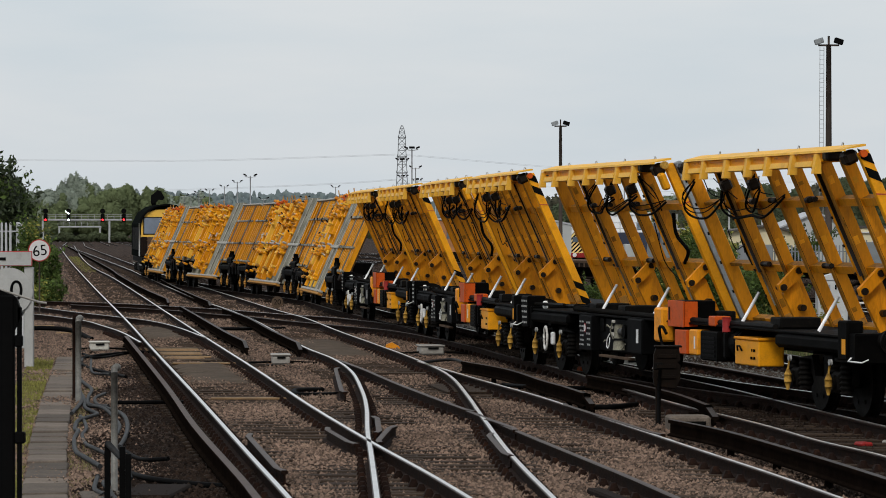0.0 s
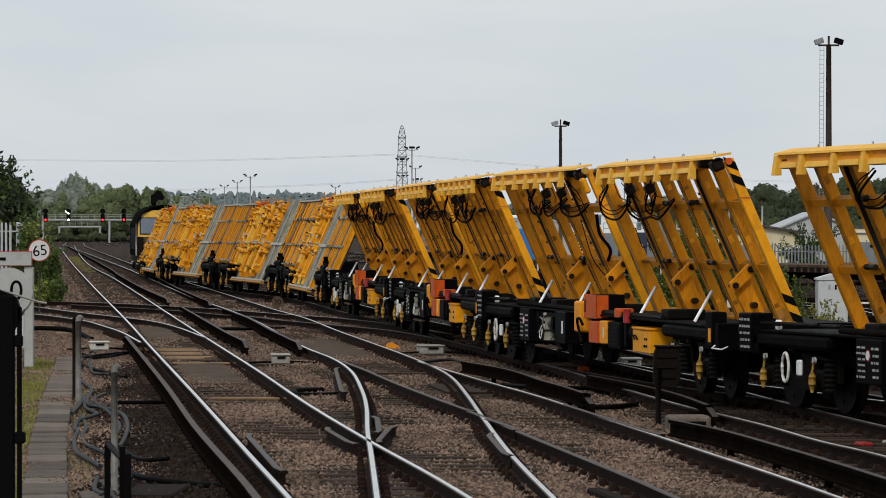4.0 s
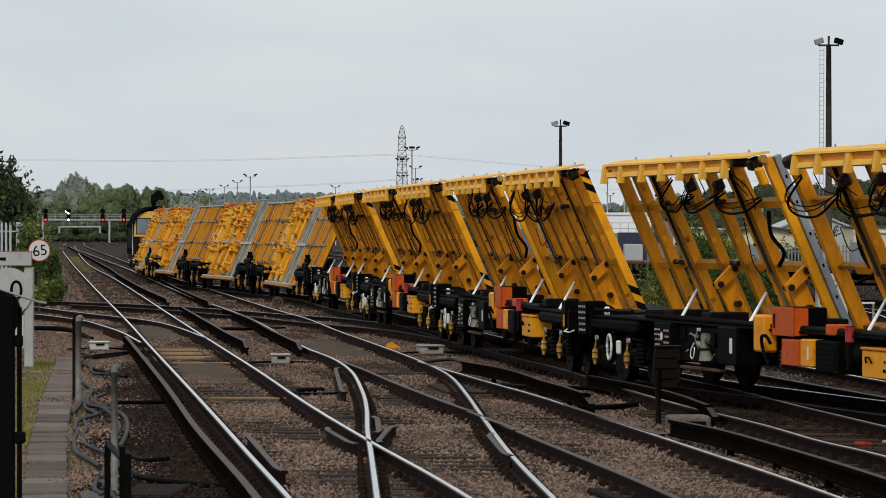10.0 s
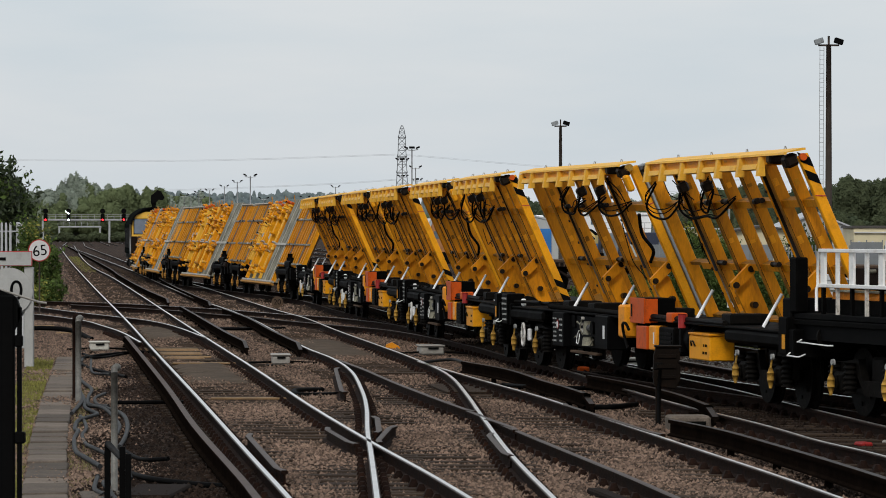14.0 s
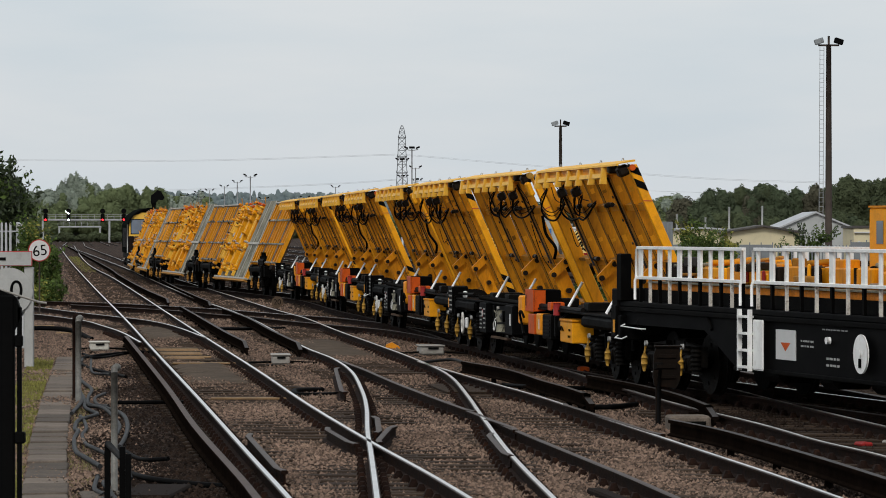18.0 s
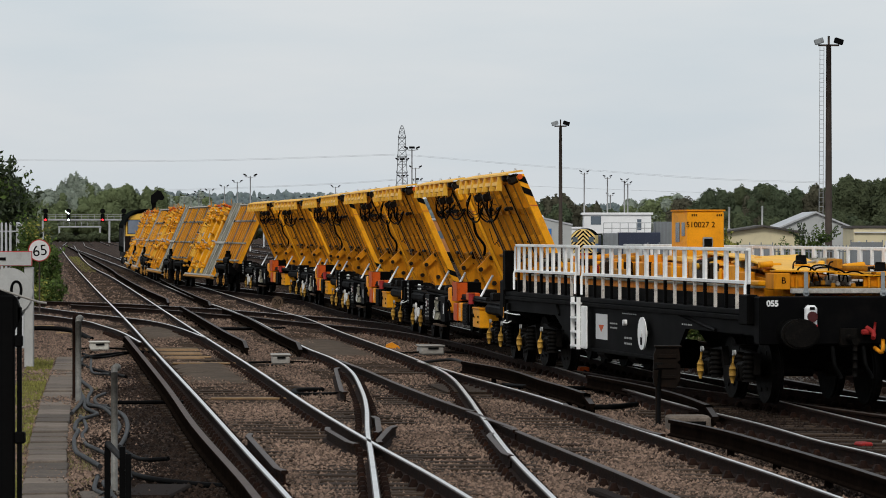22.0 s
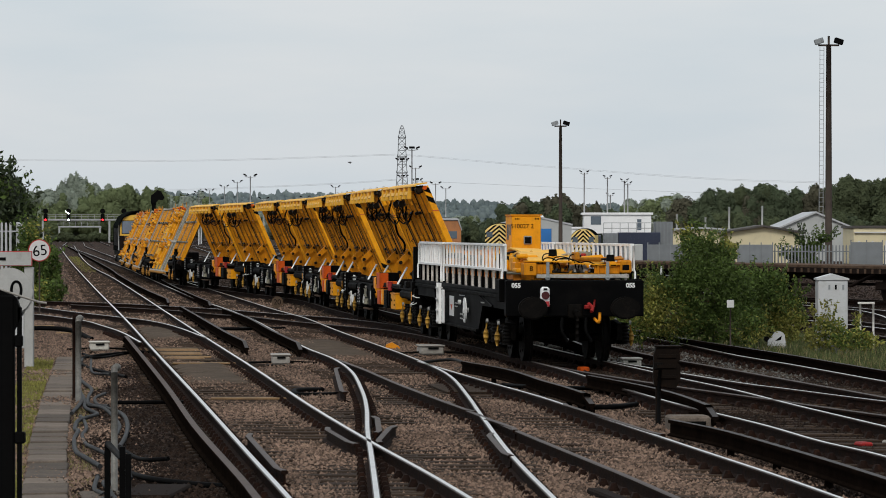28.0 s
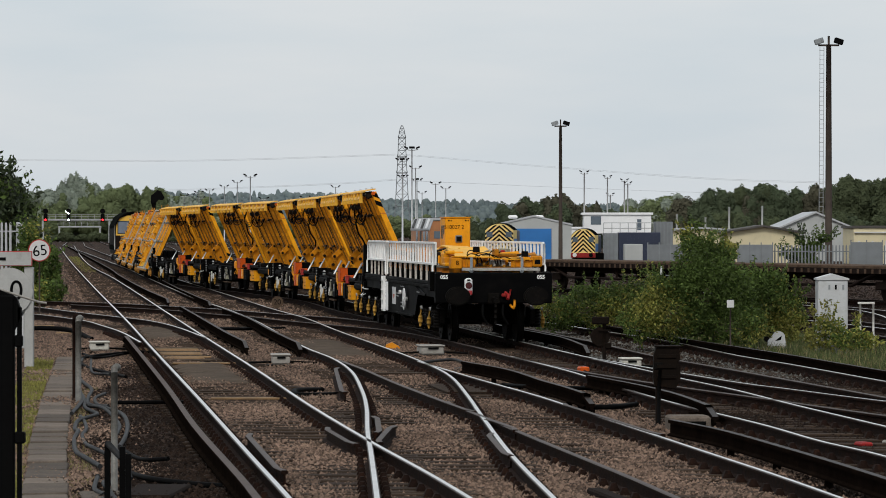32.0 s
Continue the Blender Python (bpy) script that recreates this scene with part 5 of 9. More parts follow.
    for yb in (-3.5, 0.5, 4.6):
        part("pivot_bracket", new_box(-0.3, 0.3, yb - 0.3, yb + 0.3, 1.1, 1.5, bevel=0.04), DARKMETAL, w)
    return w


for k, (strip, clamp_end, seed) in enumerate(((-4.0, 4.2, 8), (-5.6, 5.2, 9), (-3.6, 7.6, 10), (-4.4, 8.2, 12))):
    lw = loaded_wagon(strip, clamp_end, seed, -9.95 if k else -11.8)
    TRAIN.append((lw, 108.2 + 19.7 * k, 7.2))
    collect_wheels(lw)


# ---- tail wagon: a black runner with white railings and a folded yellow crane ----
def runner_wagon():
    w = thing("runner_wagon", START, "black bogie wagon with white steel railings along both sides", "rail wagon")
    H = 8.95
    bm = bmesh.new()
    box(bm, -1.26, 1.26, -H + 0.3, H - 0.3, 1.28, 1.36, bevel=0.01)
    part("deck", bm, BLACK_BODY, w)
    for s in (-1, 1):
        bm = bmesh.new()
        poly = [(-H + 0.3, 1.275), (-H + 0.3, 1.0), (-4.6, 1.0), (-3.9, 0.5), (3.05, 0.5), (4.5, 1.0), (H - 0.3, 1.0), (H - 0.3, 1.275)]
        prism(bm, poly, -0.03, 0.03, Matrix.Translation((s * 1.2, 0, 0)) @ Matrix.Rotation(radians(90), 4, "Z"))
        part("side_girder", bm, BLACK_BODY, w)
        bm = bmesh.new()
        box(bm, s * 1.235 - 0.045, s * 1.235 + 0.045, -H + 0.3, H - 0.3, 1.2, 1.275, bevel=0.01)
        box(bm, s * 1.235 - 0.04, s * 1.235 + 0.04, -3.9, 3.05, 0.46, 0.52, bevel=0.01)
        for y in (-5.2, 5.3):
            tube(bm, [(s * 1.24, y - 1.2, 1.02), (s * 1.24, y + (1.0 if y < 0 else -1.0), 1.22)], 0.03, 6)
        part("flange", bm, BLACK, w)
    for y0, y1 in ((-H, -H + 0.3), (H - 0.3, H)):
        part("headstock", new_box(-1.3, 1.3, y0, y1, 0.88, 1.56, bevel=0.02), BLACK_BODY, w)
    for s in (-1, 1):
        part("corner_block", new_box(s * 1.27 - 0.12, s * 1.27 + 0.05, -H + 0.31, -H + 0.75, 1.15, 1.58, bevel=0.02), BLACK, w)
    for xx, sgn in ((-1.08, -1), (1.08, -1)):
        lettering("055", 0.115, pose(xx - 0.03, -H - 0.006, 1.46, 90, 0, 0), INKWHITE, w, label="white numerals 055", bold=0.005)
    buffers(w, -H, -1)
    buffers(w, H, 1)
    for s in (-1, 1):
        bm = bmesh.new()
        tube(bm, [(s * 0.865, -H, 1.05), (s * 0.865, -H - 0.4, 1.05)], 0.2, 18)
        part("buffer_sleeve", bm, BLACK, w)
    bogie(w, -6.6)
    bogie(w, 6.35)
    # tail lamp
    bm = bmesh.new()
    box(bm, -0.665, -0.495, -H - 0.16, -H - 0.02, 1.06, 1.44, bevel=0.04)
    lamp = part("tail_lamp", bm, CABINWHITE, w, "white plastic tail lamp with a red reflector")
    bm = bmesh.new()
    tube(bm, [(-0.58, -H - 0.165, 1.28), (-0.58, -H - 0.19, 1.28)], 0.075, 14)
    part("lens", bm, LENSDARK, lamp, "dark red tail lamp lens")
    part("reflector", new_box(-0.655, -0.505, -H - 0.172, -H - 0.163, 1.075, 1.17), SIGNRED, lamp)
    part("handle_slot", new_box(-0.615, -0.545, -H - 0.172, -H - 0.163, 1.375, 1.415), INK, lamp)
    bm = bmesh.new()
    tube(bm, curve_pts([(0.25, -H - 0.05, 1.12), (0.3, -H - 0.2, 1.05), (0.27, -H - 0.28, 0.98)], 4), 0.035, 7)
    box(bm, 0.16, 0.34, -H - 0.12, -H - 0.04, 1.02, 1.1, bevel=0.02)
    tube(bm, [(0.34, -H - 0.1, 1.06), (0.36, -H - 0.1, 1.2)], 0.02, 6)
    part("brake_cock", bm, RED, w, "red brake pipe cock")
    bm = bmesh.new()
    tube(bm, curve_pts([(0.36, -H - 0.06, 0.84), (0.42, -H - 0.22, 0.78), (0.44, -H - 0.2, 0.96)], 4), 0.03, 7)
    part("reservoir_cock", bm, AMBER, w, "yellow air pipe cock")
    bm = bmesh.new()
    tube(bm, [(0, -H, 0.98), (0, -H - 0.35, 0.94)], 0.06, 8)
    box(bm, -0.14, 0.14, -H - 0.03, -H, 0.86, 1.12, bevel=0.02)
    for k in range(4):
        tube(bm, [(0.0, -H - 0.3, 0.9 - 0.12 * k), (0.0, -H - 0.3, 0.8 - 0.12 * k)], 0.035, 6)
    part("draw_hook", bm, DARKMETAL, w)
    for xx in (-0.25, 0.2):
        bm = bmesh.new()
        tube(bm, curve_pts([(xx, -H - 0.05, 0.85), (xx - 0.03, -H - 0.25, 0.62), (xx + 0.08, -H - 0.2, 0.42)], 4), 0.03, 7)
        part("brake_hose", bm, RUBBER, w)
    # ladder
    ladder = part("step_ladder", new_box(-1.34, -1.31, 1.6, 2.02, 0.5, 1.22, bevel=0.02), WHITE, w, "white steel access ladder")
    for y in (2.05, 2.5):
        part("stile", new_box(-1.40, -1.34, y - 0.025, y + 0.025, 0.48, 1.36), WHITE, ladder)
    for k in range(4):
        part("rung", new_box(-1.42, -1.3, 2.08, 2.47, 0.52 + 0.24 * k, 0.55 + 0.24 * k), WHITE, ladder)
    # panel, wheel and small plates on the near side
    part("notice_panel", new_box(-1.246, -1.233, 0.5, 1.3, 0.68, 1.1), SIGNWHITE, w, "white notice panel")
    bm = bmesh.new()
    prism(bm, [(0.7, 0.92), (1.1, 0.92), (0.9, 0.8)], -0.003, 0.0, Matrix.Translation((-1.2475, 0, 0)) @ Matrix.Rotation(radians(90), 4, "Z"))
    part("badge", bm, ORANGE, w)
    bm = bmesh.new()
    tube(bm, [(-1.30, -2.2, 0.86), (-1.325, -2.2, 0.86)], 0.26, 24)
    tube(bm, [(-1.23, -2.2, 0.86), (-1.34, -2.2, 0.86)], 0.05, 10)
    hw = part("brake_wheel", bm, WHITE, w, "white painted brake hand wheel")
    part("marker", new_box(-1.334, -1.329, -2.25, -2.15, 0.68, 0.8), INK, hw)
    bars(w, -1.236, 2.75, 3.0, 0.6, 1.1, 5, 31)
    bars(w, -1.236, -0.2, 0.3, 0.86, 1.0, 2, 32)
    bars(w, -1.236, -1.2, -0.7, 0.62, 0.8, 2, 33)
    bars(w, -1.236, -1.5, -0.5, 1.12, 1.17, 1, 34)
    bars(w, -1.236, -5.0, -4.4, 1.03, 1.1, 1, 35)
    bm = bmesh.new()
    tube(bm, [(-1.24, -0.85, 1.0), (-1.3, -0.85, 1.0)], 0.05, 10)
    part("release_knob", bm, WHITE, w)
    bm = bmesh.new()
    tube(bm, [(-1.28, 8.3, 1.0), (-1.36, 8.26, 0.97), (-1.36, 7.2, 0.95), (-1.3, 7.15, 0.95)], 0.011, 6)
    part("uncoupling_handle", bm, WHITE, w, "white painted uncoupling handle")
    for y in (-1.8, 0.2, 2.4):
        part("brake_cylinder", new_box(-0.9, -0.3, y - 0.35, y + 0.35, 0.3, 0.75, bevel=0.08), DARKMETAL, w)
    # end stanchion with lamp bracket
    part("end_post", new_box(-1.3, -1.12, H - 0.5, H - 0.25, 1.36, 2.12, bevel=0.02), BLACK, w)
    # railings
    for s in (-1, 1):
        # black sheet added so that the space behind the lower posts is dark
        part("side_board", new_box(s * 1.06 - 0.015, s * 1.06 + 0.015, -8.0, 7.9, 1.37, 1.56), BLACK, w, "black inner side board")
        for y0, y1, n in ((2.75, 7.8, 11), (-8.1, 2.25, 18)):
            bm = bmesh.new()
            for z in (2.19, 1.72):
                box(bm, s * 1.22 - 0.03, s * 1.22 + 0.03, y0, y1, z, z + 0.05, bevel=0.006)
            rl = part("railing", bm, WHITE, w, "white steel railing with worn posts")
            for k in range(n):
                y = y0 + 0.08 + (y1 - y0 - 0.16) * k / (n - 1)
                bm = bmesh.new()
                wd = 0.022 if k % 2 else 0.032
                box(bm, s * 1.2 - 0.022, s * 1.2 + 0.022, y - wd, y + wd, 1.36, 1.75)
                part("post", bm, WHITE_RUSTY if k % 2 else BLACK, rl)
                bm = bmesh.new()
                wd = 0.04 if k % 2 else 0.075
                box(bm, s * 1.2 - 0.02, s * 1.2 + 0.02, y - wd, y + wd, 1.72, 2.24, bevel=0.006)
                part("slat", bm, WHITE, rl)
            for yy in (y0, y1):
                bm = bmesh.new()
                tube(bm, [(s * 1.25, yy, 2.2), (s * 1.25, yy, 1.75), (s * 1.27, yy, 1.7), (s * 1.27, yy, 1.4)], 0.022, 7)
                part("end_tube", bm, WHITE, rl)
    return w


rw = runner_wagon()
TRAIN.append((rw, 8.97, 6.45))
collect_wheels(rw)


def folded_crane():
    """Yellow lifting beams and a cab, strapped down on the runner."""
    c = thing("folded_crane", START, "yellow folded crane beam with hoses, strapped down on the tail wagon", "crane")
    part("cradle", new_box(-0.95, 1.0, -8.1, 7.9, 1.365, 1.5, bevel=0.01), RUSTDARK, c)
    part("base_beam", new_box(-1.0, -0.84, -7.6, 7.9, 1.505, 1.655, bevel=0.01), AMBERDULL, c, "weathered amber base beam")
    part("base_plate", new_box(-1.03, -0.8, -7.7, 7.9, 1.659, 1.684), WEATHERGREY, c, "thin grey steel plate")
    part("cradle_rail", new_box(0.9, 1.0, -8.0, 7.9, 1.505, 1.6), WEATHERGREY, c, "grey steel cradle rail")
    rb = random.Random(41)
    y = -6.6
    while y < 7.0:
        ln, top = rb.uniform(0.25, 1.1), rb.uniform(1.84, 2.02)
        x = rb.uniform(-0.86, -0.7)
        # the grease and dark rust choices paint in shadow between the yellow blocks
        part("side_block", new_box(x, x + 0.14, y, y + ln, 1.688, top, bevel=0.02), rb.choice((YELLOW, YELLOW_LIGHT, BARKYELLOW, YELLOW, RUSTDARK, GREASE)), c)
        if rb.random() < 0.5:
            part("lug", new_box(x - 0.05, x - 0.003, y + 0.05, y + 0.13, 1.72, top + 0.05, bevel=0.02), rb.choice((YELLOW_LIGHT, RED, WEATHERPALE, GREASE)), c)
        if rb.random() < 0.35:
            bm = bmesh.new()
            tube(bm, [(x + 0.02, y + ln + 0.04, 1.69), (x + 0.02, y + ln + 0.04, top)], 0.04, 8)
            part("cylinder", bm, rb.choice((GREASE, AMBERDULL, WEATHERPALE)), c)
        y += ln + rb.uniform(0.08, 0.35)
    for x0, x1, ya, yb, za, zb in ((-0.35, 0.1, -6.6, -2.2, 1.9, 2.06), (0.3, 0.62, -7.0, -1.4, 1.9, 2.04), (-0.6, -0.3, -4.2, -1.0, 1.98, 2.07)):
        bm = bmesh.new()
        prism(bm, [(ya, za - 0.03), (ya, za), (yb - 0.6, zb), (yb, zb), (yb, zb - 0.05)], -(x1 - x0) / 2, (x1 - x0) / 2, Matrix.Translation(((x0 + x1) / 2, 0, 0)) @ Matrix.Rotation(radians(90), 4, "Z"))
        part("cover_plate", bm, YELLOW_TOP, c, "pale yellow sloping cover plate")
    for x, y in ((-0.2, -6.0), (0.15, -5.2), (-0.55, -3.0), (0.5, -6.6)):
        part("cap", new_box(x - 0.05, x + 0.05, y - 0.07, y + 0.07, 1.98, 2.05, bevel=0.02), RED, c, "red plastic cap")
    part("cradle_rail", new_box(-0.62, 1.13, -8.25, -8.14, 1.59, 1.66, bevel=0.008), WEATHERPALE, c, "pale steel cradle rail")
    # lifting gear across the end: a boxed beam at each side, rams, plates and hoses between
    part("web", new_box(-0.62, -0.3, -8.06, -8.01, 1.665, 1.86), YELLOW, c)
    part("web", new_box(0.5, 0.98, -8.06, -8.01, 1.665, 1.82), YELLOW, c)
    part("floor_plate", new_box(-0.3, 0.98, -8.0, -7.2, 1.665, 1.69), RUSTDARK, c)
    for xa, xb, za, zb in ((-0.84, 0.1, 1.9, 1.885), (0.05, 0.62, 1.86, 1.83), (0.6, 1.1, 1.83, 1.845)):
        bm = bmesh.new()
        prism(bm, [(xa, za), (xb, zb), (xb, zb + 0.022), (xa, za + 0.022)], -8.13, -7.86)
        part("flange", bm, YELLOW_LIGHT, c)
    for x in (-0.52, -0.4, 0.56, 0.7):
        part("stiffener", new_box(x - 0.012, x + 0.012, -8.13, -8.063, 1.67, 1.82), YELLOW, c)
    for x, z, m_ in ((-0.22, 1.73, GALV), (-0.05, 1.76, GREASE), (0.1, 1.72, YELLOW), (0.24, 1.75, GALV), (0.4, 1.72, AMBERDULL)):
        part("ram", tube(bmesh.new(), [(x - 0.06, -8.06, z - 0.02), (x + 0.1, -7.4, z + 0.03)], 0.022, 8), m_, c)
        part("ram_foot", new_box(x - 0.09, x - 0.03, -8.1, -8.04, z - 0.055, z + 0.012, bevel=0.012), GREASE if m_ is GALV else YELLOW_GRIME_SHADE, c)
    for x in (-0.16, 0.16, 0.34):
        part("valve_block", new_box(x - 0.045, x + 0.045, -8.0, -7.9, 1.695, 1.76, bevel=0.01), WEATHERPALE if x > 0 else GREASE, c)
    part("lower_flange", new_box(-0.6, 0.97, -8.12, -8.04, 1.668, 1.684), YELLOW_GRIME_SHADE, c, "grimy lower flange")
    for x0, x1, hgt in ((-0.3, 0.1, 1.99), (-0.25, 0.22, 1.96), (0.2, 0.55, 1.9), (-0.5, -0.2, 1.97)):
        pts = [(x0, -8.0, 1.75), (x0 + 0.02, -8.08, hgt - 0.03), ((x0 + x1) / 2, -8.1, hgt), (x1, -8.06, hgt - 0.08), (x1 + 0.06, -8.0, 1.75)]
        part("hose", tube(bmesh.new(), curve_pts(pts, 5), 0.013, 6), RUBBER, c, "black hydraulic hose")
    for x0, x1, ya, yb, za, zb in ((-0.78, -0.15, -7.9, -5.4, 1.93, 2.08), (-0.3, 0.3, -7.7, -5.0, 1.9, 2.12), (0.25, 0.75, -7.8, -5.6, 1.86, 1.98), (-0.6, 0.0, -5.5, -2.5, 2.06, 2.14)):
        bm = bmesh.new()
        prism(bm, [(ya, za - 0.02), (ya + 0.1, za), (yb - 0.7, zb), (yb, zb - 0.06), (yb, zb - 0.09), (yb - 0.7, zb - 0.03)], -(x1 - x0) / 2, (x1 - x0) / 2, Matrix.Translation(((x0 + x1) / 2, 0, 0)) @ Matrix.Rotation(radians(90), 4, "Z") @ Matrix.Rotation(radians(rb.uniform(-4, 4)), 4, "X"))
        part("cover_plate", bm, YELLOW_TOP, c, "pale yellow sloping cover plate")
    part("end_box", new_box(-0.86, -0.62, -8.16, -7.7, 1.64, 1.88, bevel=0.012), YELLOW, c)
    part("end_box", new_box(0.98, 1.2, -8.16, -7.7, 1.68, 1.93, bevel=0.03), YELLOW, c)
    part("hook_hole", new_box(1.02, 1.15, -8.166, -8.161, 1.74, 1.84), INK, c)
    lettering("B", 0.13, pose(-0.72, -8.166, 1.77, 90, 0, 0), INK, c)
    for k in range(2):
        bm = bmesh.new()
        prism(bm, [(0.74 + 0.16 * k, 1.67), (0.84 + 0.16 * k, 1.67), (0.74 + 0.16 * k, 1.858), (0.64 + 0.16 * k, 1.858)], -8.05, -8.046)
        part("warning_stripe", bm, INK, c)
    for x in (-0.5, 0.66):
        part("lower_beam", new_box(x - 0.1, x + 0.1, -7.65, 7.6, 1.505, 1.68, bevel=0.02), YELLOW, c)
    # sloping plated arms that rise towards the cab
    for x0, x1, za, m in ((-0.62, -0.28, 1.78, YELLOW), (0.02, 0.42, 1.82, YELLOW_LIGHT)):
        bm = bmesh.new()
        prism(bm, [(-7.4, 1.72), (-7.2, za), (-3.5, za + 0.12), (-1.0, za + 0.2), (3.0, za + 0.12), (7.2, za), (7.4, 1.7)], -(x1 - x0) / 2, (x1 - x0) / 2, Matrix.Translation(((x0 + x1) / 2, 0, 0)) @ Matrix.Rotation(radians(90), 4, "Z"))
        part("jib", bm, m, c, "yellow plated jib arm")
    rr = random.Random(77)
    for k in range(110):
        y = -7.8 + 15.2 * rr.random() ** 1.3
        x = rr.uniform(-0.9, 1.0)
        sx, sy, sz = rr.uniform(0.03, 0.16), rr.uniform(0.05, 0.35), rr.uniform(0.04, 0.16)
        z = rr.choice((1.69, 1.75, 1.88, 1.93))
        m_ = rr.choice((YELLOW, YELLOW, YELLOW_GRIME_SHADE, BARKYELLOW, YELLOW_LIGHT, YELLOW_TOP, GREASE, WEATHERGREY, BARKYELLOW, WEATHERPALE))
        if k % 3:
            part("fitting", new_box(x - sx, x + sx, y - sy, y + sy, z, z + sz, pose(0, 0, 0), bevel=0.018), m_, c)
        else:
            bm = bmesh.new()
            tube(bm, [(x - sx * 2, y, z + 0.06), (x + sx * 2, y + rr.uniform(-0.3, 0.3), z + 0.06 + rr.uniform(-0.05, 0.08))], 0.02 + 0.03 * rr.random(), 8)
            part("ram", bm, m_, c)
    for k in range(9):
        x = -0.85 + 0.22 * k
        bm = bmesh.new()
        tube(bm, [(x, -7.6 + 0.2 * (k % 3), 1.93), (x + 0.5, -7.2 + 0.3 * (k % 2), 1.95 + 0.03 * (k % 2))], 0.022, 8)
        part("rod", bm, rr.choice((YELLOW_LIGHT, WEATHERPALE, AMBERDULL, GREASE)), c)
    r = random.Random(5)
    for k in range(10):
        x0 = r.uniform(-0.6, 0.4)
        y0 = r.uniform(-7.8, 0) if k else -7.9
        hgt = r.uniform(1.95, 2.04)
        bm = bmesh.new()
        tube(bm, curve_pts([(x0, y0, 1.78), (x0 + 0.06, y0 + 0.15, hgt), (x0 + 0.3, y0 + 0.5, hgt - 0.02), (x0 + 0.45, y0 + 0.9, 1.8)], 5), r.choice((0.012, 0.018)), 6)
        part("hose", bm, RUBBER, c, "black hydraulic hose")
    for x in (-0.42, 0.72):
        bm = bmesh.new()
        box(bm, x - 0.03, x + 0.03, -8.27, -8.258, 1.62, 1.89)
        box(bm, x - 0.045, x + 0.045, -8.29, -8.255, 1.56, 1.63, bevel=0.01)
        box(bm, x - 0.035, x + 0.035, -8.25, -7.5, 1.892, 1.9)
        tube(bm, [(x, -8.28, 1.6), (x, -8.28, 1.52)], 0.03, 6)
        part("strap", bm, GREY, c, "grey ratchet strap")
    for x, y, z in ((-0.18, -7.2, 2.0), (0.86, -7.7, 1.9)):
        part("cap_block", new_box(x - 0.11, x + 0.11, y - 0.1, y + 0.1, z - 0.12, z, bevel=0.01), YELLOW_LIGHT, c)
        bm = bmesh.new()
        tube(bm, [(x, y, z), (x, y, z + 0.1), (x, y, z + 0.13)], 0.085, 14, r1=0.07)
        part("lamp_cap", bm, RUBBER, c, "black rubber buffer cap")
    # counterweight cab
    x0, x1, yr, yf, z0, z1 = -0.12, 0.5, -0.45, 0.6, 1.95, 2.8
    part("pedestal", new_box(x0 + 0.05, x1 - 0.05, yr + 0.05, yf, 1.69, z0), AMBERDULL, c)
    cab = part("cab", new_box(x0, x1, yr, yf, z0 + 0.003, z1, bevel=0.02), YELLOW_LIGHT, c, "bright yellow steel crane body")
    part("cab_trim", new_box(x0 - 0.015, x1 + 0.015, yr - 0.015, yf, z1 + 0.003, z1 + 0.03), YELLOW, cab)
    lettering("510027 2", 0.13, pose(0.1, yr - 0.006, z1 - 0.22, 90, 0, 0), INK, cab, label="black stencilled number")
    vent = part("vent", new_box(0.13, 0.3, yr - 0.04, yr - 0.004, 2.2, 2.38, bevel=0.02), GREY, cab)
    part("grille", new_box(0.15, 0.28, yr - 0.05, yr - 0.043, 2.225, 2.355), INK, vent)
    part("side_window", new_box(x0 - 0.01, x0 - 0.003, -0.3, -0.1, 2.4, 2.62), GLASS_DARK, cab)
    part("side_window", new_box(x0 - 0.01, x0 - 0.003, 0.05, 0.3, 2.3, 2.62), GLASS_DARK, cab)
    for x in (0.0, 0.42):
        for k in range(3):
            part("stencil", new_box(x - 0.05 + 0.035 * k, x - 0.03 + 0.035 * k, yr - 0.006, yr - 0.003, z1 - 0.08, z1 - 0.045), INK, cab)
    return c


fc = folded_crane()
TRAIN.append((fc, 8.97, 6.45))


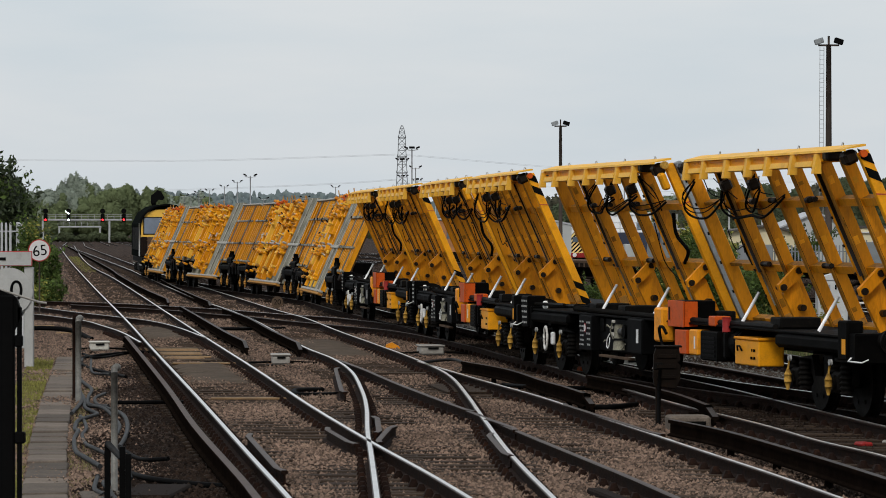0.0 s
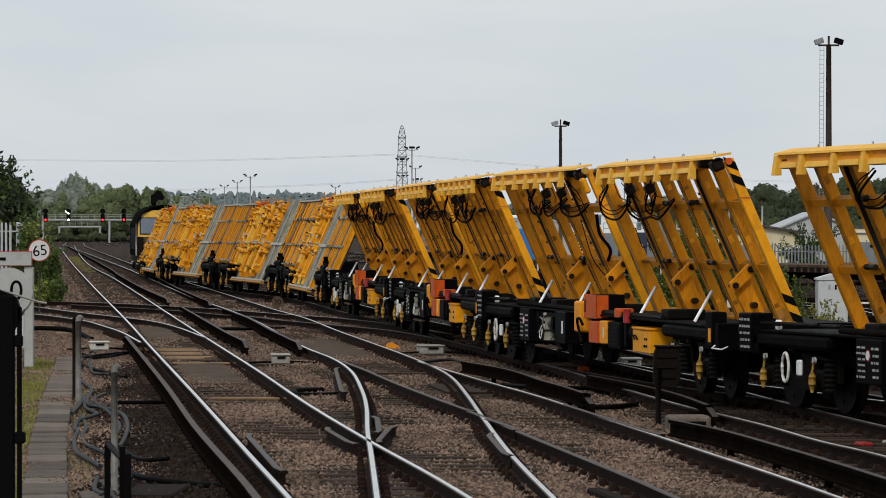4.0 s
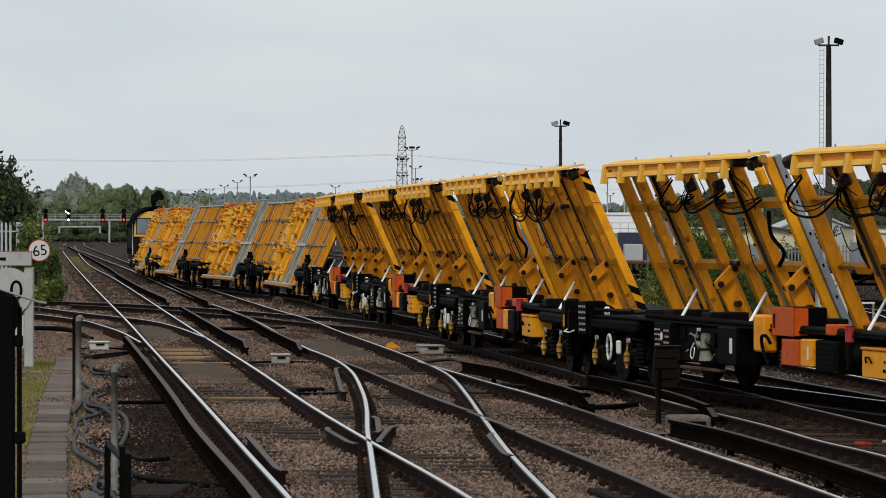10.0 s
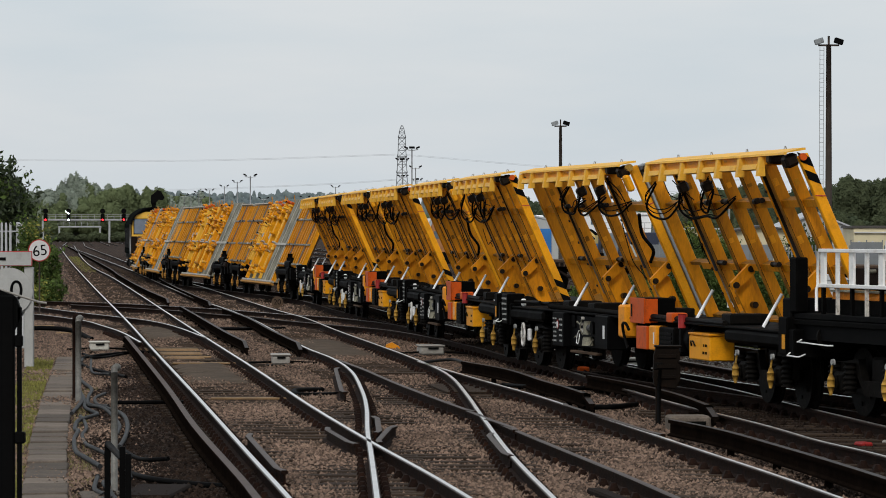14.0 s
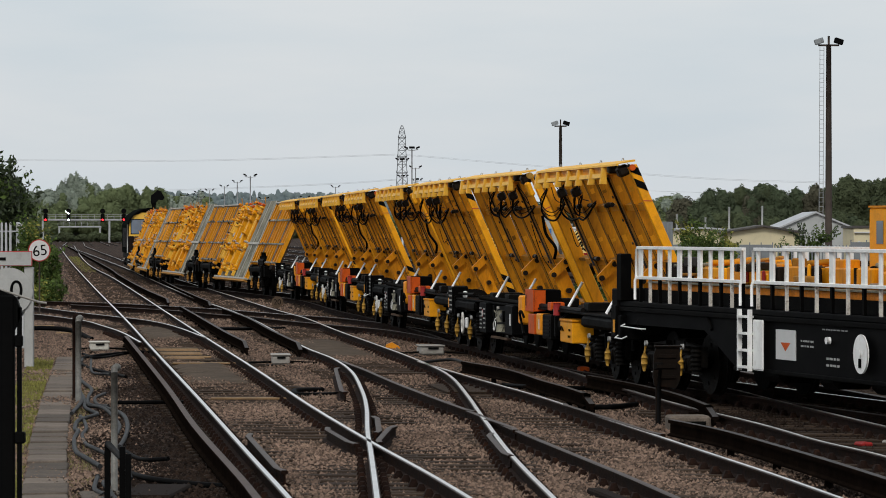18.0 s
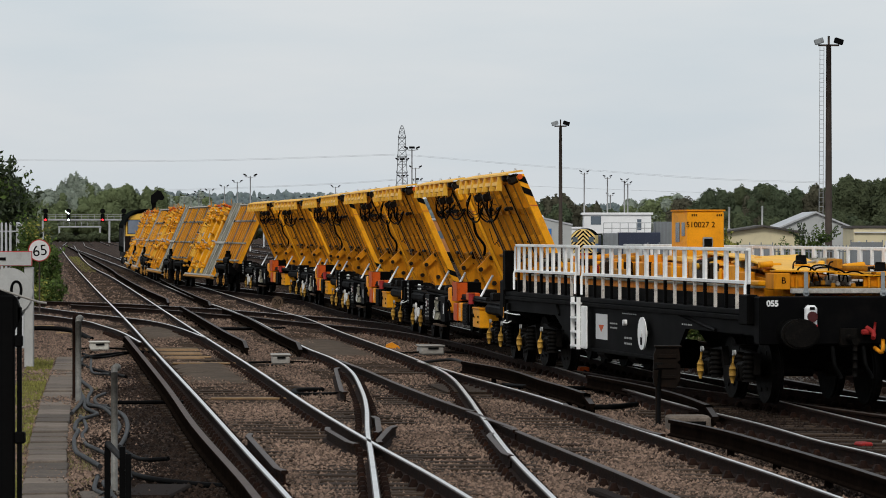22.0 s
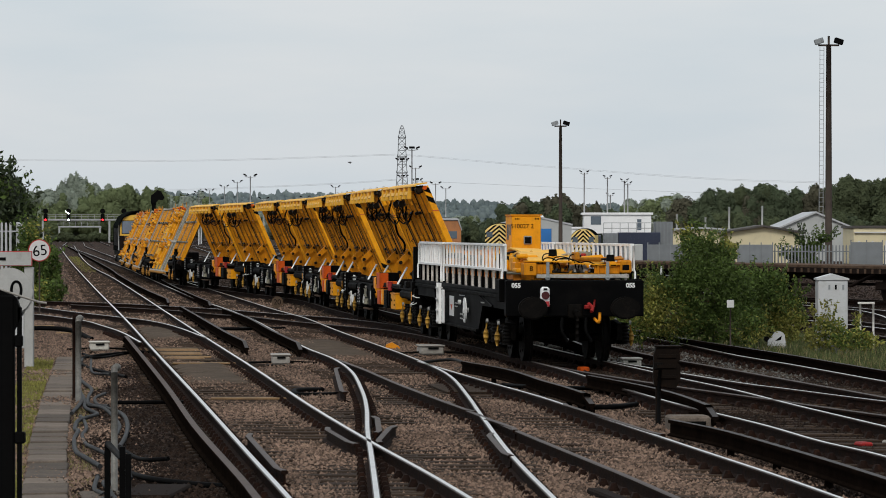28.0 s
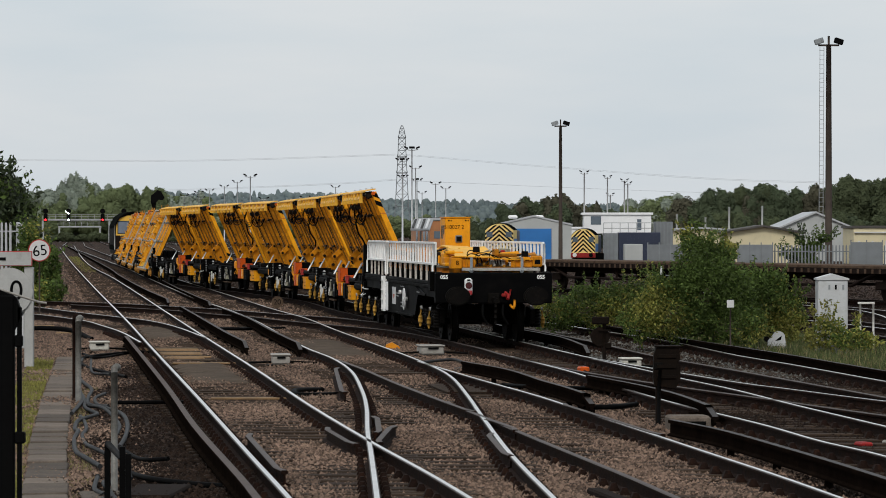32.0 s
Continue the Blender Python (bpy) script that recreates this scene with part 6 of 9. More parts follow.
# ---- locomotive ----
def locomotive():
    w = thing("locomotive", START, "dark diesel locomotive with a yellow cab end heading the train", "locomotive")
    H = 10.5
    bm = bmesh.new()
    prof = [(-1.32, 1.15), (1.32, 1.15), (1.32, 2.9), (1.0, 3.55), (0.55, 3.86), (-0.55, 3.86), (-1.0, 3.55), (-1.32, 2.9)]
    prism(bm, prof, -H + 1.9, H)
    part("body", bm, LOCOGREEN, w)
    bm = bmesh.new()
    cabp = [(-1.3, 1.2), (1.3, 1.2), (1.3, 2.9), (1.05, 3.4), (0.55, 3.6), (-0.55, 3.6), (-1.05, 3.4), (-1.3, 2.9)]
    prism(bm, cabp, -H + 0.35, -H + 1.9)
    part("cab", bm, LOCOYELLOW, w, "yellow painted cab end")
    bm = bmesh.new()
    arc = [(1.36 * math.cos(a), 2.75 + 1.15 * math.sin(a)) for a in np.linspace(0.12, math.pi - 0.12, 14)]
    prism(bm, arc + [(x * 0.96, 2.74 + (z - 2.75) * 0.94) for x, z in reversed(arc)], -H + 0.2, -H + 3.4)
    part("roof_hood", bm, INK, w, "black curved cab roof")
    for s in (-1, 1):
        bm = bmesh.new()
        box(bm, min(s * 0.12, s * 1.16), max(s * 0.12, s * 1.16), -H + 0.31, -H + 0.345, 2.35, 3.18, bevel=0.03)
        wnd = part("windscreen", bm, GLASS_BLUE, w, "blue-grey cab windscreen")
        part("frame", new_box(min(s * 0.08, s * 1.2), max(s * 0.08, s * 1.2), -H + 0.335, -H + 0.348, 2.31, 3.22, bevel=0.005), INK, wnd)
        part("side_strip", new_box(s * 1.33 - 0.02, s * 1.33 + 0.02, -H + 0.5, -H + 1.5, 2.3, 3.0), BLACK, w)
    part("nose_panel", new_box(-1.0, 0.05, -H + 0.25, -H + 0.34, 1.2, 2.2, bevel=0.04), RUSTDECK, w, "grimy buff nose panel")
    part("skirt_panel", new_box(-1.31, -1.0, -10.2, -9.0, 1.2, 2.2, bevel=0.02), RUSTDARK, w)
    part("marker_light", new_box(-0.75, -0.5, -H + 0.22, -H + 0.25, 1.9, 2.1, bevel=0.02), SIGNWHITE, w)
    part("underframe", new_box(-1.25, 1.25, -H + 0.2, H - 0.2, 0.85, 1.14, bevel=0.03), BLACK, w)
    part("fuel_tank", new_box(-1.2, 1.2, -3, 3, 0.3, 0.84, bevel=0.12), BLACK, w)
    for k in range(8):
        part("side_grille", new_box(-1.345, -1.33, -6 + k * 1.7, -4.8 + k * 1.7, 1.5, 2.7, bevel=0.005), DARKMETAL, w)
    for s in (-1, 1):
        for dy in (0.5, 1.7):
            bm = bmesh.new()
            tube(bm, [(s * 1.38, -H + dy, 1.2), (s * 1.38, -H + dy, 2.9)], 0.02, 6)
            part("handrail", bm, GALV, w)
    buffers(w, -H + 0.3, -1)
    for y in (-6.8, 6.8):
        for dy in (-1.0, 1.0):
            bogie(w, y + dy * 0.9, yellow=False)
    return w


loco = locomotive()
TRAIN.append((loco, 189.6, 6.8))
collect_wheels(loco, 0.46)


# ---- trackside things ----
def point_machine(x, y, turn, material, sx=0.5, sy=0.35, label="pale plastic point machine cover on the timbers"):
    t = thing("point_machine", pose(x, y, -0.16, 0, 0, turn), label, "point machine", "point machines")
    part("body", new_box(-sx / 2, sx / 2, -sy / 2, sy / 2, 0.0, 0.17, bevel=0.03), material, t)
    part("lid", new_box(-sx / 2 - 0.02, sx / 2 + 0.02, -sy / 2 - 0.02, sy / 2 + 0.02, 0.173, 0.21, bevel=0.015), material, t)
    for rod in ([(-sx / 2 - 0.5, 0, 0.03), (-sx / 2, 0, 0.05)], [(sx / 2, 0.05, 0.05), (sx / 2 + 0.6, 0.05, 0.02)]):
        part("drive_rod", tube(bmesh.new(), rod, 0.025, 6), DARKMETAL, t)
    part("base", new_box(-sx * 0.8, sx * 0.8, -sy / 2 - 0.06, sy / 2 + 0.06, -0.05, -0.003, bevel=0.01), DARKMETAL, t)
    part("slot", new_box(-sx * 0.2, sx * 0.25, -sy / 2 - 0.026, -sy / 2 - 0.021, 0.12, 0.16), INK, t)


point_machine(-7.6, 81.2, 8, PALEBOX, 0.42, 0.4)
point_machine(-3.22, 72.8, 4, GREYBOX, 0.36, 0.5, "grey weathered point machine cover between the rails")
point_machine(-0.27, 78.6, 10, GREYBOX, 0.5, 0.6, "grey weathered point machine cover between the rails")
point_machine(3.6, 70.6, 6, PALEBOX, 0.38, 0.4)


def concrete_block():
    t = thing("concrete_block", pose(3.24, 48.6, -0.2, 0, 0, 6), "grey concrete block with a dark recess beside the rail", "concrete block")
    part("block", new_box(-0.27, 0.27, -0.25, 0.25, 0, 0.24, bevel=0.03), CONCRETE, t)
    part("recess", new_box(-0.12, 0.2, -0.262, -0.252, 0.04, 0.17), INK, t)


concrete_block()


def ground_signal(x, y, z_top, tag, back=True):
    """A small shunting signal on a post, seen from behind: a louvred case, or a round disc under a lamp box."""
    t = thing("ground_signal", pose(x, y, -0.2), tag, "shunting signal", "shunting signals")
    bm = tube(bmesh.new(), [(0, 0, 0), (0, 0, z_top)], 0.04, 10)
    box(bm, -0.12, 0.12, -0.12, 0.12, -0.03, 0.05, bevel=0.01)
    part("post", bm, SIGBROWN, t)
    if back:
        bm = bmesh.new()
        prism(bm, [(-0.05, z_top - 0.52), (0.24, z_top - 0.55), (0.3, z_top - 0.42), (0.3, z_top - 0.24), (0.26, z_top - 0.2), (0.3, z_top - 0.16), (0.28, z_top), (-0.03, z_top), (-0.06, z_top - 0.1), (-0.07, z_top - 0.4)], -0.06, 0.14)
        part("case", bm, SIGBROWN, t)
        for k in range(3):
            part("louvre", new_box(-0.02, 0.24, -0.085, -0.063, z_top - 0.14 - 0.14 * k, z_top - 0.09 - 0.14 * k, bevel=0.006), SIGBROWN, t)
        part("hood", new_box(-0.05, 0.32, -0.09, 0.2, z_top + 0.003, z_top + 0.03, bevel=0.008), SIGBROWN, t)
        part("bracket", new_box(-0.06, 0.06, -0.07, 0.0, z_top - 0.3, z_top - 0.2, bevel=0.01), DARKMETAL, t)
        part("cable_pipe", tube(bmesh.new(), [(0.0, -0.08, 0.05), (0.0, -0.1, z_top * 0.5), (0.02, -0.1, z_top - 0.3)], 0.022, 7), RUBBER, t)
    else:
        part("disc", tube(bmesh.new(), [(-0.08, -0.02, z_top - 0.26), (-0.08, 0.06, z_top - 0.26)], 0.19, 20), SIGBROWN, t, "round dark signal disc")
        part("case", new_box(-0.24, 0.1, 0.0, 0.16, z_top - 0.02, z_top + 0.13, bevel=0.02), SIGBROWN, t)
        part("arm", new_box(-0.12, 0.13, -0.06, -0.03, z_top - 0.16, z_top - 0.12, bevel=0.006), SIGBROWN, t)
        part("counterweight", new_box(0.02, 0.14, -0.05, 0.08, z_top - 0.5, z_top - 0.38, bevel=0.015), SIGBROWN, t)


ground_signal(2.93, 50.0, 1.09, "rusty black louvred shunting signal on a short post")
ground_signal(3.18, 72.4, 0.86, "rusty dark round shunting signal on a post", False)


def yellow_cover():
    t = thing("yellow_cover", pose(-1.14, 83.3, -0.21), "small yellow plastic trackside cover on the ballast", "cover")
    bm = bmesh.new()
    prism(bm, [(-0.17, 0), (0.2, 0), (0.14, 0.08), (-0.02, 0.17), (-0.15, 0.12)], -0.14, 0.14)
    part("shell", bm, AMBER, t)


yellow_cover()


def speed_disc():
    t = thing("speed_disc", pose(-5.35, 118.6, -0.21), "brown weathered round board with number 20 on a low post", "speed sign")
    bm = bmesh.new()
    tube(bm, [(0, 0.03, 0), (0, 0.03, 0.3)], 0.03, 6)
    part("post", bm, MASTPAINT, t)
    bm = bmesh.new()
    tube(bm, [(0, -0.012, 0.4), (0, 0.012, 0.4)], 0.19, 22)
    part("disc", bm, BARK_BROWN, t)
    lettering("20", 0.24, pose(0, -0.016, 0.4, 90, 0, 0), INK, t)


speed_disc()


def grey_cabinet():
    t = thing("equipment_cabinet", pose(8.42, 79.6, -0.2), "grey steel trackside equipment cabinet standing in weeds", "cabinet")
    part("body", new_box(-0.32, 0.32, -0.3, 0.3, 0.0, 1.62, bevel=0.012), CABINET, t)
    bm = bmesh.new()
    prism(bm, [(-0.35, 1.622), (0.35, 1.622), (0.35, 1.66), (0, 1.76), (-0.35, 1.66)], -0.33, 0.33)
    part("roof", bm, CABINET, t)
    part("door", new_box(-0.29, 0.29, -0.318, -0.304, 0.06, 1.58, bevel=0.004), CABINET, t)
    for x in (-0.08, 0.06, 0.22):
        part("lock", new_box(x - 0.02, x + 0.02, -0.33, -0.319, 1.42, 1.52), INK if x == 0.06 else GREY, t)


grey_cabinet()


def hoop_sign():
    t = thing("white_marker", pose(7.44, 81.8, -0.17), "white rounded point indicator on a dark base by the rail", "marker")
    bm = bmesh.new()
    arc = [(0.04 + 0.13 * math.cos(a), 0.3 + 0.12 * math.sin(a)) for a in np.linspace(-0.15, math.pi * 0.72, 8)]
    prism(bm, [(-0.21, 0.1), (0.2, 0.1)] + arc + [(-0.2, 0.2)], -0.09, 0.09)
    part("shell", bm, CABINET, t)
    part("skirt", new_box(-0.2, 0.2, -0.1, 0.1, 0.035, 0.096, bevel=0.01), GREYBOX, t)
    for x in (-0.13, 0.13):
        part("foot", new_box(x - 0.06, x + 0.06, -0.09, 0.09, -0.03, 0.032), INK, t)
    bm = bmesh.new()
    tube(bm, [(-0.1, 0.12, 0.42), (-0.1, 0.2, 0.42)], 0.06, 10)
    tube(bm, [(-0.22, 0.12, 0.24), (-0.22, 0.2, 0.24)], 0.06, 10)
    part("back_lamp", bm, DARKMETAL, t)
    bm = bmesh.new()
    prism(bm, [(-0.06, 0.2), (0.08, 0.23), (0.1, 0.33)], -0.096, -0.092)
    part("mark", bm, INK, t)


hoop_sign()


def ground_pipe():
    t = thing("ground_pipe", pose(6.65, 82.4, -0.16), "pale blue-grey pipe lying beside the marker", "pipe")
    part("tube", tube(bmesh.new(), [(0, 0, 0), (0.35, -0.05, 0.015), (0.62, -0.1, 0.02)], 0.03, 10), GREYBOX, t)


ground_pipe()


def marker_post():
    t = thing("marker_post", pose(6.05, 77.3, -0.2), "thin grey post with a small white plate", "marker post")
    bm = bmesh.new()
    tube(bm, [(0, 0, 0), (0, 0, 1.25)], 0.018, 6)
    part("post", bm, MASTPAINT, t)
    part("plate", new_box(-0.075, 0.075, -0.03, -0.02, 1.07, 1.23, bevel=0.004), SIGNWHITE, t)


marker_post()


def tube_rail():
    t = thing("tube_handrail", pose(9.6, 84.5, -0.2), "weathered pale tubular hoop rail beside the cabinet", "handrail")
    for x, y in ((0, 0), (0.29, -0.1)):
        bm = bmesh.new()
        tube(bm, [(x, y, -0.02), (x, y, 1.0)], 0.026, 7)
        part("post", bm, WHITE_WORN, t)
    part("top_bar", new_box(-0.06, 0.33, -0.04, 0.0, 1.002, 1.05, bevel=0.006), WHITE_WORN, t)


tube_rail()


# ---- platform end ----
slab_data = bpy.data.meshes.new("slab")
sb = new_box(-0.23, 0.23, -0.6, 0.6, -0.1, 0.0, bevel=0.012)
sb.to_mesh(slab_data)
sb.free()
slab_data.materials.append(CONCRETE)
path_way = tagged(new("walkway"), "worn concrete slab walkway beside the tracks", "walkway", kind="structure")
rng = random.Random(9)
for k in range(39):
    y = 28.5 + k * 1.235
    x = np.interp(y, [28, 34, 45, 58, 76.5], [-3.08, -3.7, -4.84, -6.1, -7.8])
    ob = new("slab", slab_data)
    ob.parent = path_way
    ob.matrix_basis = pose(x, y, -0.13 + rng.uniform(-0.012, 0.012), rng.uniform(-1.2, 1.2), rng.uniform(-1, 1), 5.5 + rng.uniform(-1, 1)) @ Matrix.Diagonal((rng.uniform(0.98, 1.04), 0.98, 1, 1))
for a, b in ((33.2, -3.1), (36.5, -3.3)):
    ob = new("slab", slab_data)
    ob.parent = path_way
    ob.matrix_basis = pose(b, a, -0.14, 0, 0, 8) @ Matrix.Diagonal((1.3, 0.8, 1, 1))


def galv_post(x, y, hgt, m, label, rad=0.034):
    t = thing("steel_post", pose(x, y, -0.22), label, "post", "steel posts")
    part("pipe", tube(bmesh.new(), [(0, 0, 0), (0, 0, hgt)], rad, 12), m, t)
    bm = tube(bmesh.new(), curve_pts([(0, 0, hgt + 0.001), (0, 0.01, hgt + 0.04), (0.02, 0.04, hgt + 0.06), (0.03, 0.07, hgt + 0.05)], 3), rad * 1.05, 10)
    part("elbow", bm, m, t)


galv_post(-5.74, 57.2, 1.32, RUST, "rusty brown steel tube post")
galv_post(-5.62, 56.6, 1.3, POSTGREY, "galvanised steel tube post with an elbow on top", 0.045)
galv_post(-3.33, 37.2, 1.26, POSTGREY, "galvanised steel tube post by the walkway", 0.033)


def black_rail():
    t = thing("black_handrail", pose(-2.98, 32.6, -0.2), "black painted steel handrail at the end of a walkway", "handrail")
    for x, y, z in ((0, 0, 0.78), (0.22, -0.4, 0.72), (0.16, -0.3, 0.78)):
        bm = bmesh.new()
        box(bm, x - 0.025, x + 0.025, y - 0.02, y + 0.02, 0, z)
        part("post", bm, RUBBER, t)
    bm = bmesh.new()
    tube(bm, [(0, 0, 0.79), (0.16, -0.2, 0.66), (0.24, -0.4, 0.5)], 0.025, 8)
    tube(bm, [(0, 0, 0.79), (0.13, -0.15, 0.68)], 0.03, 8)
    part("top_bar", bm, CABLE, t)


black_rail()


def cable_run(pts, r, m, label="grey flexible cable conduit lying on the ballast"):
    t = thing("cable", pose(pts[0][0], pts[0][1], -0.17), label, "cable", "loose cables")
    bm = bmesh.new()
    tube(bm, [Vector((x - pts[0][0], y - pts[0][1], z)) for x, y, z in curve_pts([(x, y, z) for x, y, z in pts], 7)], r, 8)
    part("sheath", bm, m, t)


cable_run([(-5.33, 52.7, 0.03), (-5.43, 54.9, 0.06), (-5.65, 57.6, 0.04), (-5.94, 59.9, 0.06), (-5.56, 56.9, 0.04), (-5.28, 54.2, 0.04), (-4.97, 52.7, 0.03), (-4.90, 51.5, 0.06), (-5.01, 50.4, 0.04), (-4.86, 48.5, 0.03), (-4.72, 47.5, 0.06), (-4.63, 46.1, 0.03), (-4.35, 43.5, 0.04), (-4.12, 42.1, 0.06), (-3.81, 40.8, 0.03)], 0.03, CABLE)
cable_run([(-7.42, 75.7, 0.03), (-6.96, 69.9, 0.04), (-6.33, 64.1, 0.06), (-5.81, 60.7, 0.04), (-5.60, 58.0, 0.03), (-5.29, 54.9, 0.06), (-4.95, 54.2, 0.03), (-4.52, 51.8, 0.06), (-4.21, 49.0, 0.06), (-3.99, 46.1, 0.06), (-3.92, 44.5, 0.03)], 0.03, CABLE)
cable_run([(-5.12, 51.8, 0.04), (-4.96, 50.7, 0.03), (-4.71, 48.5, 0.04), (-4.60, 46.8, 0.04), (-4.40, 45.2, 0.03), (-4.19, 43.9, 0.06), (-3.91, 42.9, 0.03)], 0.026, CABLE)
cable_run([(-5.32, 54.9, 0.04), (-4.95, 53.6, 0.06), (-4.43, 50.1, 0.03), (-4.24, 48.0, 0.04), (-4.14, 46.1, 0.04)], 0.026, CABLE)
cable_run([(-5.43, 59.1, 0.04), (-5.39, 56.9, 0.06), (-5.19, 55.2, 0.04), (-4.98, 54.6, 0.04)], 0.026, CABLE)
cable_run([(-3.83, 43.9, 0.03), (-3.46, 42.1, 0.03), (-3.12, 41.7, 0.06)], 0.026, RUBBER, "black cable on the ballast")
cable_run([(-7.13, 74.4, 0.06), (-6.48, 67.9, 0.04), (-6.02, 66.4, 0.06)], 0.026, CABLE)
cable_run([(-7.67, 78.2, 0.04), (-7.12, 75.7, 0.04), (-6.72, 79.6, 0.03)], 0.026, RUBBER, "black cable on the ballast")
cable_run([(-3.64, 38.7, 0.06), (-3.52, 37.1, 0.04), (-3.35, 36.3, 0.04)], 0.026, CABLE)
cable_run([(-3.39, 38.1, 0.04), (-3.52, 38.1, 0.04), (-3.33, 36.6, 0.06), (-3.18, 35.7, 0.03)], 0.026, CABLE)
cable_run([(-3.55, 40.4, 0.02), (-3.1, 38.8, 0.03), (-2.5, 38, 0.02), (-1.95, 37.6, 0.02)], 0.032, RUBBER, "black cable on the ballast")
cable_run([(-3.05, 34, 0.03), (-2.7, 33.2, 0.05), (-2.3, 32.5, 0.05), (-1.95, 32.3, 0.02)], 0.06, RUBBER, "thick black cable on the ballast")
cable_run([(-3.2, 32.8, 0.08), (-3.15, 34, 0.15), (-3.0, 33.4, 0.1), (-2.95, 32, 0.02)], 0.035, CABLE)
cable_run([(-5.9, 78, 0.02), (-6.5, 79, 0.05), (-7.4, 76, 0.04), (-6.9, 71, 0.03), (-5.7, 66, 0.03)], 0.03, RUBBER, "black cable on the ballast")
cable_run([(-8.6, 90, 0.0), (-9.4, 92, 0.18), (-10.6, 92, 0.2), (-11.6, 89, 0.0)], 0.06, RUBBER, "thick black cable looped under the crossing")
cable_run([(-5.0, 55.6, 0.05), (-4.2, 56, 0.04), (-3.9, 56.4, 0.02)], 0.03, RUBBER, "black cable on the ballast")
cable_run([(1.0, 62, 0.05), (1.6, 60, 0.1), (2.3, 60.5, 0.06), (2.9, 61.5, 0.02)], 0.035, RUBBER, "black cable on the ballast")
cable_run([(2.05, 55, 0.02), (2.4, 54.2, 0.05), (2.8, 55, 0.04), (3.1, 56.4, 0.02)], 0.04, RUBBER, "black cable on the ballast")
cable_run([(-2.0, 60.8, 0.02), (-2.4, 59.6, 0.06), (-2.25, 58.4, 0.04), (-1.7, 59, 0.02)], 0.045, RUBBER, "black cable on the ballast")
cable_run([(-0.5, 73, 0.03), (0.2, 74, 0.06), (0.45, 71.5, 0.03), (0.2, 69.5, 0.02)], 0.03, CABLE)
cable_run([(-6.5, 99, 0.05), (-5.5, 96, 0.1), (-5.0, 98, 0.05), (-4.3, 99.5, 0.02)], 0.045, RUBBER, "black cable on the ballast")


def plank(x, y, L, w, m, turn=0, label="orange-stained timber across the track"):
    t = thing("timber_plank", pose(x, y, -0.15, 0, 0, turn), label, "plank", "stained timbers")
    part("board", new_box(-L / 2, L / 2, -w / 2, w / 2, 0, 0.03, bevel=0.006), m, t)


STAINED = mat("orange_stained_timber", (0.24, 0.145, 0.065), 0.8, var=0.35, scale=2, fine=18, bump=0.4, stretch=(0.6, 9, 9), stain=(0.1, 0.07, 0.05), stain_amt=0.6)
for x, y, L, w in ((-4.6, 72.6, 1.5, 0.3), (-3.0, 57.3, 1.25, 0.22), (-11.2, 101.5, 0.9, 0.4), (-9.6, 94.5, 0.7, 0.4)):
    plank(x, y, L, w, STAINED, 2)
rng = random.Random(12)
for k in range(10):
    plank(-5.2 - 0.1 * k + rng.uniform(-0.06, 0.06), 74.6 + 0.83 * k, 1.2 + rng.uniform(-0.35, 0.1), 0.28, STAINED if k % 3 else DUST, 2 + rng.uniform(-1.5, 1.5), "pale worn timber board between the rails")
for x, y, L, w, tn in ((-0.9, 67.4, 1.9, 0.3, 2), (0.5, 61, 1.2, 3.2, 6)):
    plank(x, y, L, w, TIMBER, tn, "grey timber boarding between the rails")


def trackside_cover(x, y, sx, sy, sz, m, turn, label):
    t = thing("trackside_cover", pose(x, y, -0.19, 0, 0, turn), label, "cover", "trackside covers")
    part("shell", new_box(-sx / 2, sx / 2, -sy / 2, sy / 2, 0, sz, bevel=0.02), m, t)


trackside_cover(4.62, 43.7, 0.3, 0.12, 0.05, SIGNWHITE, 10, "white painted marker slab lying between the rails")
trackside_cover(5.2, 45.4, 0.15, 0.25, 0.06, RED, 20, "dull red plastic cable cover between the rails")
trackside_cover(5.75, 45.8, 0.5, 0.25, 0.06, GREYBOX, 20, "grey cable cover between the rails")
trackside_cover(2.66, 69.6, 0.18, 0.3, 0.1, ORANGE, 10, "small orange red plastic cover by the rail")
trackside_cover(2.25, 69.9, 0.3, 0.25, 0.06, RED, 10, "dull red plastic cable cover between the rails")
trackside_cover(-2.9, 36.9, 0.55, 1.6, 0.07, RUSTDARK, -4, "dark steel ramp end beside the handrail")
trackside_cover(1.62, 36.0, 0.16, 1.5, 0.1, RUSTDARK, 8, "dark steel ramp end between the rails")


# ---- signs and box beside the walkway ----
def speed_sign():
    t = thing("speed_sign", pose(-12.53, 114.0, -0.2), "round white speed board with red rim and black 65", "speed sign")
    bm = bmesh.new()
    tube(bm, [(0, 0.04, 0), (0, 0.04, 2.3)], 0.024, 8)
    part("post", bm, MASTPAINT, t)
    zc = 2.47 - (443.5 - 410.2) / 57.0 + 0.2
    bm = bmesh.new()
    tube(bm, [(0, -0.01, zc), (0, 0.01, zc)], 0.345, 30)
    part("rim", bm, SIGNRED, t)
    bm = bmesh.new()
    tube(bm, [(0, -0.018, zc), (0, -0.011, zc)], 0.315, 30)
    part("disc", bm, SIGNWHITE, t)
    lettering("65", 0.47, pose(0.02, -0.022, zc - 0.02, 90, -8, 0), INK, t)


speed_sign()


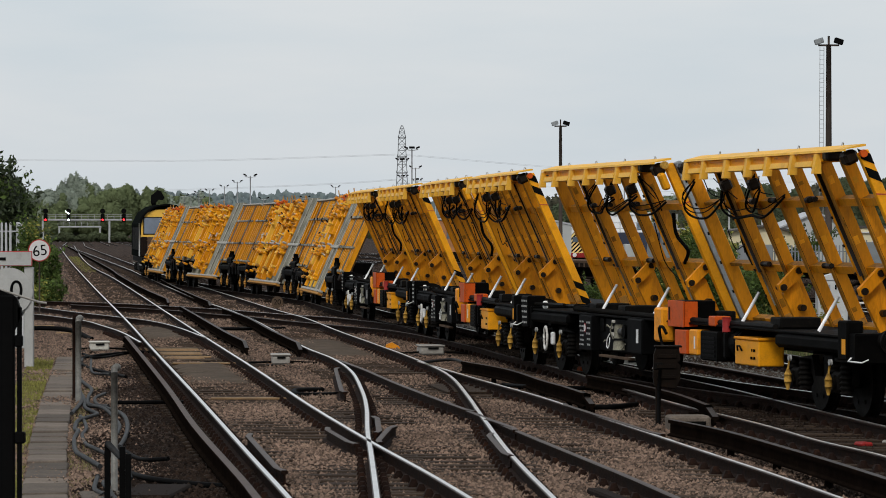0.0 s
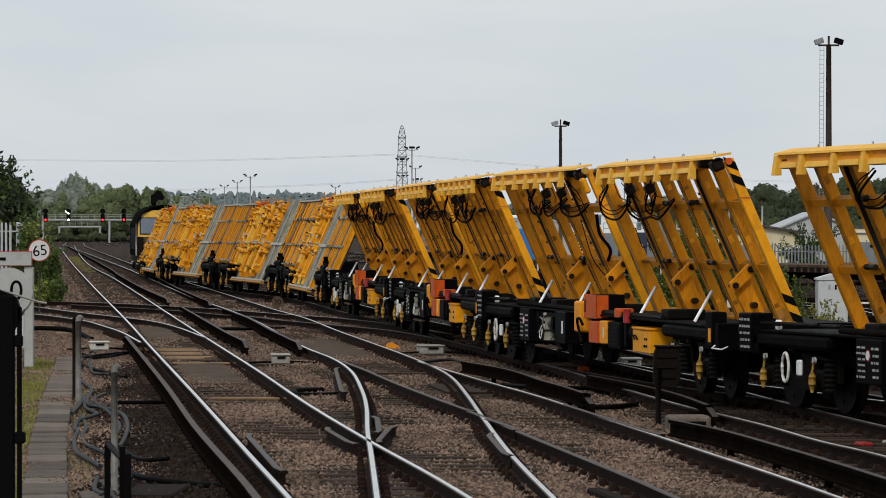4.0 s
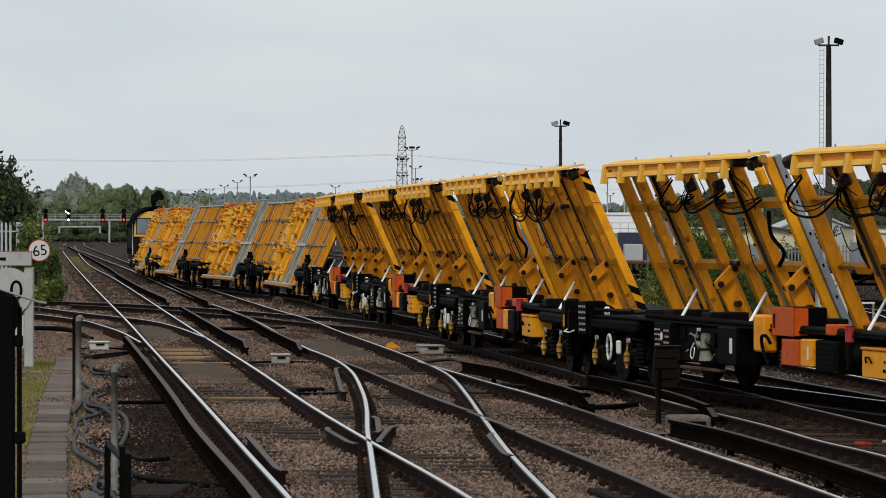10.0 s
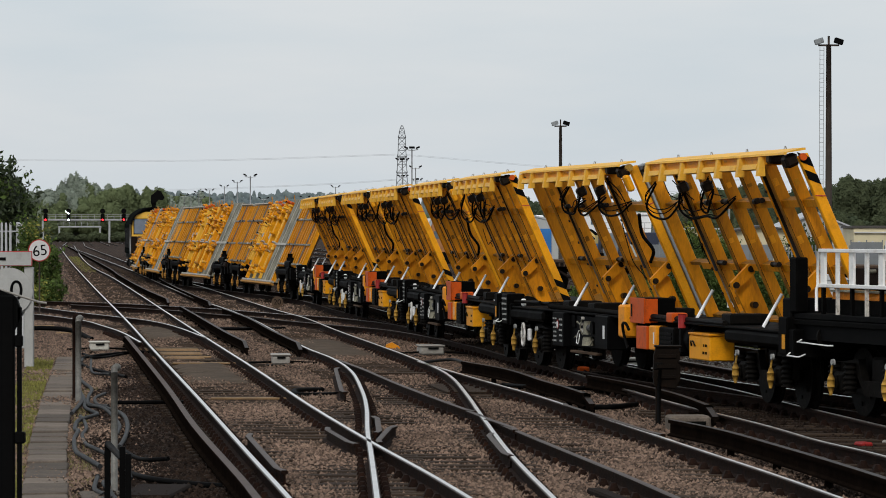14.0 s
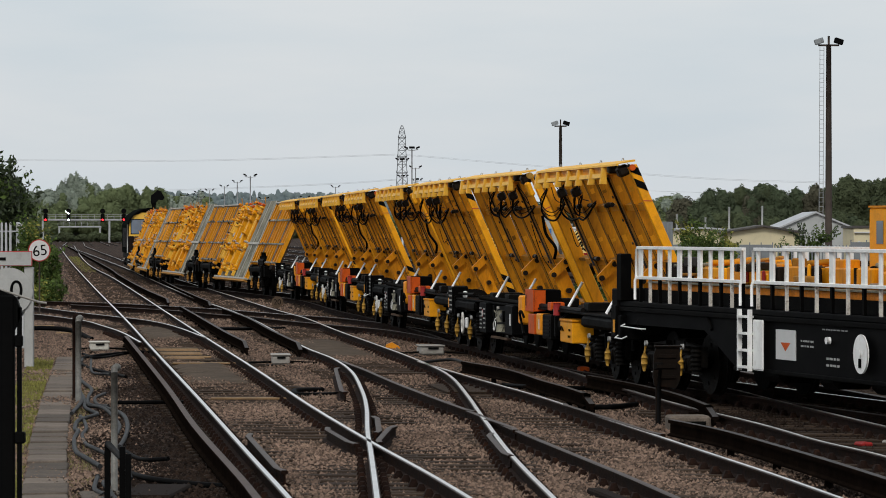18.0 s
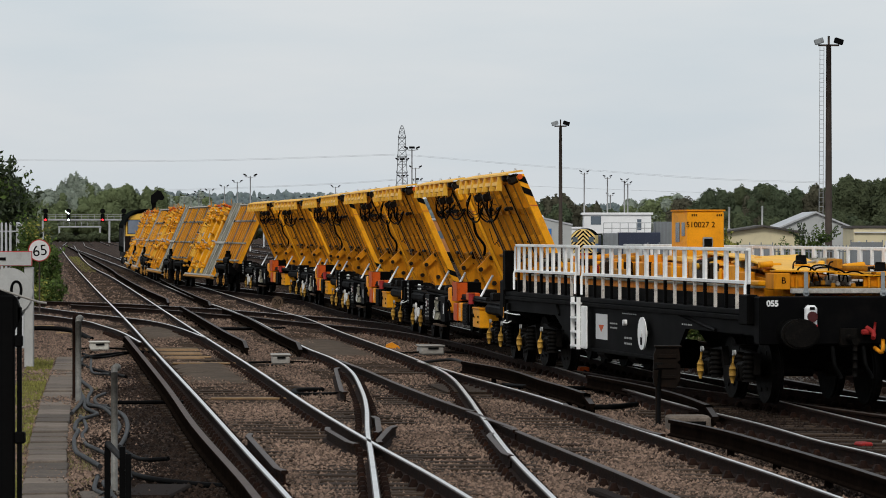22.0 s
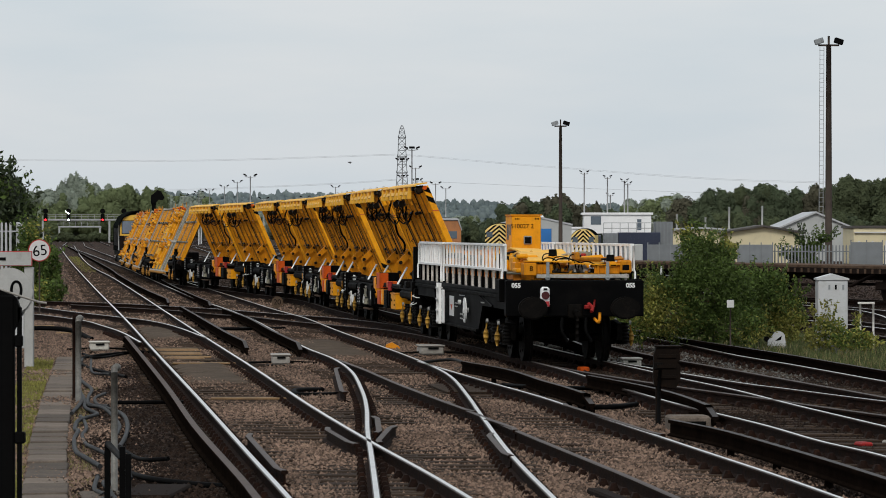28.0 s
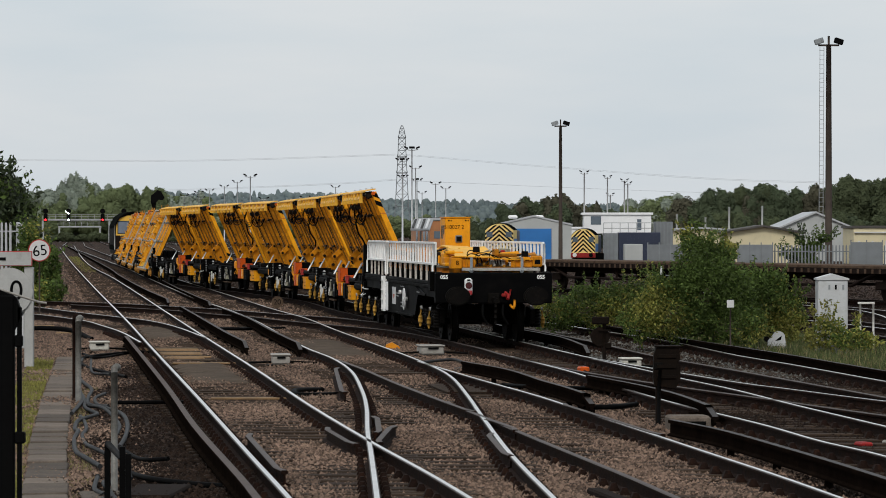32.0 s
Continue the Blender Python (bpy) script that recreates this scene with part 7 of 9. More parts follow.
def sign_box():
    t = thing("platform_sign_box", pose(-8.5, 71.4, -0.2), "white and grey sign boards on a grey steel box", "sign")
    part("column", new_box(0.37, 0.54, -0.1, 0.1, 0, 1.98, bevel=0.01), SIGNGREY, t)
    part("box", new_box(-0.5, 0.37, -0.05, 0.18, 0.4, 1.75, bevel=0.02), CABINET, t)
    brd = part("board", new_box(-0.6, 0.53, -0.16, -0.12, 2.0, 2.29, bevel=0.006), SIGNRED, t, "white board with a red border")
    part("board_face", new_box(-0.58, 0.515, -0.168, -0.162, 2.015, 2.275), SIGNGREY, brd)
    part("dash", new_box(-0.12, 0.02, -0.174, -0.169, 2.11, 2.17), INK, brd)
    bm = bmesh.new()
    tube(bm, [(0.08, -0.14, 1.51), (0.08, -0.11, 1.51)], 0.46, 32)
    d = part("disc", bm, SIGNGREY, t, "large pale round board with a black numeral")
    lettering("0", 0.55, pose(0.22, -0.145, 1.51, 90, 0, 0), INK, d)


sign_box()


def dark_gate():
    """Black steel at the platform's end, close to the lens."""
    t = thing("platform_end_gate", pose(-1.82, 15.6, 0), "black steel gate post and bars at the platform end", "gate")
    part("post", new_box(-0.1, 0.0, -0.03, 0.03, -0.2, 2.2, bevel=0.006), RUBBER, t)
    part("post", new_box(0.012, 0.03, -0.02, 0.02, 0.9, 2.15, bevel=0.004), RUBBER, t)
    part("hinge", new_box(-0.0, 0.045, -0.025, 0.025, 1.57, 1.62, bevel=0.006), RUBBER, t)
    part("hinge", new_box(-0.0, 0.035, -0.025, 0.025, 1.98, 2.03, bevel=0.006), RUBBER, t)
    bm = bmesh.new()
    tube(bm, [(-0.2, 0, 2.27), (-0.03, 0.02, 2.213), (0.1, 0.03, 2.17), (0.13, 0.05, 2.165)], 0.005, 8)
    part("top_bar", bm, GREYBOX, t)
    bm = bmesh.new()
    prism(bm, [(-0.2, 2.2), (-0.1, 2.24), (0.01, 2.19), (0.035, 2.12), (0.0, 2.05), (-0.2, 2.0)], -0.02, 0.02)
    part("gusset", bm, RUBBER, t)


dark_gate()


# ---- fences ----
def palisade(name, x0, y0, x1, y1, z0, z1, step, m, label, pale_w=0.07):
    t = thing(name, pose(x0, y0, 0), label, "fence", "palisade fences")
    d = Vector((x1 - x0, y1 - y0, 0))
    L = d.length
    M = Matrix.Rotation(math.atan2(d.y, d.x), 4, "Z")
    bm = bmesh.new()
    for z in (z0 + 0.25, z1 - 0.4):
        box(bm, 0, L, 0.03, 0.08, z, z + 0.06, M)
    part("bar", bm, m, t)
    pal = None
    n = int(L / step)
    for k in range(n):
        if pal is None:
            bm = bmesh.new()
            prism(bm, [(-pale_w / 2, z0), (pale_w / 2, z0), (pale_w / 2, z1 - 0.06), (0, z1), (-pale_w / 2, z1 - 0.06)], 0, 0.02)
            pal = part("pale", bm, m, t)
            pal.matrix_basis = M @ Matrix.Translation((k * step, 0, 0))
        else:
            ob = new("pale", pal.data)
            ob.parent = t
            ob.matrix_basis = M @ Matrix.Translation((k * step, 0, 0))


palisade("palisade_fence", -18.9, 146, -17.0, 146, -0.2, 2.85, 0.17, ROOFPALE, "pale grey palisade fence above the bank", 0.09)
palisade("palisade_fence", -16.95, 146, -17.75, 156, -0.2, 2.85, 0.17, ROOFPALE, "pale grey palisade fence running back from its corner", 0.09)


# ---- plants ----
def crown_cloud(lobes, count, size, seed, shell=0.55, rough=0.12):
    """Centres for leaves in and on a set of uneven lobes (x, y, z, rx, ry, rz)."""
    rs = np.random.RandomState(seed)
    lob = np.array(lobes, float)
    vol = lob[:, 3] * lob[:, 4] * lob[:, 5]
    pick = rs.choice(len(lob), count, p=vol / vol.sum())
    d = rs.normal(size=(count, 3))
    d /= np.linalg.norm(d, axis=1)[:, None]
    rad = shell + (1 - shell) * rs.uniform(0, 1, count) ** 0.5
    wob = 1 + 0.22 * np.sin(d[:, 0] * 7 + pick) * np.sin(d[:, 2] * 6 + pick * 2) + rough * rs.normal(size=count)
    return lob[pick, :3] + d * lob[pick, 3:] * (rad * wob)[:, None], rs


def leaf_mesh(name, centres, size, rs, material, parent=None, mats=None):
    n = len(centres)
    a = rs.normal(size=(n, 3))
    a /= np.linalg.norm(a, axis=1)[:, None]
    b = np.cross(a, rs.normal(size=(n, 3)))
    b /= np.linalg.norm(b, axis=1)[:, None]
    s = size * rs.uniform(0.6, 1.4, (n, 1))
    v = np.stack([centres - a * s, centres + b * s * 0.45, centres + a * s, centres - b * s * 0.45], 1)
    f = np.arange(n * 4).reshape(-1, 4)
    return raw_mesh(name, v.reshape(-1, 3), f, 4, material, parent, mats=mats)


def woody(t, base, tips, r0):
    bm = bmesh.new()
    tube(bm, [(base.x, base.y, base.z), (base.x + 0.05, base.y, base.z + (tips[0].z - base.z) * 0.5), tips[0]], r0, 8, r1=r0 * 0.3)
    part("trunk", bm, BARK, t)
    bm = bmesh.new()
    for k, tip in enumerate(tips[1:]):
        f = 0.25 + 0.5 * (k / max(1, len(tips) - 1))
        st = base + (tips[0] - base) * f
        tube(bm, [st, (st + tip) / 2 + Vector((0, 0, 0.06 * (tip - st).length)), tip], r0 * 0.45, 6, r1=r0 * 0.1)
    part("limb", bm, BARK, t)


def plant(name, x, y, lobes, count, leaf, seed, label, category, materials, group="", z=-0.22, r0=0.06, light=0.3):
    t = thing(name, pose(x, y, z), label, category, group)
    lob = [(lx, ly, lz - z, rx * 0.9, ry * 0.9, rz * 0.9) for lx, ly, lz, rx, ry, rz in lobes]
    rl = random.Random(seed * 7)
    for lx, ly, lz, rx, ry, rz in list(lob):  # uneven tufts all over each lobe
        for _ in range(7):
            a, e = rl.uniform(0, 2 * math.pi), rl.uniform(-0.3, 1.4)
            f = rl.uniform(0.2, 0.42)
            lob.append((lx + rx * 0.85 * math.cos(a) * math.cos(e), ly + ry * 0.85 * math.sin(a) * math.cos(e), lz + rz * 0.85 * math.sin(e), rx * f, ry * f, rz * f))
    c, rs = crown_cloud(lob, count, leaf, seed)
    c = c[c[:, 2] > 0.02]
    shoots = []
    for lx, ly, lz, rx, ry, rz in lob[:len(lobes)]:
        for _ in range(9):
            a, e = rl.uniform(0, 2 * math.pi), rl.uniform(0.1, 1.5)
            d = np.array((math.cos(a) * math.cos(e), math.sin(a) * math.cos(e), math.sin(e) + 0.3))
            p = np.array((lx, ly, lz)) + d * np.array((rx, ry, rz)) * 0.9
            for q in range(16):
                shoots.append(p + d * q * leaf * 0.4 + rs.normal(size=3) * leaf * 0.5)
    shoots = np.array(shoots)
    c = np.concatenate([c, shoots[shoots[:, 2] > 0.02]])
    patch = np.sin(c[:, 0] * 2.3 + seed) + np.sin(c[:, 2] * 2.9 + c[:, 0]) + rs.normal(size=len(c)) * 0.7
    mats = (patch > np.quantile(patch, 1 - light)).astype(int) if len(materials) > 1 else None
    leaf_mesh("crown", c, leaf, rs, materials, t, mats)
    tips = [Vector(l[:3]) for l in lob[:len(lobes)]]
    tips.sort(key=lambda v: -v.z)
    woody(t, Vector((lob[0][0] * 0.2, 0, 0)), tips, r0)
    return t


plant("bush", 5.95, 80.5, [(-0.15, 0, 1.1, 0.75, 0.8, 0.95), (-0.9, 0.2, 0.75, 0.8, 0.8, 0.75), (0.1, 0.2, 1.75, 0.45, 0.5, 0.5), (-0.5, 0, 1.6, 0.5, 0.5, 0.5), (0.45, 0.1, 1.2, 0.5, 0.6, 0.55),
                          (-1.6, 0.2, 0.5, 0.55, 0.6, 0.5), (-1.2, 0, 1.15, 0.4, 0.4, 0.4), (-0.7, 0, 1.95, 0.22, 0.2, 0.28), (0.3, 0, 0.45, 1.0, 0.8, 0.5), (-0.2, 0, 2.12, 0.2, 0.2, 0.25)],
      34000, 0.036, 11, "dense green and yellowing bramble bush beside the track", "bush", [LEAF, LEAF_LIGHT], "bushes", light=0.16)
plant("bush", 7.41, 83.6, [(0, 0, 0.75, 0.62, 0.6, 0.75), (0.4, 0, 0.5, 0.45, 0.5, 0.6), (-0.35, -0.1, 0.7, 0.45, 0.5, 0.7), (0.15, 0, 1.3, 0.3, 0.3, 0.3), (-0.3, 0, 1.3, 0.3, 0.3, 0.35), (0.65, 0, 0.9, 0.2, 0.2, 0.3)],
      17000, 0.036, 19, "green bramble bush with yellow tips beside the track", "bush", [LEAF, LEAF_LIGHT], "bushes", light=0.24)
plant("bush", 3.7, 93.0, [(0, 0, 0.55, 1.0, 0.8, 0.6), (-0.9, 0, 0.35, 0.7, 0.6, 0.45), (0.9, -0.3, 0.6, 0.8, 0.7, 0.6), (1.5, -0.3, 0.7, 0.6, 0.6, 0.7)],
      17000, 0.038, 12, "low green bramble bush beside the track", "bush", [LEAF, LEAF_LIGHT], "bushes", light=0.3)
plant("bush", 8.2, 78.9, [(0, 0, 0.25, 0.5, 0.4, 0.4), (0.6, -0.4, 0.12, 0.6, 0.5, 0.25)], 2500, 0.045, 13, "low weeds at the foot of the cabinet", "weeds", [LEAF_LIGHT, LEAF], "bushes", light=0.4)
plant("bush", -14.6, 133, [(0.0, 0, 0.7, 0.5, 0.8, 0.9), (-0.25, 0, 1.6, 0.45, 0.7, 0.75), (0.35, -2, 0.2, 0.5, 0.8, 0.5), (-0.5, 1, 2.2, 0.35, 0.7, 0.6), (-0.6, 0, 1.0, 0.5, 0.8, 1.1), (0.5, 0, 0.3, 0.45, 0.6, 0.6), (0.35, 0, 1.2, 0.45, 0.6, 0.8)], 14000, 0.07, 14,
      "tall green shrub on the bank by the track", "bush", [LEAF, LEAF_LIGHT], "bushes", light=0.15)
plant("tree", -22.3, 190, [(-0.5, 0, 3.0, 1.25, 2, 2.2), (-1.7, 0, 4.2, 1.7, 2, 1.8), (0.4, 0, 2.2, 0.9, 2, 1.6), (0.8, 0, 0.9, 0.9, 1.5, 1.0), (-2.8, 0, 3.4, 1.6, 2, 2.2), (-1.2, 0, 4.6, 0.7, 1, 0.6)], 42000, 0.16, 15,
      "dark green tree above the fence on the bank", "tree", [LEAF_DARK, LEAF], "lineside trees", r0=0.18, light=0.1)
plant("tree", -29.0, 240, [(0, 0, 3.5, 2.4, 2, 2.4), (1.5, 0, 2.2, 1.0, 2, 1.8), (-2, 0, 3.8, 2, 2, 2.4), (0.6, 0, 5.6, 0.9, 0.9, 0.7)], 16000, 0.14, 16,
      "dark green lineside tree", "tree", [LEAF_DARK, LEAF], "lineside trees", r0=0.2, light=0.2)
plant("tree", -18.6, 124, [(-0.4, 0, 4.0, 0.25, 0.4, 1.6), (-0.45, 0, 5.6, 0.18, 0.3, 0.8)], 900, 0.1, 17, "slender leafy branch at the edge of the bank", "tree", [LEAF_DARK, LEAF], "lineside trees", r0=0.05)


def blades(name, x0, x1, yA, yB, count, hgt, material, label, seed, edge=None):
    rs = np.random.RandomState(seed)
    x, y = rs.uniform(0, 1, count), rs.uniform(yA, yB, count)
    x = x0(y) + (x1(y) - x0(y)) * x
    dense = np.sin(x * 3.1 + y * 0.9) + np.sin(y * 2.3 - x * 1.7) + rs.normal(size=count) * 0.8 > -0.6
    x, y = x[dense], y[dense]
    n = len(x)
    hh = hgt * rs.uniform(0.4, 1.3, n)
    a = rs.uniform(0, 2 * np.pi, n)
    w = 0.008 + 0.01 * rs.uniform(0, 1, n)
    lean = rs.normal(0, 0.35, (n, 2)) * hh[:, None]
    b = np.stack([x, y, np.full(n, -0.2)], -1)
    s = np.stack([np.cos(a) * w, np.sin(a) * w, np.zeros(n)], -1)
    tip = b + np.concatenate([lean, hh[:, None]], 1)
    v = np.stack([b - s, b + s, tip], 1).reshape(-1, 3)
    tagged(raw_mesh(name, v, np.arange(n * 3).reshape(-1, 3), 3, material), label, "grass", kind="stuff")


blades("walkway_grass", lambda y: np.interp(y, [34, 45, 58, 76], [-4.2, -5.55, -6.85, -8.5]), lambda y: np.interp(y, [34, 45, 58, 76], [-3.95, -5.1, -6.36, -8.05]), 36, 76, 26000, 0.07, VERGE, "green and yellow grass along the walkway", 21)
blades("walkway_weeds", lambda y: np.interp(y, [32, 45, 60], [-3.3, -4.6, -6.0]), lambda y: np.interp(y, [32, 45, 60], [-2.9, -4.35, -5.8]), 32, 62, 3500, 0.05, DRYGRASS, "dry grass tufts at the edge of the ballast", 22)
blades("verge_grass", lambda y: np.interp(y, [56, 66, 74, 84, 92], [9.2, 8.3, 7.4, 6.4, 5.2]), lambda y: np.interp(y, [56, 92], [12.0, 9.5]), 58, 92, 22000, 0.2, GRASS, "rough green grass on the verge beyond the outer track", 23)
blades("verge_straw", lambda y: np.interp(y, [56, 66, 74, 84, 92], [9.2, 8.3, 7.4, 6.4, 5.2]), lambda y: np.interp(y, [56, 92], [11.5, 9.5]), 58, 92, 4000, 0.22, DRYGRASS, "dry straw among the verge grass", 24)
blades("track_weeds", lambda y: np.interp(y, [175, 322, 577], [-16.5, -32.5, -59.8]), lambda y: np.interp(y, [175, 322, 577], [-15.6, -31.6, -58.8]), 235, 380, 1500, 0.2, VERGE, "green weeds between the far rails", 25)


def crowns(name, lobes, tints, leaf, per_area, materials, label, seed):
    """Leaf clumps over a set of lobes (x, y, z, rx, ry, rz), each turned mostly outwards; one tint a tree."""
    rs = np.random.RandomState(seed)
    lob = np.array(lobes, float)
    n = np.maximum(10, (lob[:, 3] * lob[:, 5] * per_area)).astype(int)
    pick = np.repeat(np.arange(len(lob)), n)
    total = len(pick)
    d = rs.normal(size=(total, 3))
    d[:, 1] -= 0.25
    d /= np.linalg.norm(d, axis=1)[:, None]
    wob = 1 + 0.16 * np.sin(d[:, 0] * 6 + pick) * np.sin(d[:, 2] * 7 + pick * 2) - 0.22 * rs.uniform(0, 1, total) ** 2
    c = lob[pick, :3] + d * lob[pick, 3:] * wob[:, None]
    out = d + rs.normal(size=d.shape) * 0.32
    a = np.cross(out, rs.normal(size=d.shape))
    a /= np.linalg.norm(a, axis=1)[:, None]
    b = np.cross(out, a)
    b /= np.linalg.norm(b, axis=1)[:, None]
    sz = leaf * rs.uniform(0.5, 1.4, (total, 1))
    v = np.stack([c - a * sz, c + b * sz * 0.6, c + a * sz, c - b * sz * 0.6], 1)
    ok = c[:, 2] > -0.2
    v, which = v[ok], np.array(tints)[pick][ok]
    ob = raw_mesh(name, v.reshape(-1, 3), np.arange(len(v) * 4).reshape(-1, 4), 4, materials, None, mats=which)
    # the dense inner foliage of each lobe
    lat, lon = np.linspace(0.1, math.pi - 0.1, 7), np.arange(9) * 2 * math.pi / 9
    ball = np.stack([np.outer(np.sin(lat), np.cos(lon)), np.outer(np.sin(lat), np.sin(lon)), np.outer(np.cos(lat), np.ones(9))], -1).reshape(-1, 3)
    quads = np.array([(r * 9 + q, (r + 1) * 9 + q, (r + 1) * 9 + (q + 1) % 9, r * 9 + (q + 1) % 9) for r in range(6) for q in range(9)])
    cv = lob[:, None, :3] + ball[None] * lob[:, None, 3:] * rs.uniform(0.78, 0.98, (len(lob), len(ball), 1))
    cf = quads[None] + (np.arange(len(lob)) * len(ball))[:, None, None]
    core = raw_mesh(name + "_inner", cv.reshape(-1, 3), cf.reshape(-1, 4), 4, materials, None, smooth=True, mats=np.repeat(np.array(tints), len(quads)))
    tagged(core, label, "trees", kind="stuff")
    return tagged(ob, label, "trees", kind="stuff")


def far_wood(name, rows, leaf, per_area, materials, label, seed):
    """A distant belt of trees: (x from, x to, y, lowest, highest, crown's half width, chances of each tint)."""
    rs = np.random.RandomState(seed)
    lobes, tints = [], []
    for x0, x1, y, z_lo, z_hi, w, chance in rows:
        x = x0
        while x < x1:
            hh, ww = rs.uniform(z_lo, z_hi), w * rs.uniform(0.7, 1.35)
            yy, tint = y + rs.uniform(-0.5, 0.5) * w * 4, rs.choice(len(materials), p=chance)
            lobes.append((x, yy, hh * 0.52, ww, ww, hh * 0.46))
            tints.append(tint)
            for _ in range(7):
                f = rs.uniform(0.3, 0.55)
                e, q = rs.uniform(-0.2, 1.3), rs.uniform(0, 2 * np.pi)
                lobes.append((x + ww * 0.8 * np.cos(q) * np.cos(e), yy - ww * 0.6 * abs(np.sin(q)), hh * 0.55 + hh * 0.36 * np.sin(e), ww * f, ww * f, hh * 0.5 * f * 0.7))
                tints.append(tint if rs.random_sample() < 0.8 else rs.choice(len(materials), p=chance))
            x += ww * rs.uniform(0.45, 0.9)
    return crowns(name, lobes, tints, leaf, per_area, materials, label, seed + 1)


BELT = [LEAF_DEEP, LEAF_MID, LEAF_BROWN]
far_wood("wood_right", [(33.0, 42, 500, 7.0, 8.2, 1.9, (0.8, 0.15, 0.05)), (41, 56, 500, 7.4, 8.8, 2.0, (0.6, 0.3, 0.1)), (54, 66, 490, 8.4, 10.0, 2.4, (0.3, 0.65, 0.05)),
                        (33, 60, 470, 3.0, 5.2, 1.4, (0.4, 0.55, 0.05))], 0.2, 300, BELT, "dark green belt of trees behind the yard buildings", 31)
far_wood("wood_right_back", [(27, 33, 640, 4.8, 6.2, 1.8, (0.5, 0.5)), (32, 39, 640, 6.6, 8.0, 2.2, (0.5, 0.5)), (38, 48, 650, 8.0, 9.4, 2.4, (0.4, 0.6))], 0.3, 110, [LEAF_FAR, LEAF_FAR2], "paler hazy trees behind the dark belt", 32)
far_wood("wood_middle", [(7.6, 16.0, 450, 5.4, 6.8, 1.3, (0.45, 0.05, 0.5)), (17.9, 21.2, 455, 4.8, 5.8, 1.2, (0.5, 0.1, 0.4)), (22, 29, 470, 3.0, 4.0, 1.1, (0.4, 0.5, 0.1)), (-2, 7, 520, 3.0, 4.6, 1.3, (0.5, 0.4, 0.1))],
         0.19, 300, BELT, "dark trees behind the blue-doored shed", 33)
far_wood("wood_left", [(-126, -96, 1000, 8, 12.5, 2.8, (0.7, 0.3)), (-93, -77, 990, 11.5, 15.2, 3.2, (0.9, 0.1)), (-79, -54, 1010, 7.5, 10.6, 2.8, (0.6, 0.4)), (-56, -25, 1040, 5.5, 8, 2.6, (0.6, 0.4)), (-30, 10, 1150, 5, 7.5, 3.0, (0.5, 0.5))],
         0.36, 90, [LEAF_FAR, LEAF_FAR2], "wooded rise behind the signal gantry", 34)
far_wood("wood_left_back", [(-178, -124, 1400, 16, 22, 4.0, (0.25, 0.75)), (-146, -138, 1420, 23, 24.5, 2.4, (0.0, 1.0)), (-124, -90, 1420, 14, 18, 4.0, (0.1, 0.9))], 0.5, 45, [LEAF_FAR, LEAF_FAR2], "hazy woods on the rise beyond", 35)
far_wood("far_hedge", [(-98, -62, 860, 0.9, 2.4, 1.3, (1.0,))], 0.24, 200, [LEAF_MID], "green scrub beside the distant tracks", 37)


def hill_height(x):
    """The crest of the land on the horizon."""
    h = np.interp(x, [-340, -230, -130, -90, -40, 10, 40, 340], [32.0, 32.5, 33.0, 31.5, 29.0, 26.5, 24.5, 22.0])
    return h + 0.8 * np.sin(x * 0.05) + 0.5 * np.sin(x * 0.21 + 1)


def far_hill():
    """The rise of land on the horizon and the wood that covers it."""
    xs = np.linspace(-340, 340, 341)
    h = hill_height(xs) - 4.0
    rows = [np.stack([xs, np.full(xs.shape, y), h * f - 0.3], -1) for y, f in ((2585, 0.0), (2665, 0.5), (2750, 1.0), (2950, 1.0))]
    v = np.concatenate(rows)
    n = len(xs)
    i = (np.arange(3)[:, None] * n + np.arange(n - 1)[None]).ravel()
    # hillside and domes carry their haze in the material colour
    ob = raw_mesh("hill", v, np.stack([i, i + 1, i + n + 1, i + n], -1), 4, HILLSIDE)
    tagged(ob, "wooded hillside on the horizon, blue-grey haze in its colour", "hill", kind="structure")
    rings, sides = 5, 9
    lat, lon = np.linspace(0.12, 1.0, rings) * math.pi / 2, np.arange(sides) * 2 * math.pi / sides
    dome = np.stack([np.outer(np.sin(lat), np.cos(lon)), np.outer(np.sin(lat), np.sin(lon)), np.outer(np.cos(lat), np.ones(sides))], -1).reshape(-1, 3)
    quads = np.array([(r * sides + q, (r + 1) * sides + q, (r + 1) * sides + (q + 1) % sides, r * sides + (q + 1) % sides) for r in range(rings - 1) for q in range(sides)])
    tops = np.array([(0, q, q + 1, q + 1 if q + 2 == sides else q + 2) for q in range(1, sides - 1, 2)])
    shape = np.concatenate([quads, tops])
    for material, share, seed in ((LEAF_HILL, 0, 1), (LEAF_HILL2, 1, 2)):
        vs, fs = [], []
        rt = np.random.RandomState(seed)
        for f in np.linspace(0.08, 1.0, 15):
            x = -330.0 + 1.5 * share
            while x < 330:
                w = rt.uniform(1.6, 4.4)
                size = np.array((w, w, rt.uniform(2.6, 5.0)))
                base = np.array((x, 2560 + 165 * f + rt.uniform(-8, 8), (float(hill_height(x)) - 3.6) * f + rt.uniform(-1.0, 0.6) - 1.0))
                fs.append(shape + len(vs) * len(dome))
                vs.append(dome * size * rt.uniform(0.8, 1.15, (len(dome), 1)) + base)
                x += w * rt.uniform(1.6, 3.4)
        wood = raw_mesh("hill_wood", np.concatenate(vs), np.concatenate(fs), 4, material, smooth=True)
        tagged(wood, "wooded hill on the horizon, blue-grey haze in its colour", "wood", kind="stuff")


far_hill()


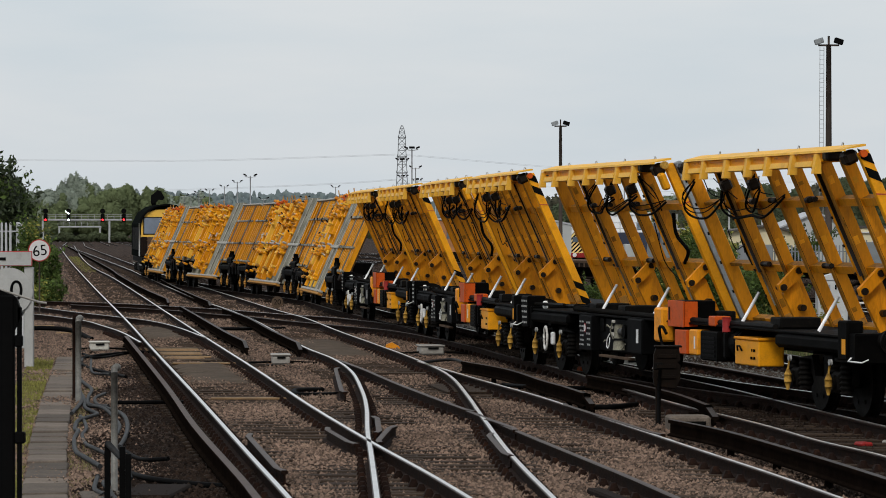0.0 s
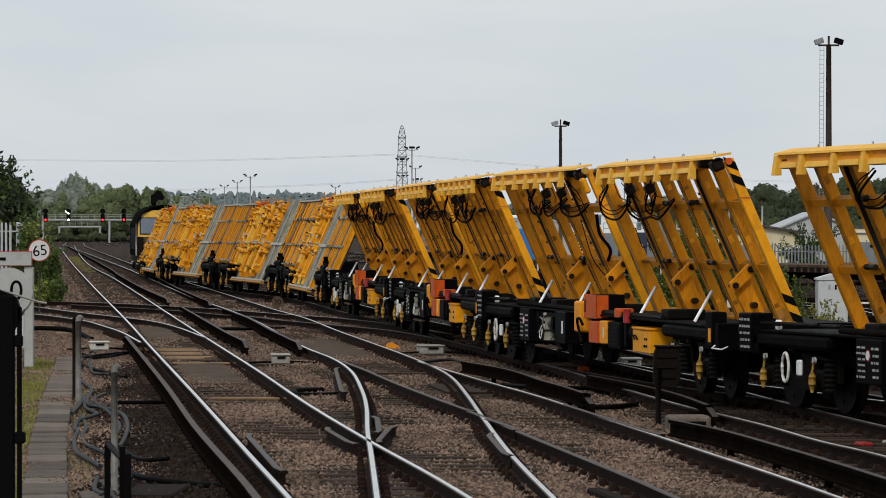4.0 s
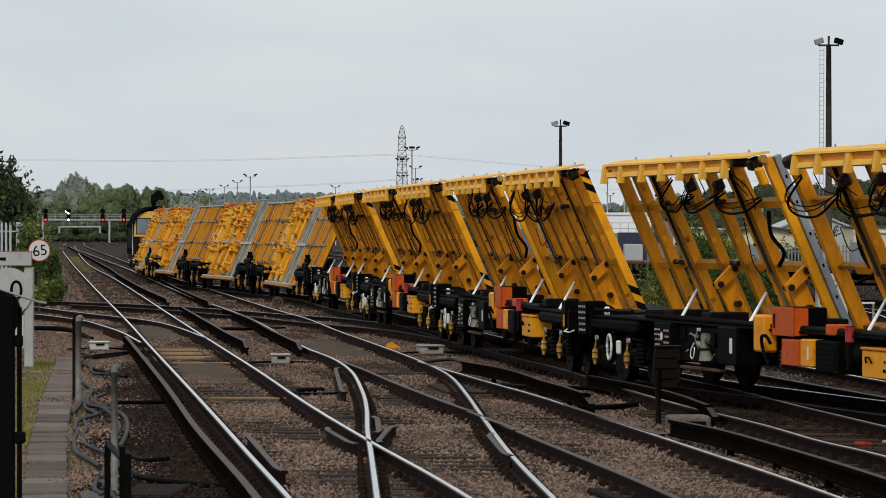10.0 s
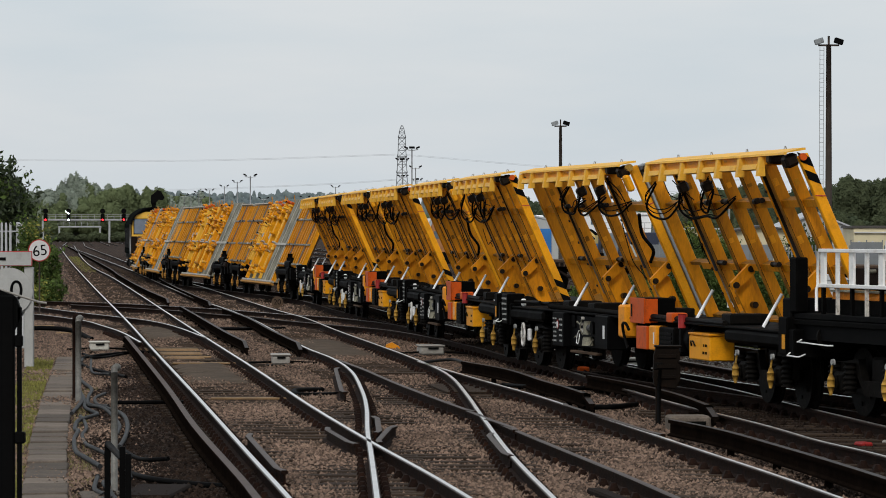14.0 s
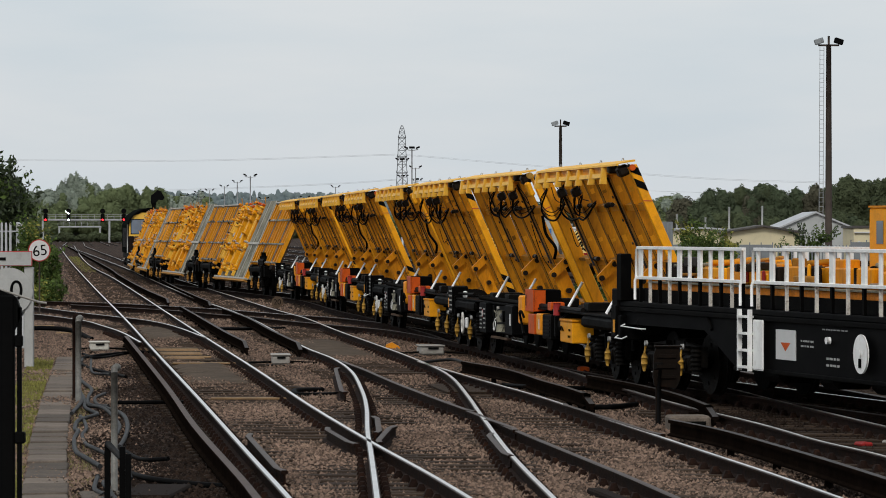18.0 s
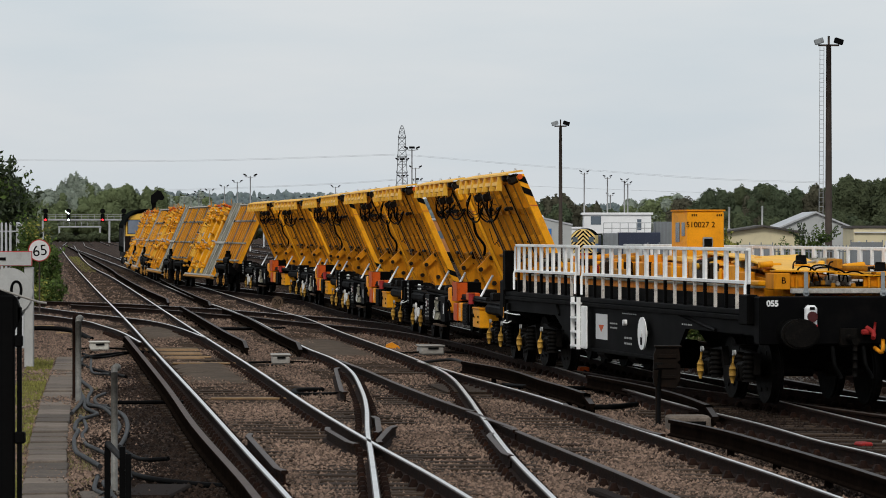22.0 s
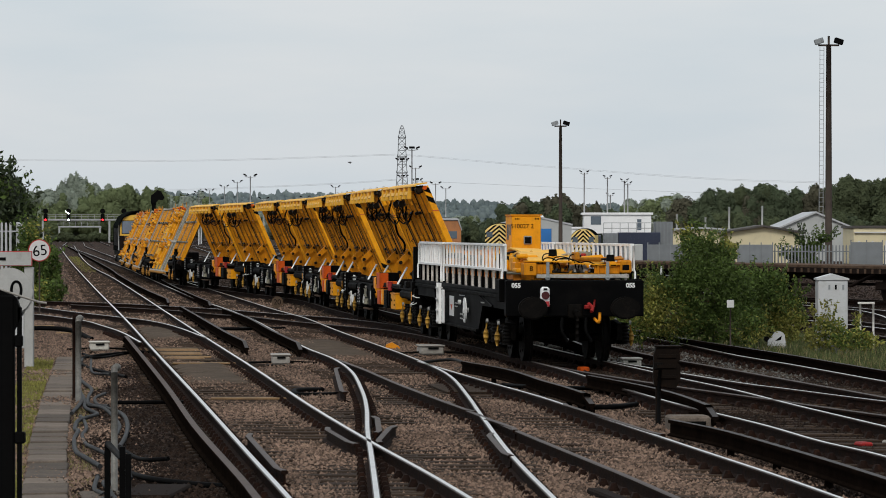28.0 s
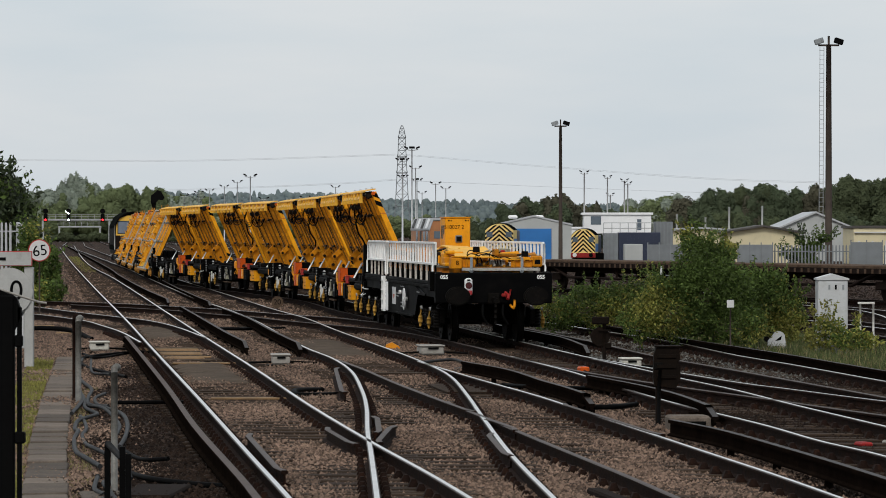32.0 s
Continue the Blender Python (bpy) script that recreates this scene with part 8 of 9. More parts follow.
# ---- signal gantry and far signals ----
def gantry(y, x0, x1, z, legs, label, heads=()):
    t = thing("signal_gantry", pose((x0 + x1) / 2, y, 0), label, "gantry", "gantries")
    cx = (x0 + x1) / 2
    bm = bmesh.new()
    box(bm, x0 - cx, x1 - cx, -0.4, 0.4, z, z + 0.4, bevel=0.05)
    part("beam", bm, GALV, t)
    bm = bmesh.new()
    for zz in (z + 0.9, z + 1.4):
        box(bm, x0 - cx, x1 - cx, -0.5, -0.42, zz, zz + 0.07)
    k = x0
    while k < x1:
        box(bm, k - cx - 0.04, k - cx + 0.04, -0.5, -0.42, z + 0.4, z + 1.45)
        k += 1.5
    part("guard_rail", bm, GALV, t)
    for lx in legs:
        bm = bmesh.new()
        box(bm, lx - cx - 0.2, lx - cx + 0.2, -0.3, 0.3, -0.2, z, bevel=0.02)
        part("leg", bm, GALV, t)
    for hx, colour, feather in heads:
        bm = bmesh.new()
        box(bm, hx - cx - 0.45, hx - cx + 0.45, -0.9, -0.5, z - 0.25, z + 1.6, bevel=0.1)
        hd = part("signal_head", bm, INK, t, "black signal head with a lit lamp")
        bm = bmesh.new()
        tube(bm, [(hx - cx, -0.9, z + 0.2), (hx - cx, -1.0, z + 0.2)], 0.24, 14)
        part("aspect", bm, colour, hd)
        bm = bmesh.new()
        tube(bm, [(hx - cx, -0.5, z + 2.2), (hx - cx, -0.95, z + 2.2)], 0.6, 12)
        part("hood", bm, INK, hd)
        if feather:
            bm = bmesh.new()
            tube(bm, [(hx - cx - 0.7, -1.0, z + 2.2), (hx - cx + 0.15, -1.0, z + 1.55)], 0.12, 8)
            part("route_indicator", bm, LAMP_WHITE, hd)


gantry(850, -92.6, -72, 5.0, (-92.6, -77.2), "galvanised signal gantry across the tracks with red signals", ((-91.9, LAMP_RED, False), (-86.6, LAMP_WHITE, True), (-78.7, LAMP_RED, False), (-73.8, LAMP_RED, False)))
gantry(940, -98.5, -87.5, 3.5, (-98.2, -87.8), "further low galvanised gantry over the tracks")


def post_signal():
    t = thing("post_signal", pose(-31.65, 402, -0.2), "tall black colour-light signal on a post, seen from behind", "signal")
    bm = bmesh.new()
    box(bm, -0.22, 0.22, -0.2, 0.2, 0, 6.2, bevel=0.02)
    part("post", bm, INK, t)
    bm = bmesh.new()
    prism(bm, [(-0.3, 5.7), (0.2, 5.8), (0.5, 6.15), (0.95, 6.1), (1.15, 6.45), (0.95, 6.75), (0.8, 7.1), (0.4, 7.2), (0.05, 6.85), (-0.3, 6.6)], -0.4, 0.3)
    part("signal_head", bm, INK, t)
    bm = bmesh.new()
    for x in (-0.6, 0.9):
        tube(bm, [(x, 0.3, 3.8), (x, 0.3, 5.2)], 0.03, 5)
    box(bm, -0.7, 1.0, -0.3, 0.5, 3.75, 3.85)
    part("platform", bm, DARKMETAL, t)


post_signal()


# ---- masts ----
def flood_mast(x, y, hgt, r, label, ladder=False, heads=2):
    t = thing("floodlight_mast", pose(x, y, -0.2), label, "floodlight mast", "floodlight masts")
    bm = bmesh.new()
    tube(bm, [(0, 0, 0), (0, 0, hgt * 0.5), (0, 0, hgt)], r * 1.25, 10, r1=r * 0.85)
    part("pole", bm, MASTPAINT, t)
    bm = bmesh.new()
    box(bm, -r * 3.4, r * 3.4, -0.08, 0.08, hgt - 0.12, hgt, bevel=0.01)
    part("crossarm", bm, MASTPAINT, t)
    for k in range(heads):
        s = -1 if k % 2 == 0 else 1
        bm = bmesh.new()
        box(bm, -0.3, 0.3, -0.2, 0.2, -0.16, 0.2, Matrix.Translation((s * r * 3.2, -0.1, hgt + 0.18)) @ Matrix.Rotation(radians(18 * s), 4, "Y"), bevel=0.04)
        part("lamp_head", bm, GREY if s < 0 else INK, t)
    bm = bmesh.new()
    tube(bm, [(0, 0, hgt), (0, 0, hgt + 0.55)], r * 0.4, 6)
    part("finial", bm, MASTPAINT, t)
    if ladder:
        bm = bmesh.new()
        for s in (-0.13, 0.13):
            tube(bm, [(-r - 0.3 + s, 0, 3.2), (-r - 0.24 + s, 0, hgt - 0.2)], 0.02, 5)
        for k in range(int((hgt - 3.5) / 0.3)):
            z = 3.4 + 0.3 * k
            tube(bm, [(-r - 0.41, 0, z), (-r - 0.13, 0, z)], 0.014, 4)
        part("ladder", bm, GALV, t)


flood_mast(25.2, 240, 14.9, 0.20, "tall dark steel floodlight mast with a ladder", True)
flood_mast(10.56, 330, 12.2, 0.16, "dark steel floodlight mast with two lamps")


def yard_lamp(x, y, hgt, heads=2, spread=0.75, size=1.0):
    """A slim pole with a cross bar of tilted black floodlights."""
    t = thing("lamp_post", pose(x, y, -0.2), "slim galvanised yard lamp post with black floodlights", "lamp post", "yard lamp posts")
    bm = bmesh.new()
    tube(bm, [(0, 0, 0), (0, 0, hgt)], 0.12, 6, r1=0.08)
    part("pole", bm, GALVPALE, t)
    bm = bmesh.new()
    tube(bm, [(-spread, 0, hgt - 0.02), (-spread * 0.4, 0, hgt - 0.15), (spread * 0.4, 0, hgt - 0.15), (spread, 0, hgt - 0.02)], 0.045, 5)
    part("crossarm", bm, GALVPALE, t)
    for s in ((-1, 1) if heads == 2 else (-1, 0, 1)):
        bm = bmesh.new()
        big = size * (1.35 if s == 0 else 1.0)
        box(bm, -0.28 * big, 0.28 * big, -0.2, 0.2, -0.1 * big, 0.12 * big,
            Matrix.Translation((s * spread * 0.95, -0.1, hgt + 0.16)) @ Matrix.Rotation(radians(-24 * s), 4, "Y"), bevel=0.04)
        part("lamp_head", bm, INK, t)


for px, py, s, heads in ((443, 312, 13, 2), (397, 330, 9, 2), (420, 322, 10, 2), (371, 337, 9, 2), (326, 347, 8, 2), (338, 345, 8, 2), (594, 331, 9, 2), (771, 325, 11, 2), (789, 333, 10, 2),
                         (1034, 306, 16, 2), (1075, 314, 15, 2), (1105, 320, 14, 2), (1111, 325, 14, 2), (1080, 345, 14, 2), (729, 264, 15, 3), (712, 284, 13, 3), (735.5, 297, 12, 2), (713, 313, 10.5, 3),
                         (738, 319, 11, 3), (747, 341, 9, 2), (352, 341, 9, 2), (467, 352, 10, 2), (356, 350, 8, 2), (540, 350, 10, 2)):
    yard_lamp((px - 784) / s, 6500.0 / s, (410.2 - py) / s + 2.67, heads, 0.42 if px > 1000 else 0.75, 0.6 if px > 1000 else 0.9)


def pylon():
    t = thing("pylon", pose(-16.75, 1500, -0.2), "grey lattice steel electricity pylon beyond the yard", "pylon")
    levels = [0, 7, 13, 18, 22.5, 26.5, 30, 33, 35.8, 38.4, 40.8, 43, 44.8, 46.1]

    def hw(z):
        return float(np.interp(z, [0, 20.7, 40.8, 43, 44.8, 46.1], [3.5, 2.3, 1.35, 1.15, 0.75, 0.25]))
    for face in range(4):
        bm = bmesh.new()
        rot = Matrix.Rotation(math.pi / 2 * face, 4, "Z")
        for a, b in zip(levels, levels[1:]):
            p = [rot @ Vector((s * hw(z), -hw(z), z)) for z in (a, b) for s in (-1, 1)]
            tube(bm, [p[0], p[2]], 0.13, 4)
            tube(bm, [p[0], p[3]], 0.075, 4)
            tube(bm, [p[1], p[2]], 0.075, 4)
            tube(bm, [p[2], p[3]], 0.09, 4)
        part("lattice_face", bm, LATTICE, t)
    for z in (26.5, 33.0, 40.8):  # short arms seen end on
        bm = bmesh.new()
        for s in (-1, 1):
            tube(bm, [(s * hw(z), 0, z), (s * (hw(z) + 0.3), -3.4, z + 0.3)], 0.12, 4)
            tube(bm, [(s * hw(z), 0, z + 1.4), (s * (hw(z) + 0.3), -3.4, z + 0.3)], 0.1, 4)
        tube(bm, [(-hw(z) - 0.3, -3.4, z + 0.3), (hw(z) + 0.3, -3.4, z + 0.3)], 0.12, 4)
        part("crossarm", bm, LATTICE, t)


pylon()


def power_line(pts, r, label="thin grey overhead power line"):
    t = thing("power_line", pose(0, 0, 0), label, "power line", "power lines")
    bm = bmesh.new()
    tube(bm, curve_pts(pts, 8), r, 4)
    part("wire", bm, WIRE, t)


for dz in (0.0, 0.4):
    power_line([(-181, 1490, 31.3 + dz), (-100, 1495, 31.2 + dz), (-17.2, 1500, 33.8 + dz)], 0.05)
    power_line([(-17.2, 1500, 33.8 + dz), (40, 1400, 27.0 + dz), (110, 1300, 20.3 + dz), (190, 1200, 18.2 + dz)], 0.04)
    power_line([(-181, 1490, 16.5 + dz), (-60, 1495, 21.0 + dz), (-17.2, 1500, 23.6 + dz)], 0.05)
power_line([(-17.2, 1500, 23.4), (60, 1420, 19.0), (120, 1350, 16)], 0.05)


# ---- the yard beyond the bushes ----
def flat_wagon(x, y, turn, L, label):
    t = thing("flat_wagon", pose(x, y, 0, 0, 0, turn), label, "flat wagon", "yard wagons")
    part("deck", new_box(-1.3, 1.3, -L / 2, L / 2, 1.17, 1.27, bevel=0.01), RUSTDECK, t)
    bm = bmesh.new()
    for s in (-1, 1):
        box(bm, s * 1.28 - 0.05, s * 1.28 + 0.05, -L / 2, L / 2, 0.98, 1.165, bevel=0.01)
        box(bm, s * 0.6 - 0.06, s * 0.6 + 0.06, -L / 2, L / 2, 0.75, 1.165)
    part("sole_bar", bm, RUSTDARK, t)
    bm = bmesh.new()
    n = int(L / 0.55)
    for k in range(n):
        y0 = -L / 2 + 0.2 + k * 0.55
        for s in (-1, 1):
            part("stake_pocket", new_box(s * 1.335 - 0.02, s * 1.335 + 0.02, y0, y0 + 0.12, 1.0, 1.15), RUSTDECK, t)
    bm = bmesh.new()
    for s in (-1, 1):
        tube(bm, [(s * 1.2, -L * 0.3, 1.0), (s * 1.2, -L * 0.2, 0.55), (s * 1.2, L * 0.2, 0.55), (s * 1.2, L * 0.3, 1.0)], 0.06, 6)
        for y0 in (-L * 0.1, L * 0.1):
            tube(bm, [(s * 1.2, y0, 0.55), (s * 1.2, y0, 1.0)], 0.05, 6)
    part("truss", bm, RUSTDARK, t)
    for yy in (-L / 2 + 2.6, L / 2 - 2.6):
        bm = bmesh.new()
        for a in (-0.9, 0.9):
            for s in (-1, 1):
                tube(bm, [(s * 0.68, yy + a, 0.42), (s * 0.82, yy + a, 0.42)], 0.42, 18)
        for s in (-1, 1):
            box(bm, s * 1.0 - 0.06, s * 1.0 + 0.06, yy - 1.3, yy + 1.3, 0.42, 0.72, bevel=0.03)
        part("bogie", bm, RUSTDARK, t)
    for yy in (-L / 2 + 2.0, L / 2 - 2.2):
        part("label_plate", new_box(-1.36, -1.345, yy, yy + 0.18, 0.78, 1.1), INKWHITE, t)


flat_wagon(7.6, 151.5, 20, 17.5, "rusty empty flat wagon standing in the yard")
flat_wagon(14.3, 133.8, 21, 18.0, "rusty empty flat wagon standing in the yard")
flat_wagon(21.0, 116.5, 21, 18.0, "rusty empty flat wagon standing in the yard")
for off in (0, 1.5):
    rail([(2.0 + off, 166), (7.0 + off, 151.5), (13.7 + off, 133.8), (20.4 + off, 116.5), (27 + off, 100)], False, 4)
# sidings between the verge and the yard
for pts, bright in (([(10.3, 152), (12.55, 128.6), (13.28, 120.9), (13.85, 114.8), (14.6, 106)], True),
                    ([(12.0, 125), (12.89, 117.3), (13.08, 114), (12.95, 109), (12.75, 105.7), (12.3, 99)], True),
                    ([(8.6, 114.5), (10.08, 103), (10.77, 98), (11.27, 93.4), (12.3, 84)], True),
                    ([(10.0, 113), (11.1, 105), (11.65, 99.2), (12.2, 92)], False),
                    ([(8.4, 103), (10.03, 91.3), (10.27, 88.3), (10.8, 82)], False)):
    rail(pts, bright, 4)

FY = 205.0
palisade("yard_fence", 14.6, FY, 26.5, FY - 6, -0.1, 1.75, 0.2, FENCEGREY, "grey steel palisade fence round the yard", 0.08)


def screen(x, y, w, z0, z1, m, label):
    t = thing("fence_screen", pose(x, y, 0), label, "fence panel", "fence panels")
    part("sheet", new_box(0, w, -0.03, 0.03, z0, z1, bevel=0.005), m, t)
    n = max(2, int(w / 0.6))
    bm = bmesh.new()
    for k in range(n + 1):
        box(bm, w * k / n - 0.03, w * k / n + 0.03, -0.06, -0.034, z0, z1 + 0.12)
    part("rib", bm, m, t)


screen(16.3, FY - 2.2, 1.9, -0.1, 1.75, FENCEGREY, "grey solid fence panel")
screen(22.1, FY - 6, 1.7, -0.1, 1.9, FENCEGREY, "grey solid fence panel by the mast")
screen(11.4, FY - 0.5, 3.2, -0.1, 1.75, FENCEGREY, "grey solid fence panel behind the bush")
palisade("yard_fence", 23.8, FY - 8, 26.5, FY - 8, -0.1, 1.8, 0.22, WHITE_WORN, "white palisade fence beside the mast", 0.1)


def gable_building(name, x, y, w, d, eave, ridge, wall, roof, label, roof_over=0.35, windows=(), door=None, z0=-0.2):
    t = thing(name, pose(x, y, z0), label, "building", "yard buildings")
    bm = bmesh.new()
    prism(bm, [(-w / 2, 0), (w / 2, 0), (w / 2, eave), (0, ridge), (-w / 2, eave)], 0, d)
    part("wall", bm, wall, t)
    th = 0.18
    o = roof_over
    sl = (ridge - eave) / (w / 2)
    bm = bmesh.new()
    prism(bm, [(-w / 2 - o, eave - sl * o + 0.02), (0, ridge + 0.02), (w / 2 + o, eave - sl * o + 0.02), (w / 2 + o, eave - sl * o + th), (0, ridge + th), (-w / 2 - o, eave - sl * o + th)], -o, d + o)
    part("roof", bm, roof, t)
    for wx, wz, ww, wh in windows:
        wn_ = part("window", new_box(wx - ww / 2, wx + ww / 2, -0.05, -0.01, wz, wz + wh), SIGNWHITE, t)
        part("pane", new_box(wx - ww / 2 + 0.07, wx + ww / 2 - 0.07, -0.065, -0.054, wz + 0.07, wz + wh - 0.07), GLASS_DARK, wn_)
    if door:
        dx, dw, dh, dm = door
        dd = part("door", new_box(dx - dw / 2, dx + dw / 2, -0.06, -0.015, 0.0, dh), dm, t)
        bm = bmesh.new()
        for k in range(int(dh / 0.25)):
            box(bm, dx - dw / 2, dx + dw / 2, -0.08, -0.063, 0.02 + k * 0.25, 0.22 + k * 0.25)
        part("door_slat", bm, dm, dd)
    return t


# cream hut with a dark low roof, white doors
hut = gable_building("cream_hut", 27.0, 310, 6.2, 8, 2.55, 3.05, CREAM, ROOFDARK, "low cream hut with a dark shallow roof", 0.5)
hut2 = gable_building("cream_hut", 23.3, 330, 6.6, 8, 2.7, 2.9, CREAM, ROOFPALE, "long low cream hut with a pale roof", 0.4)
gable_building("grey_shed", 33.5, 330, 7.2, 12, 2.8, 4.3, SHEDGREY, ROOFPALE, "pale grey gabled industrial shed", 0.3)


def flat_building(name, x, y, w, d, z0, h, wall, top, label, windows=()):
    t = thing(name, pose(x, y, z0), label, "building", "yard buildings")
    part("wall", new_box(-w / 2, w / 2, 0, d, 0, h, bevel=0.02), wall, t)
    part("roof", new_box(-w / 2 - 0.15, w / 2 + 0.15, -0.15, d + 0.15, h + 0.003, h + 0.2, bevel=0.02), top, t)
    for wx, wz, ww, wh in windows:
        part("window", new_box(wx - ww / 2, wx + ww / 2, -0.03, -0.005, wz, wz + wh), GLASS_DARK, t)
    return t


fb = flat_building("cream_block", 36.8, 300, 6.5, 8, -0.2, 2.95, CREAM, ROOFDARK, "cream flat-roofed building with pale pipes", [])
for k in range(5):
    bm = bmesh.new()
    box(bm, -2.9 + k * 1.1, -2.75 + k * 1.1, -0.14, -0.03, 0.0, 1.9)
    part("pipe", bm, SIGNWHITE, fb)
part("gutter", new_box(-3.2, 3.2, -0.2, -0.03, 2.55, 2.65), SIGNWHITE, fb)
for x, z1 in ((21.6, 4.0), (24.25, 3.7), (26.45, 4.65), (29.5, 4.75)):
    t = thing("flue_pole", pose(x, 340, -0.2), "slim white pole behind the huts", "pole", "white poles")
    bm = bmesh.new()
    tube(bm, [(0, 0, 0), (0.05, 0, z1 + 0.3)], 0.09, 7)
    part("shaft", bm, SIGNWHITE, t)

# shed with the blue roller door
shed = gable_building("blue_door_shed", 8.7, 350, 7.1, 14, 3.25, 4.05, SHEDGREY, ROOFPALE, "grey shed with a big blue roller door", 0.1, door=(-0.12, 3.5, 2.95, BLUE))
for x in (-2.0, 0.5):
    part("roof_vent", new_box(x - 0.45, x + 0.45, 2, 3, 3.9, 4.25, bevel=0.12), CABINWHITE, shed)

# white cabins on top of dark containers
cab_t = flat_building("white_cabin", 14.5, 305, 5.6, 3.0, 2.3, 1.55, CABINWHITE, CABINWHITE, "white portable cabin on an upper level with railings", [(-1.8, 0.75, 0.85, 0.7), (1.8, 0.3, 0.35, 0.9)])
bm = bmesh.new()
for z in (0.45, 0.9):
    tube(bm, [(-1.2, -1.0, z), (2.9, -1.0, z)], 0.03, 5)
for k in range(7):
    tube(bm, [(-1.2 + 0.68 * k, -1.0, 0), (-1.2 + 0.68 * k, -1.0, 0.9)], 0.03, 5)
part("balustrade", bm, GALV, cab_t)
for x in (-2.7, -0.9, 0.9, 2.7):
    part("stilt", new_box(x - 0.08, x + 0.08, 0.2, 0.36, -2.5, 0.0), GALV, cab_t)
part("balcony", new_box(-1.3, 3.0, -1.1, -0.16, -0.12, 0.0), GALV, cab_t)
flat_building("white_cabin", 13.2, 376, 2.6, 3.0, -0.2, 2.95, CABINWHITE, CABINWHITE, "low white portable cabin roof beside the shed")


def container(x, y, w, z0, h, m, label):
    t = thing("container", pose(x, y, z0), label, "container", "yard containers")
    part("shell", new_box(-w / 2, w / 2, 0, 2.4, 0, h, bevel=0.03), m, t)
    bm = bmesh.new()
    n = int(w / 0.3)
    for k in range(n):
        box(bm, -w / 2 + 0.1 + k * 0.3, -w / 2 + 0.22 + k * 0.3, -0.035, -0.003, 0.1, h - 0.1)
    part("corrugation", bm, m, t)


container(13.65, 298, 1.15, -0.2, 2.55, FENCEGREY, "grey corrugated steel container")
container(15.95, 298, 3.4, -0.2, 2.6, NAVY, "dark blue corrugated steel container")
container(14.8, 285, 1.4, -0.2, 1.7, SHEDGREY, "pale grey steel container")
container(18.6, 309, 1.5, 0.0, 3.3, FENCEGREY, "dark grey container stacked behind")


def shunter(x, y, turn, label, wide=0.75, tall=0.82):
    """A small diesel shunter, with wasp stripes on its end."""
    t = thing("shunter", pose(x, y, -0.2, 0, 0, turn) @ Matrix.Diagonal((wide, wide, tall, 1)), label, "locomotive", "yard shunters")
    def arch(px):
        return 3.5 - 0.62 * (abs(px) / 1.25) ** 2.2
    xs = [-1.25 + 0.25 * k for k in range(11)]
    bm = bmesh.new()
    prism(bm, [(-1.25, 1.2), (1.25, 1.2)] + [(px, arch(px)) for px in reversed(xs)], 0, 2.6)
    part("cab", bm, STRIPECREAM, t, "cream painted cab end")
    for k in range(10):
        z = 1.15 + 0.4 * k
        bm = bmesh.new()
        for p, q in zip(xs, xs[1:]):
            quad = [(p, z - 0.9 * abs(p)), (q, z - 0.9 * abs(q)), (q, z + 0.2 - 0.9 * abs(q)), (p, z + 0.2 - 0.9 * abs(p))]
            quad = [(px, min(max(pz, 1.22), arch(px) - 0.05)) for px, pz in quad]
            if min(quad[3][1] - quad[0][1], quad[2][1] - quad[1][1]) > 0.02:
                prism(bm, quad, -0.02, -0.006)
        if bm.verts:
            part("warning_stripe", bm, INK, t, "black chevron stripe")
        else:
            bm.free()
    for s in (-1, 1):
        part("window", new_box(s * 0.85 - 0.27, s * 0.85 + 0.27, -0.05, -0.022, 2.25, 2.75, bevel=0.005), GLASS_DARK, t)
    bm = bmesh.new()
    prism(bm, [(px, arch(px) + 0.01) for px in xs] + [(px, arch(px) + 0.07) for px in reversed(xs)], 0.05, 2.8)
    part("roof", bm, INK, t)
    part("side_panel", new_box(1.252, 1.262, 0.3, 2.5, 1.3, 2.1), BLUE, t, "blue cab side panel")
    part("bonnet", new_box(-0.85, 0.85, 2.6, 8.2, 1.2, 2.9, bevel=0.08), NAVY, t)
    part("buffer_beam", new_box(-1.3, 1.3, -0.1, 0.1, 0.75, 1.19, bevel=0.02), RED, t, "red buffer beam")
    part("frame", new_box(-1.1, 1.1, 0.12, 8.4, 0.5, 1.15, bevel=0.03), INK, t)
    bm = bmesh.new()
    for y0 in (1.8, 4.2, 6.6):
        for s in (-1, 1):
            tube(bm, [(s * 0.68, y0, 0.68), (s * 0.82, y0, 0.68)], 0.68, 18)
    part("wheel_group", bm, RUSTDARK, t)
    for s in (-1, 1):
        bm = bmesh.new()
        tube(bm, [(s * 0.86, -0.1, 1.0), (s * 0.86, -0.5, 1.0)], 0.2, 12)
        part("buffer", bm, INKWHITE if s < 0 else INK, t)


shunter(11.07, 290, -10, "small diesel shunter with black and yellow striped end and red beam")
shunter(5.05, 330, -8, "diesel shunter with black and yellow striped end", 1.02, 0.965)


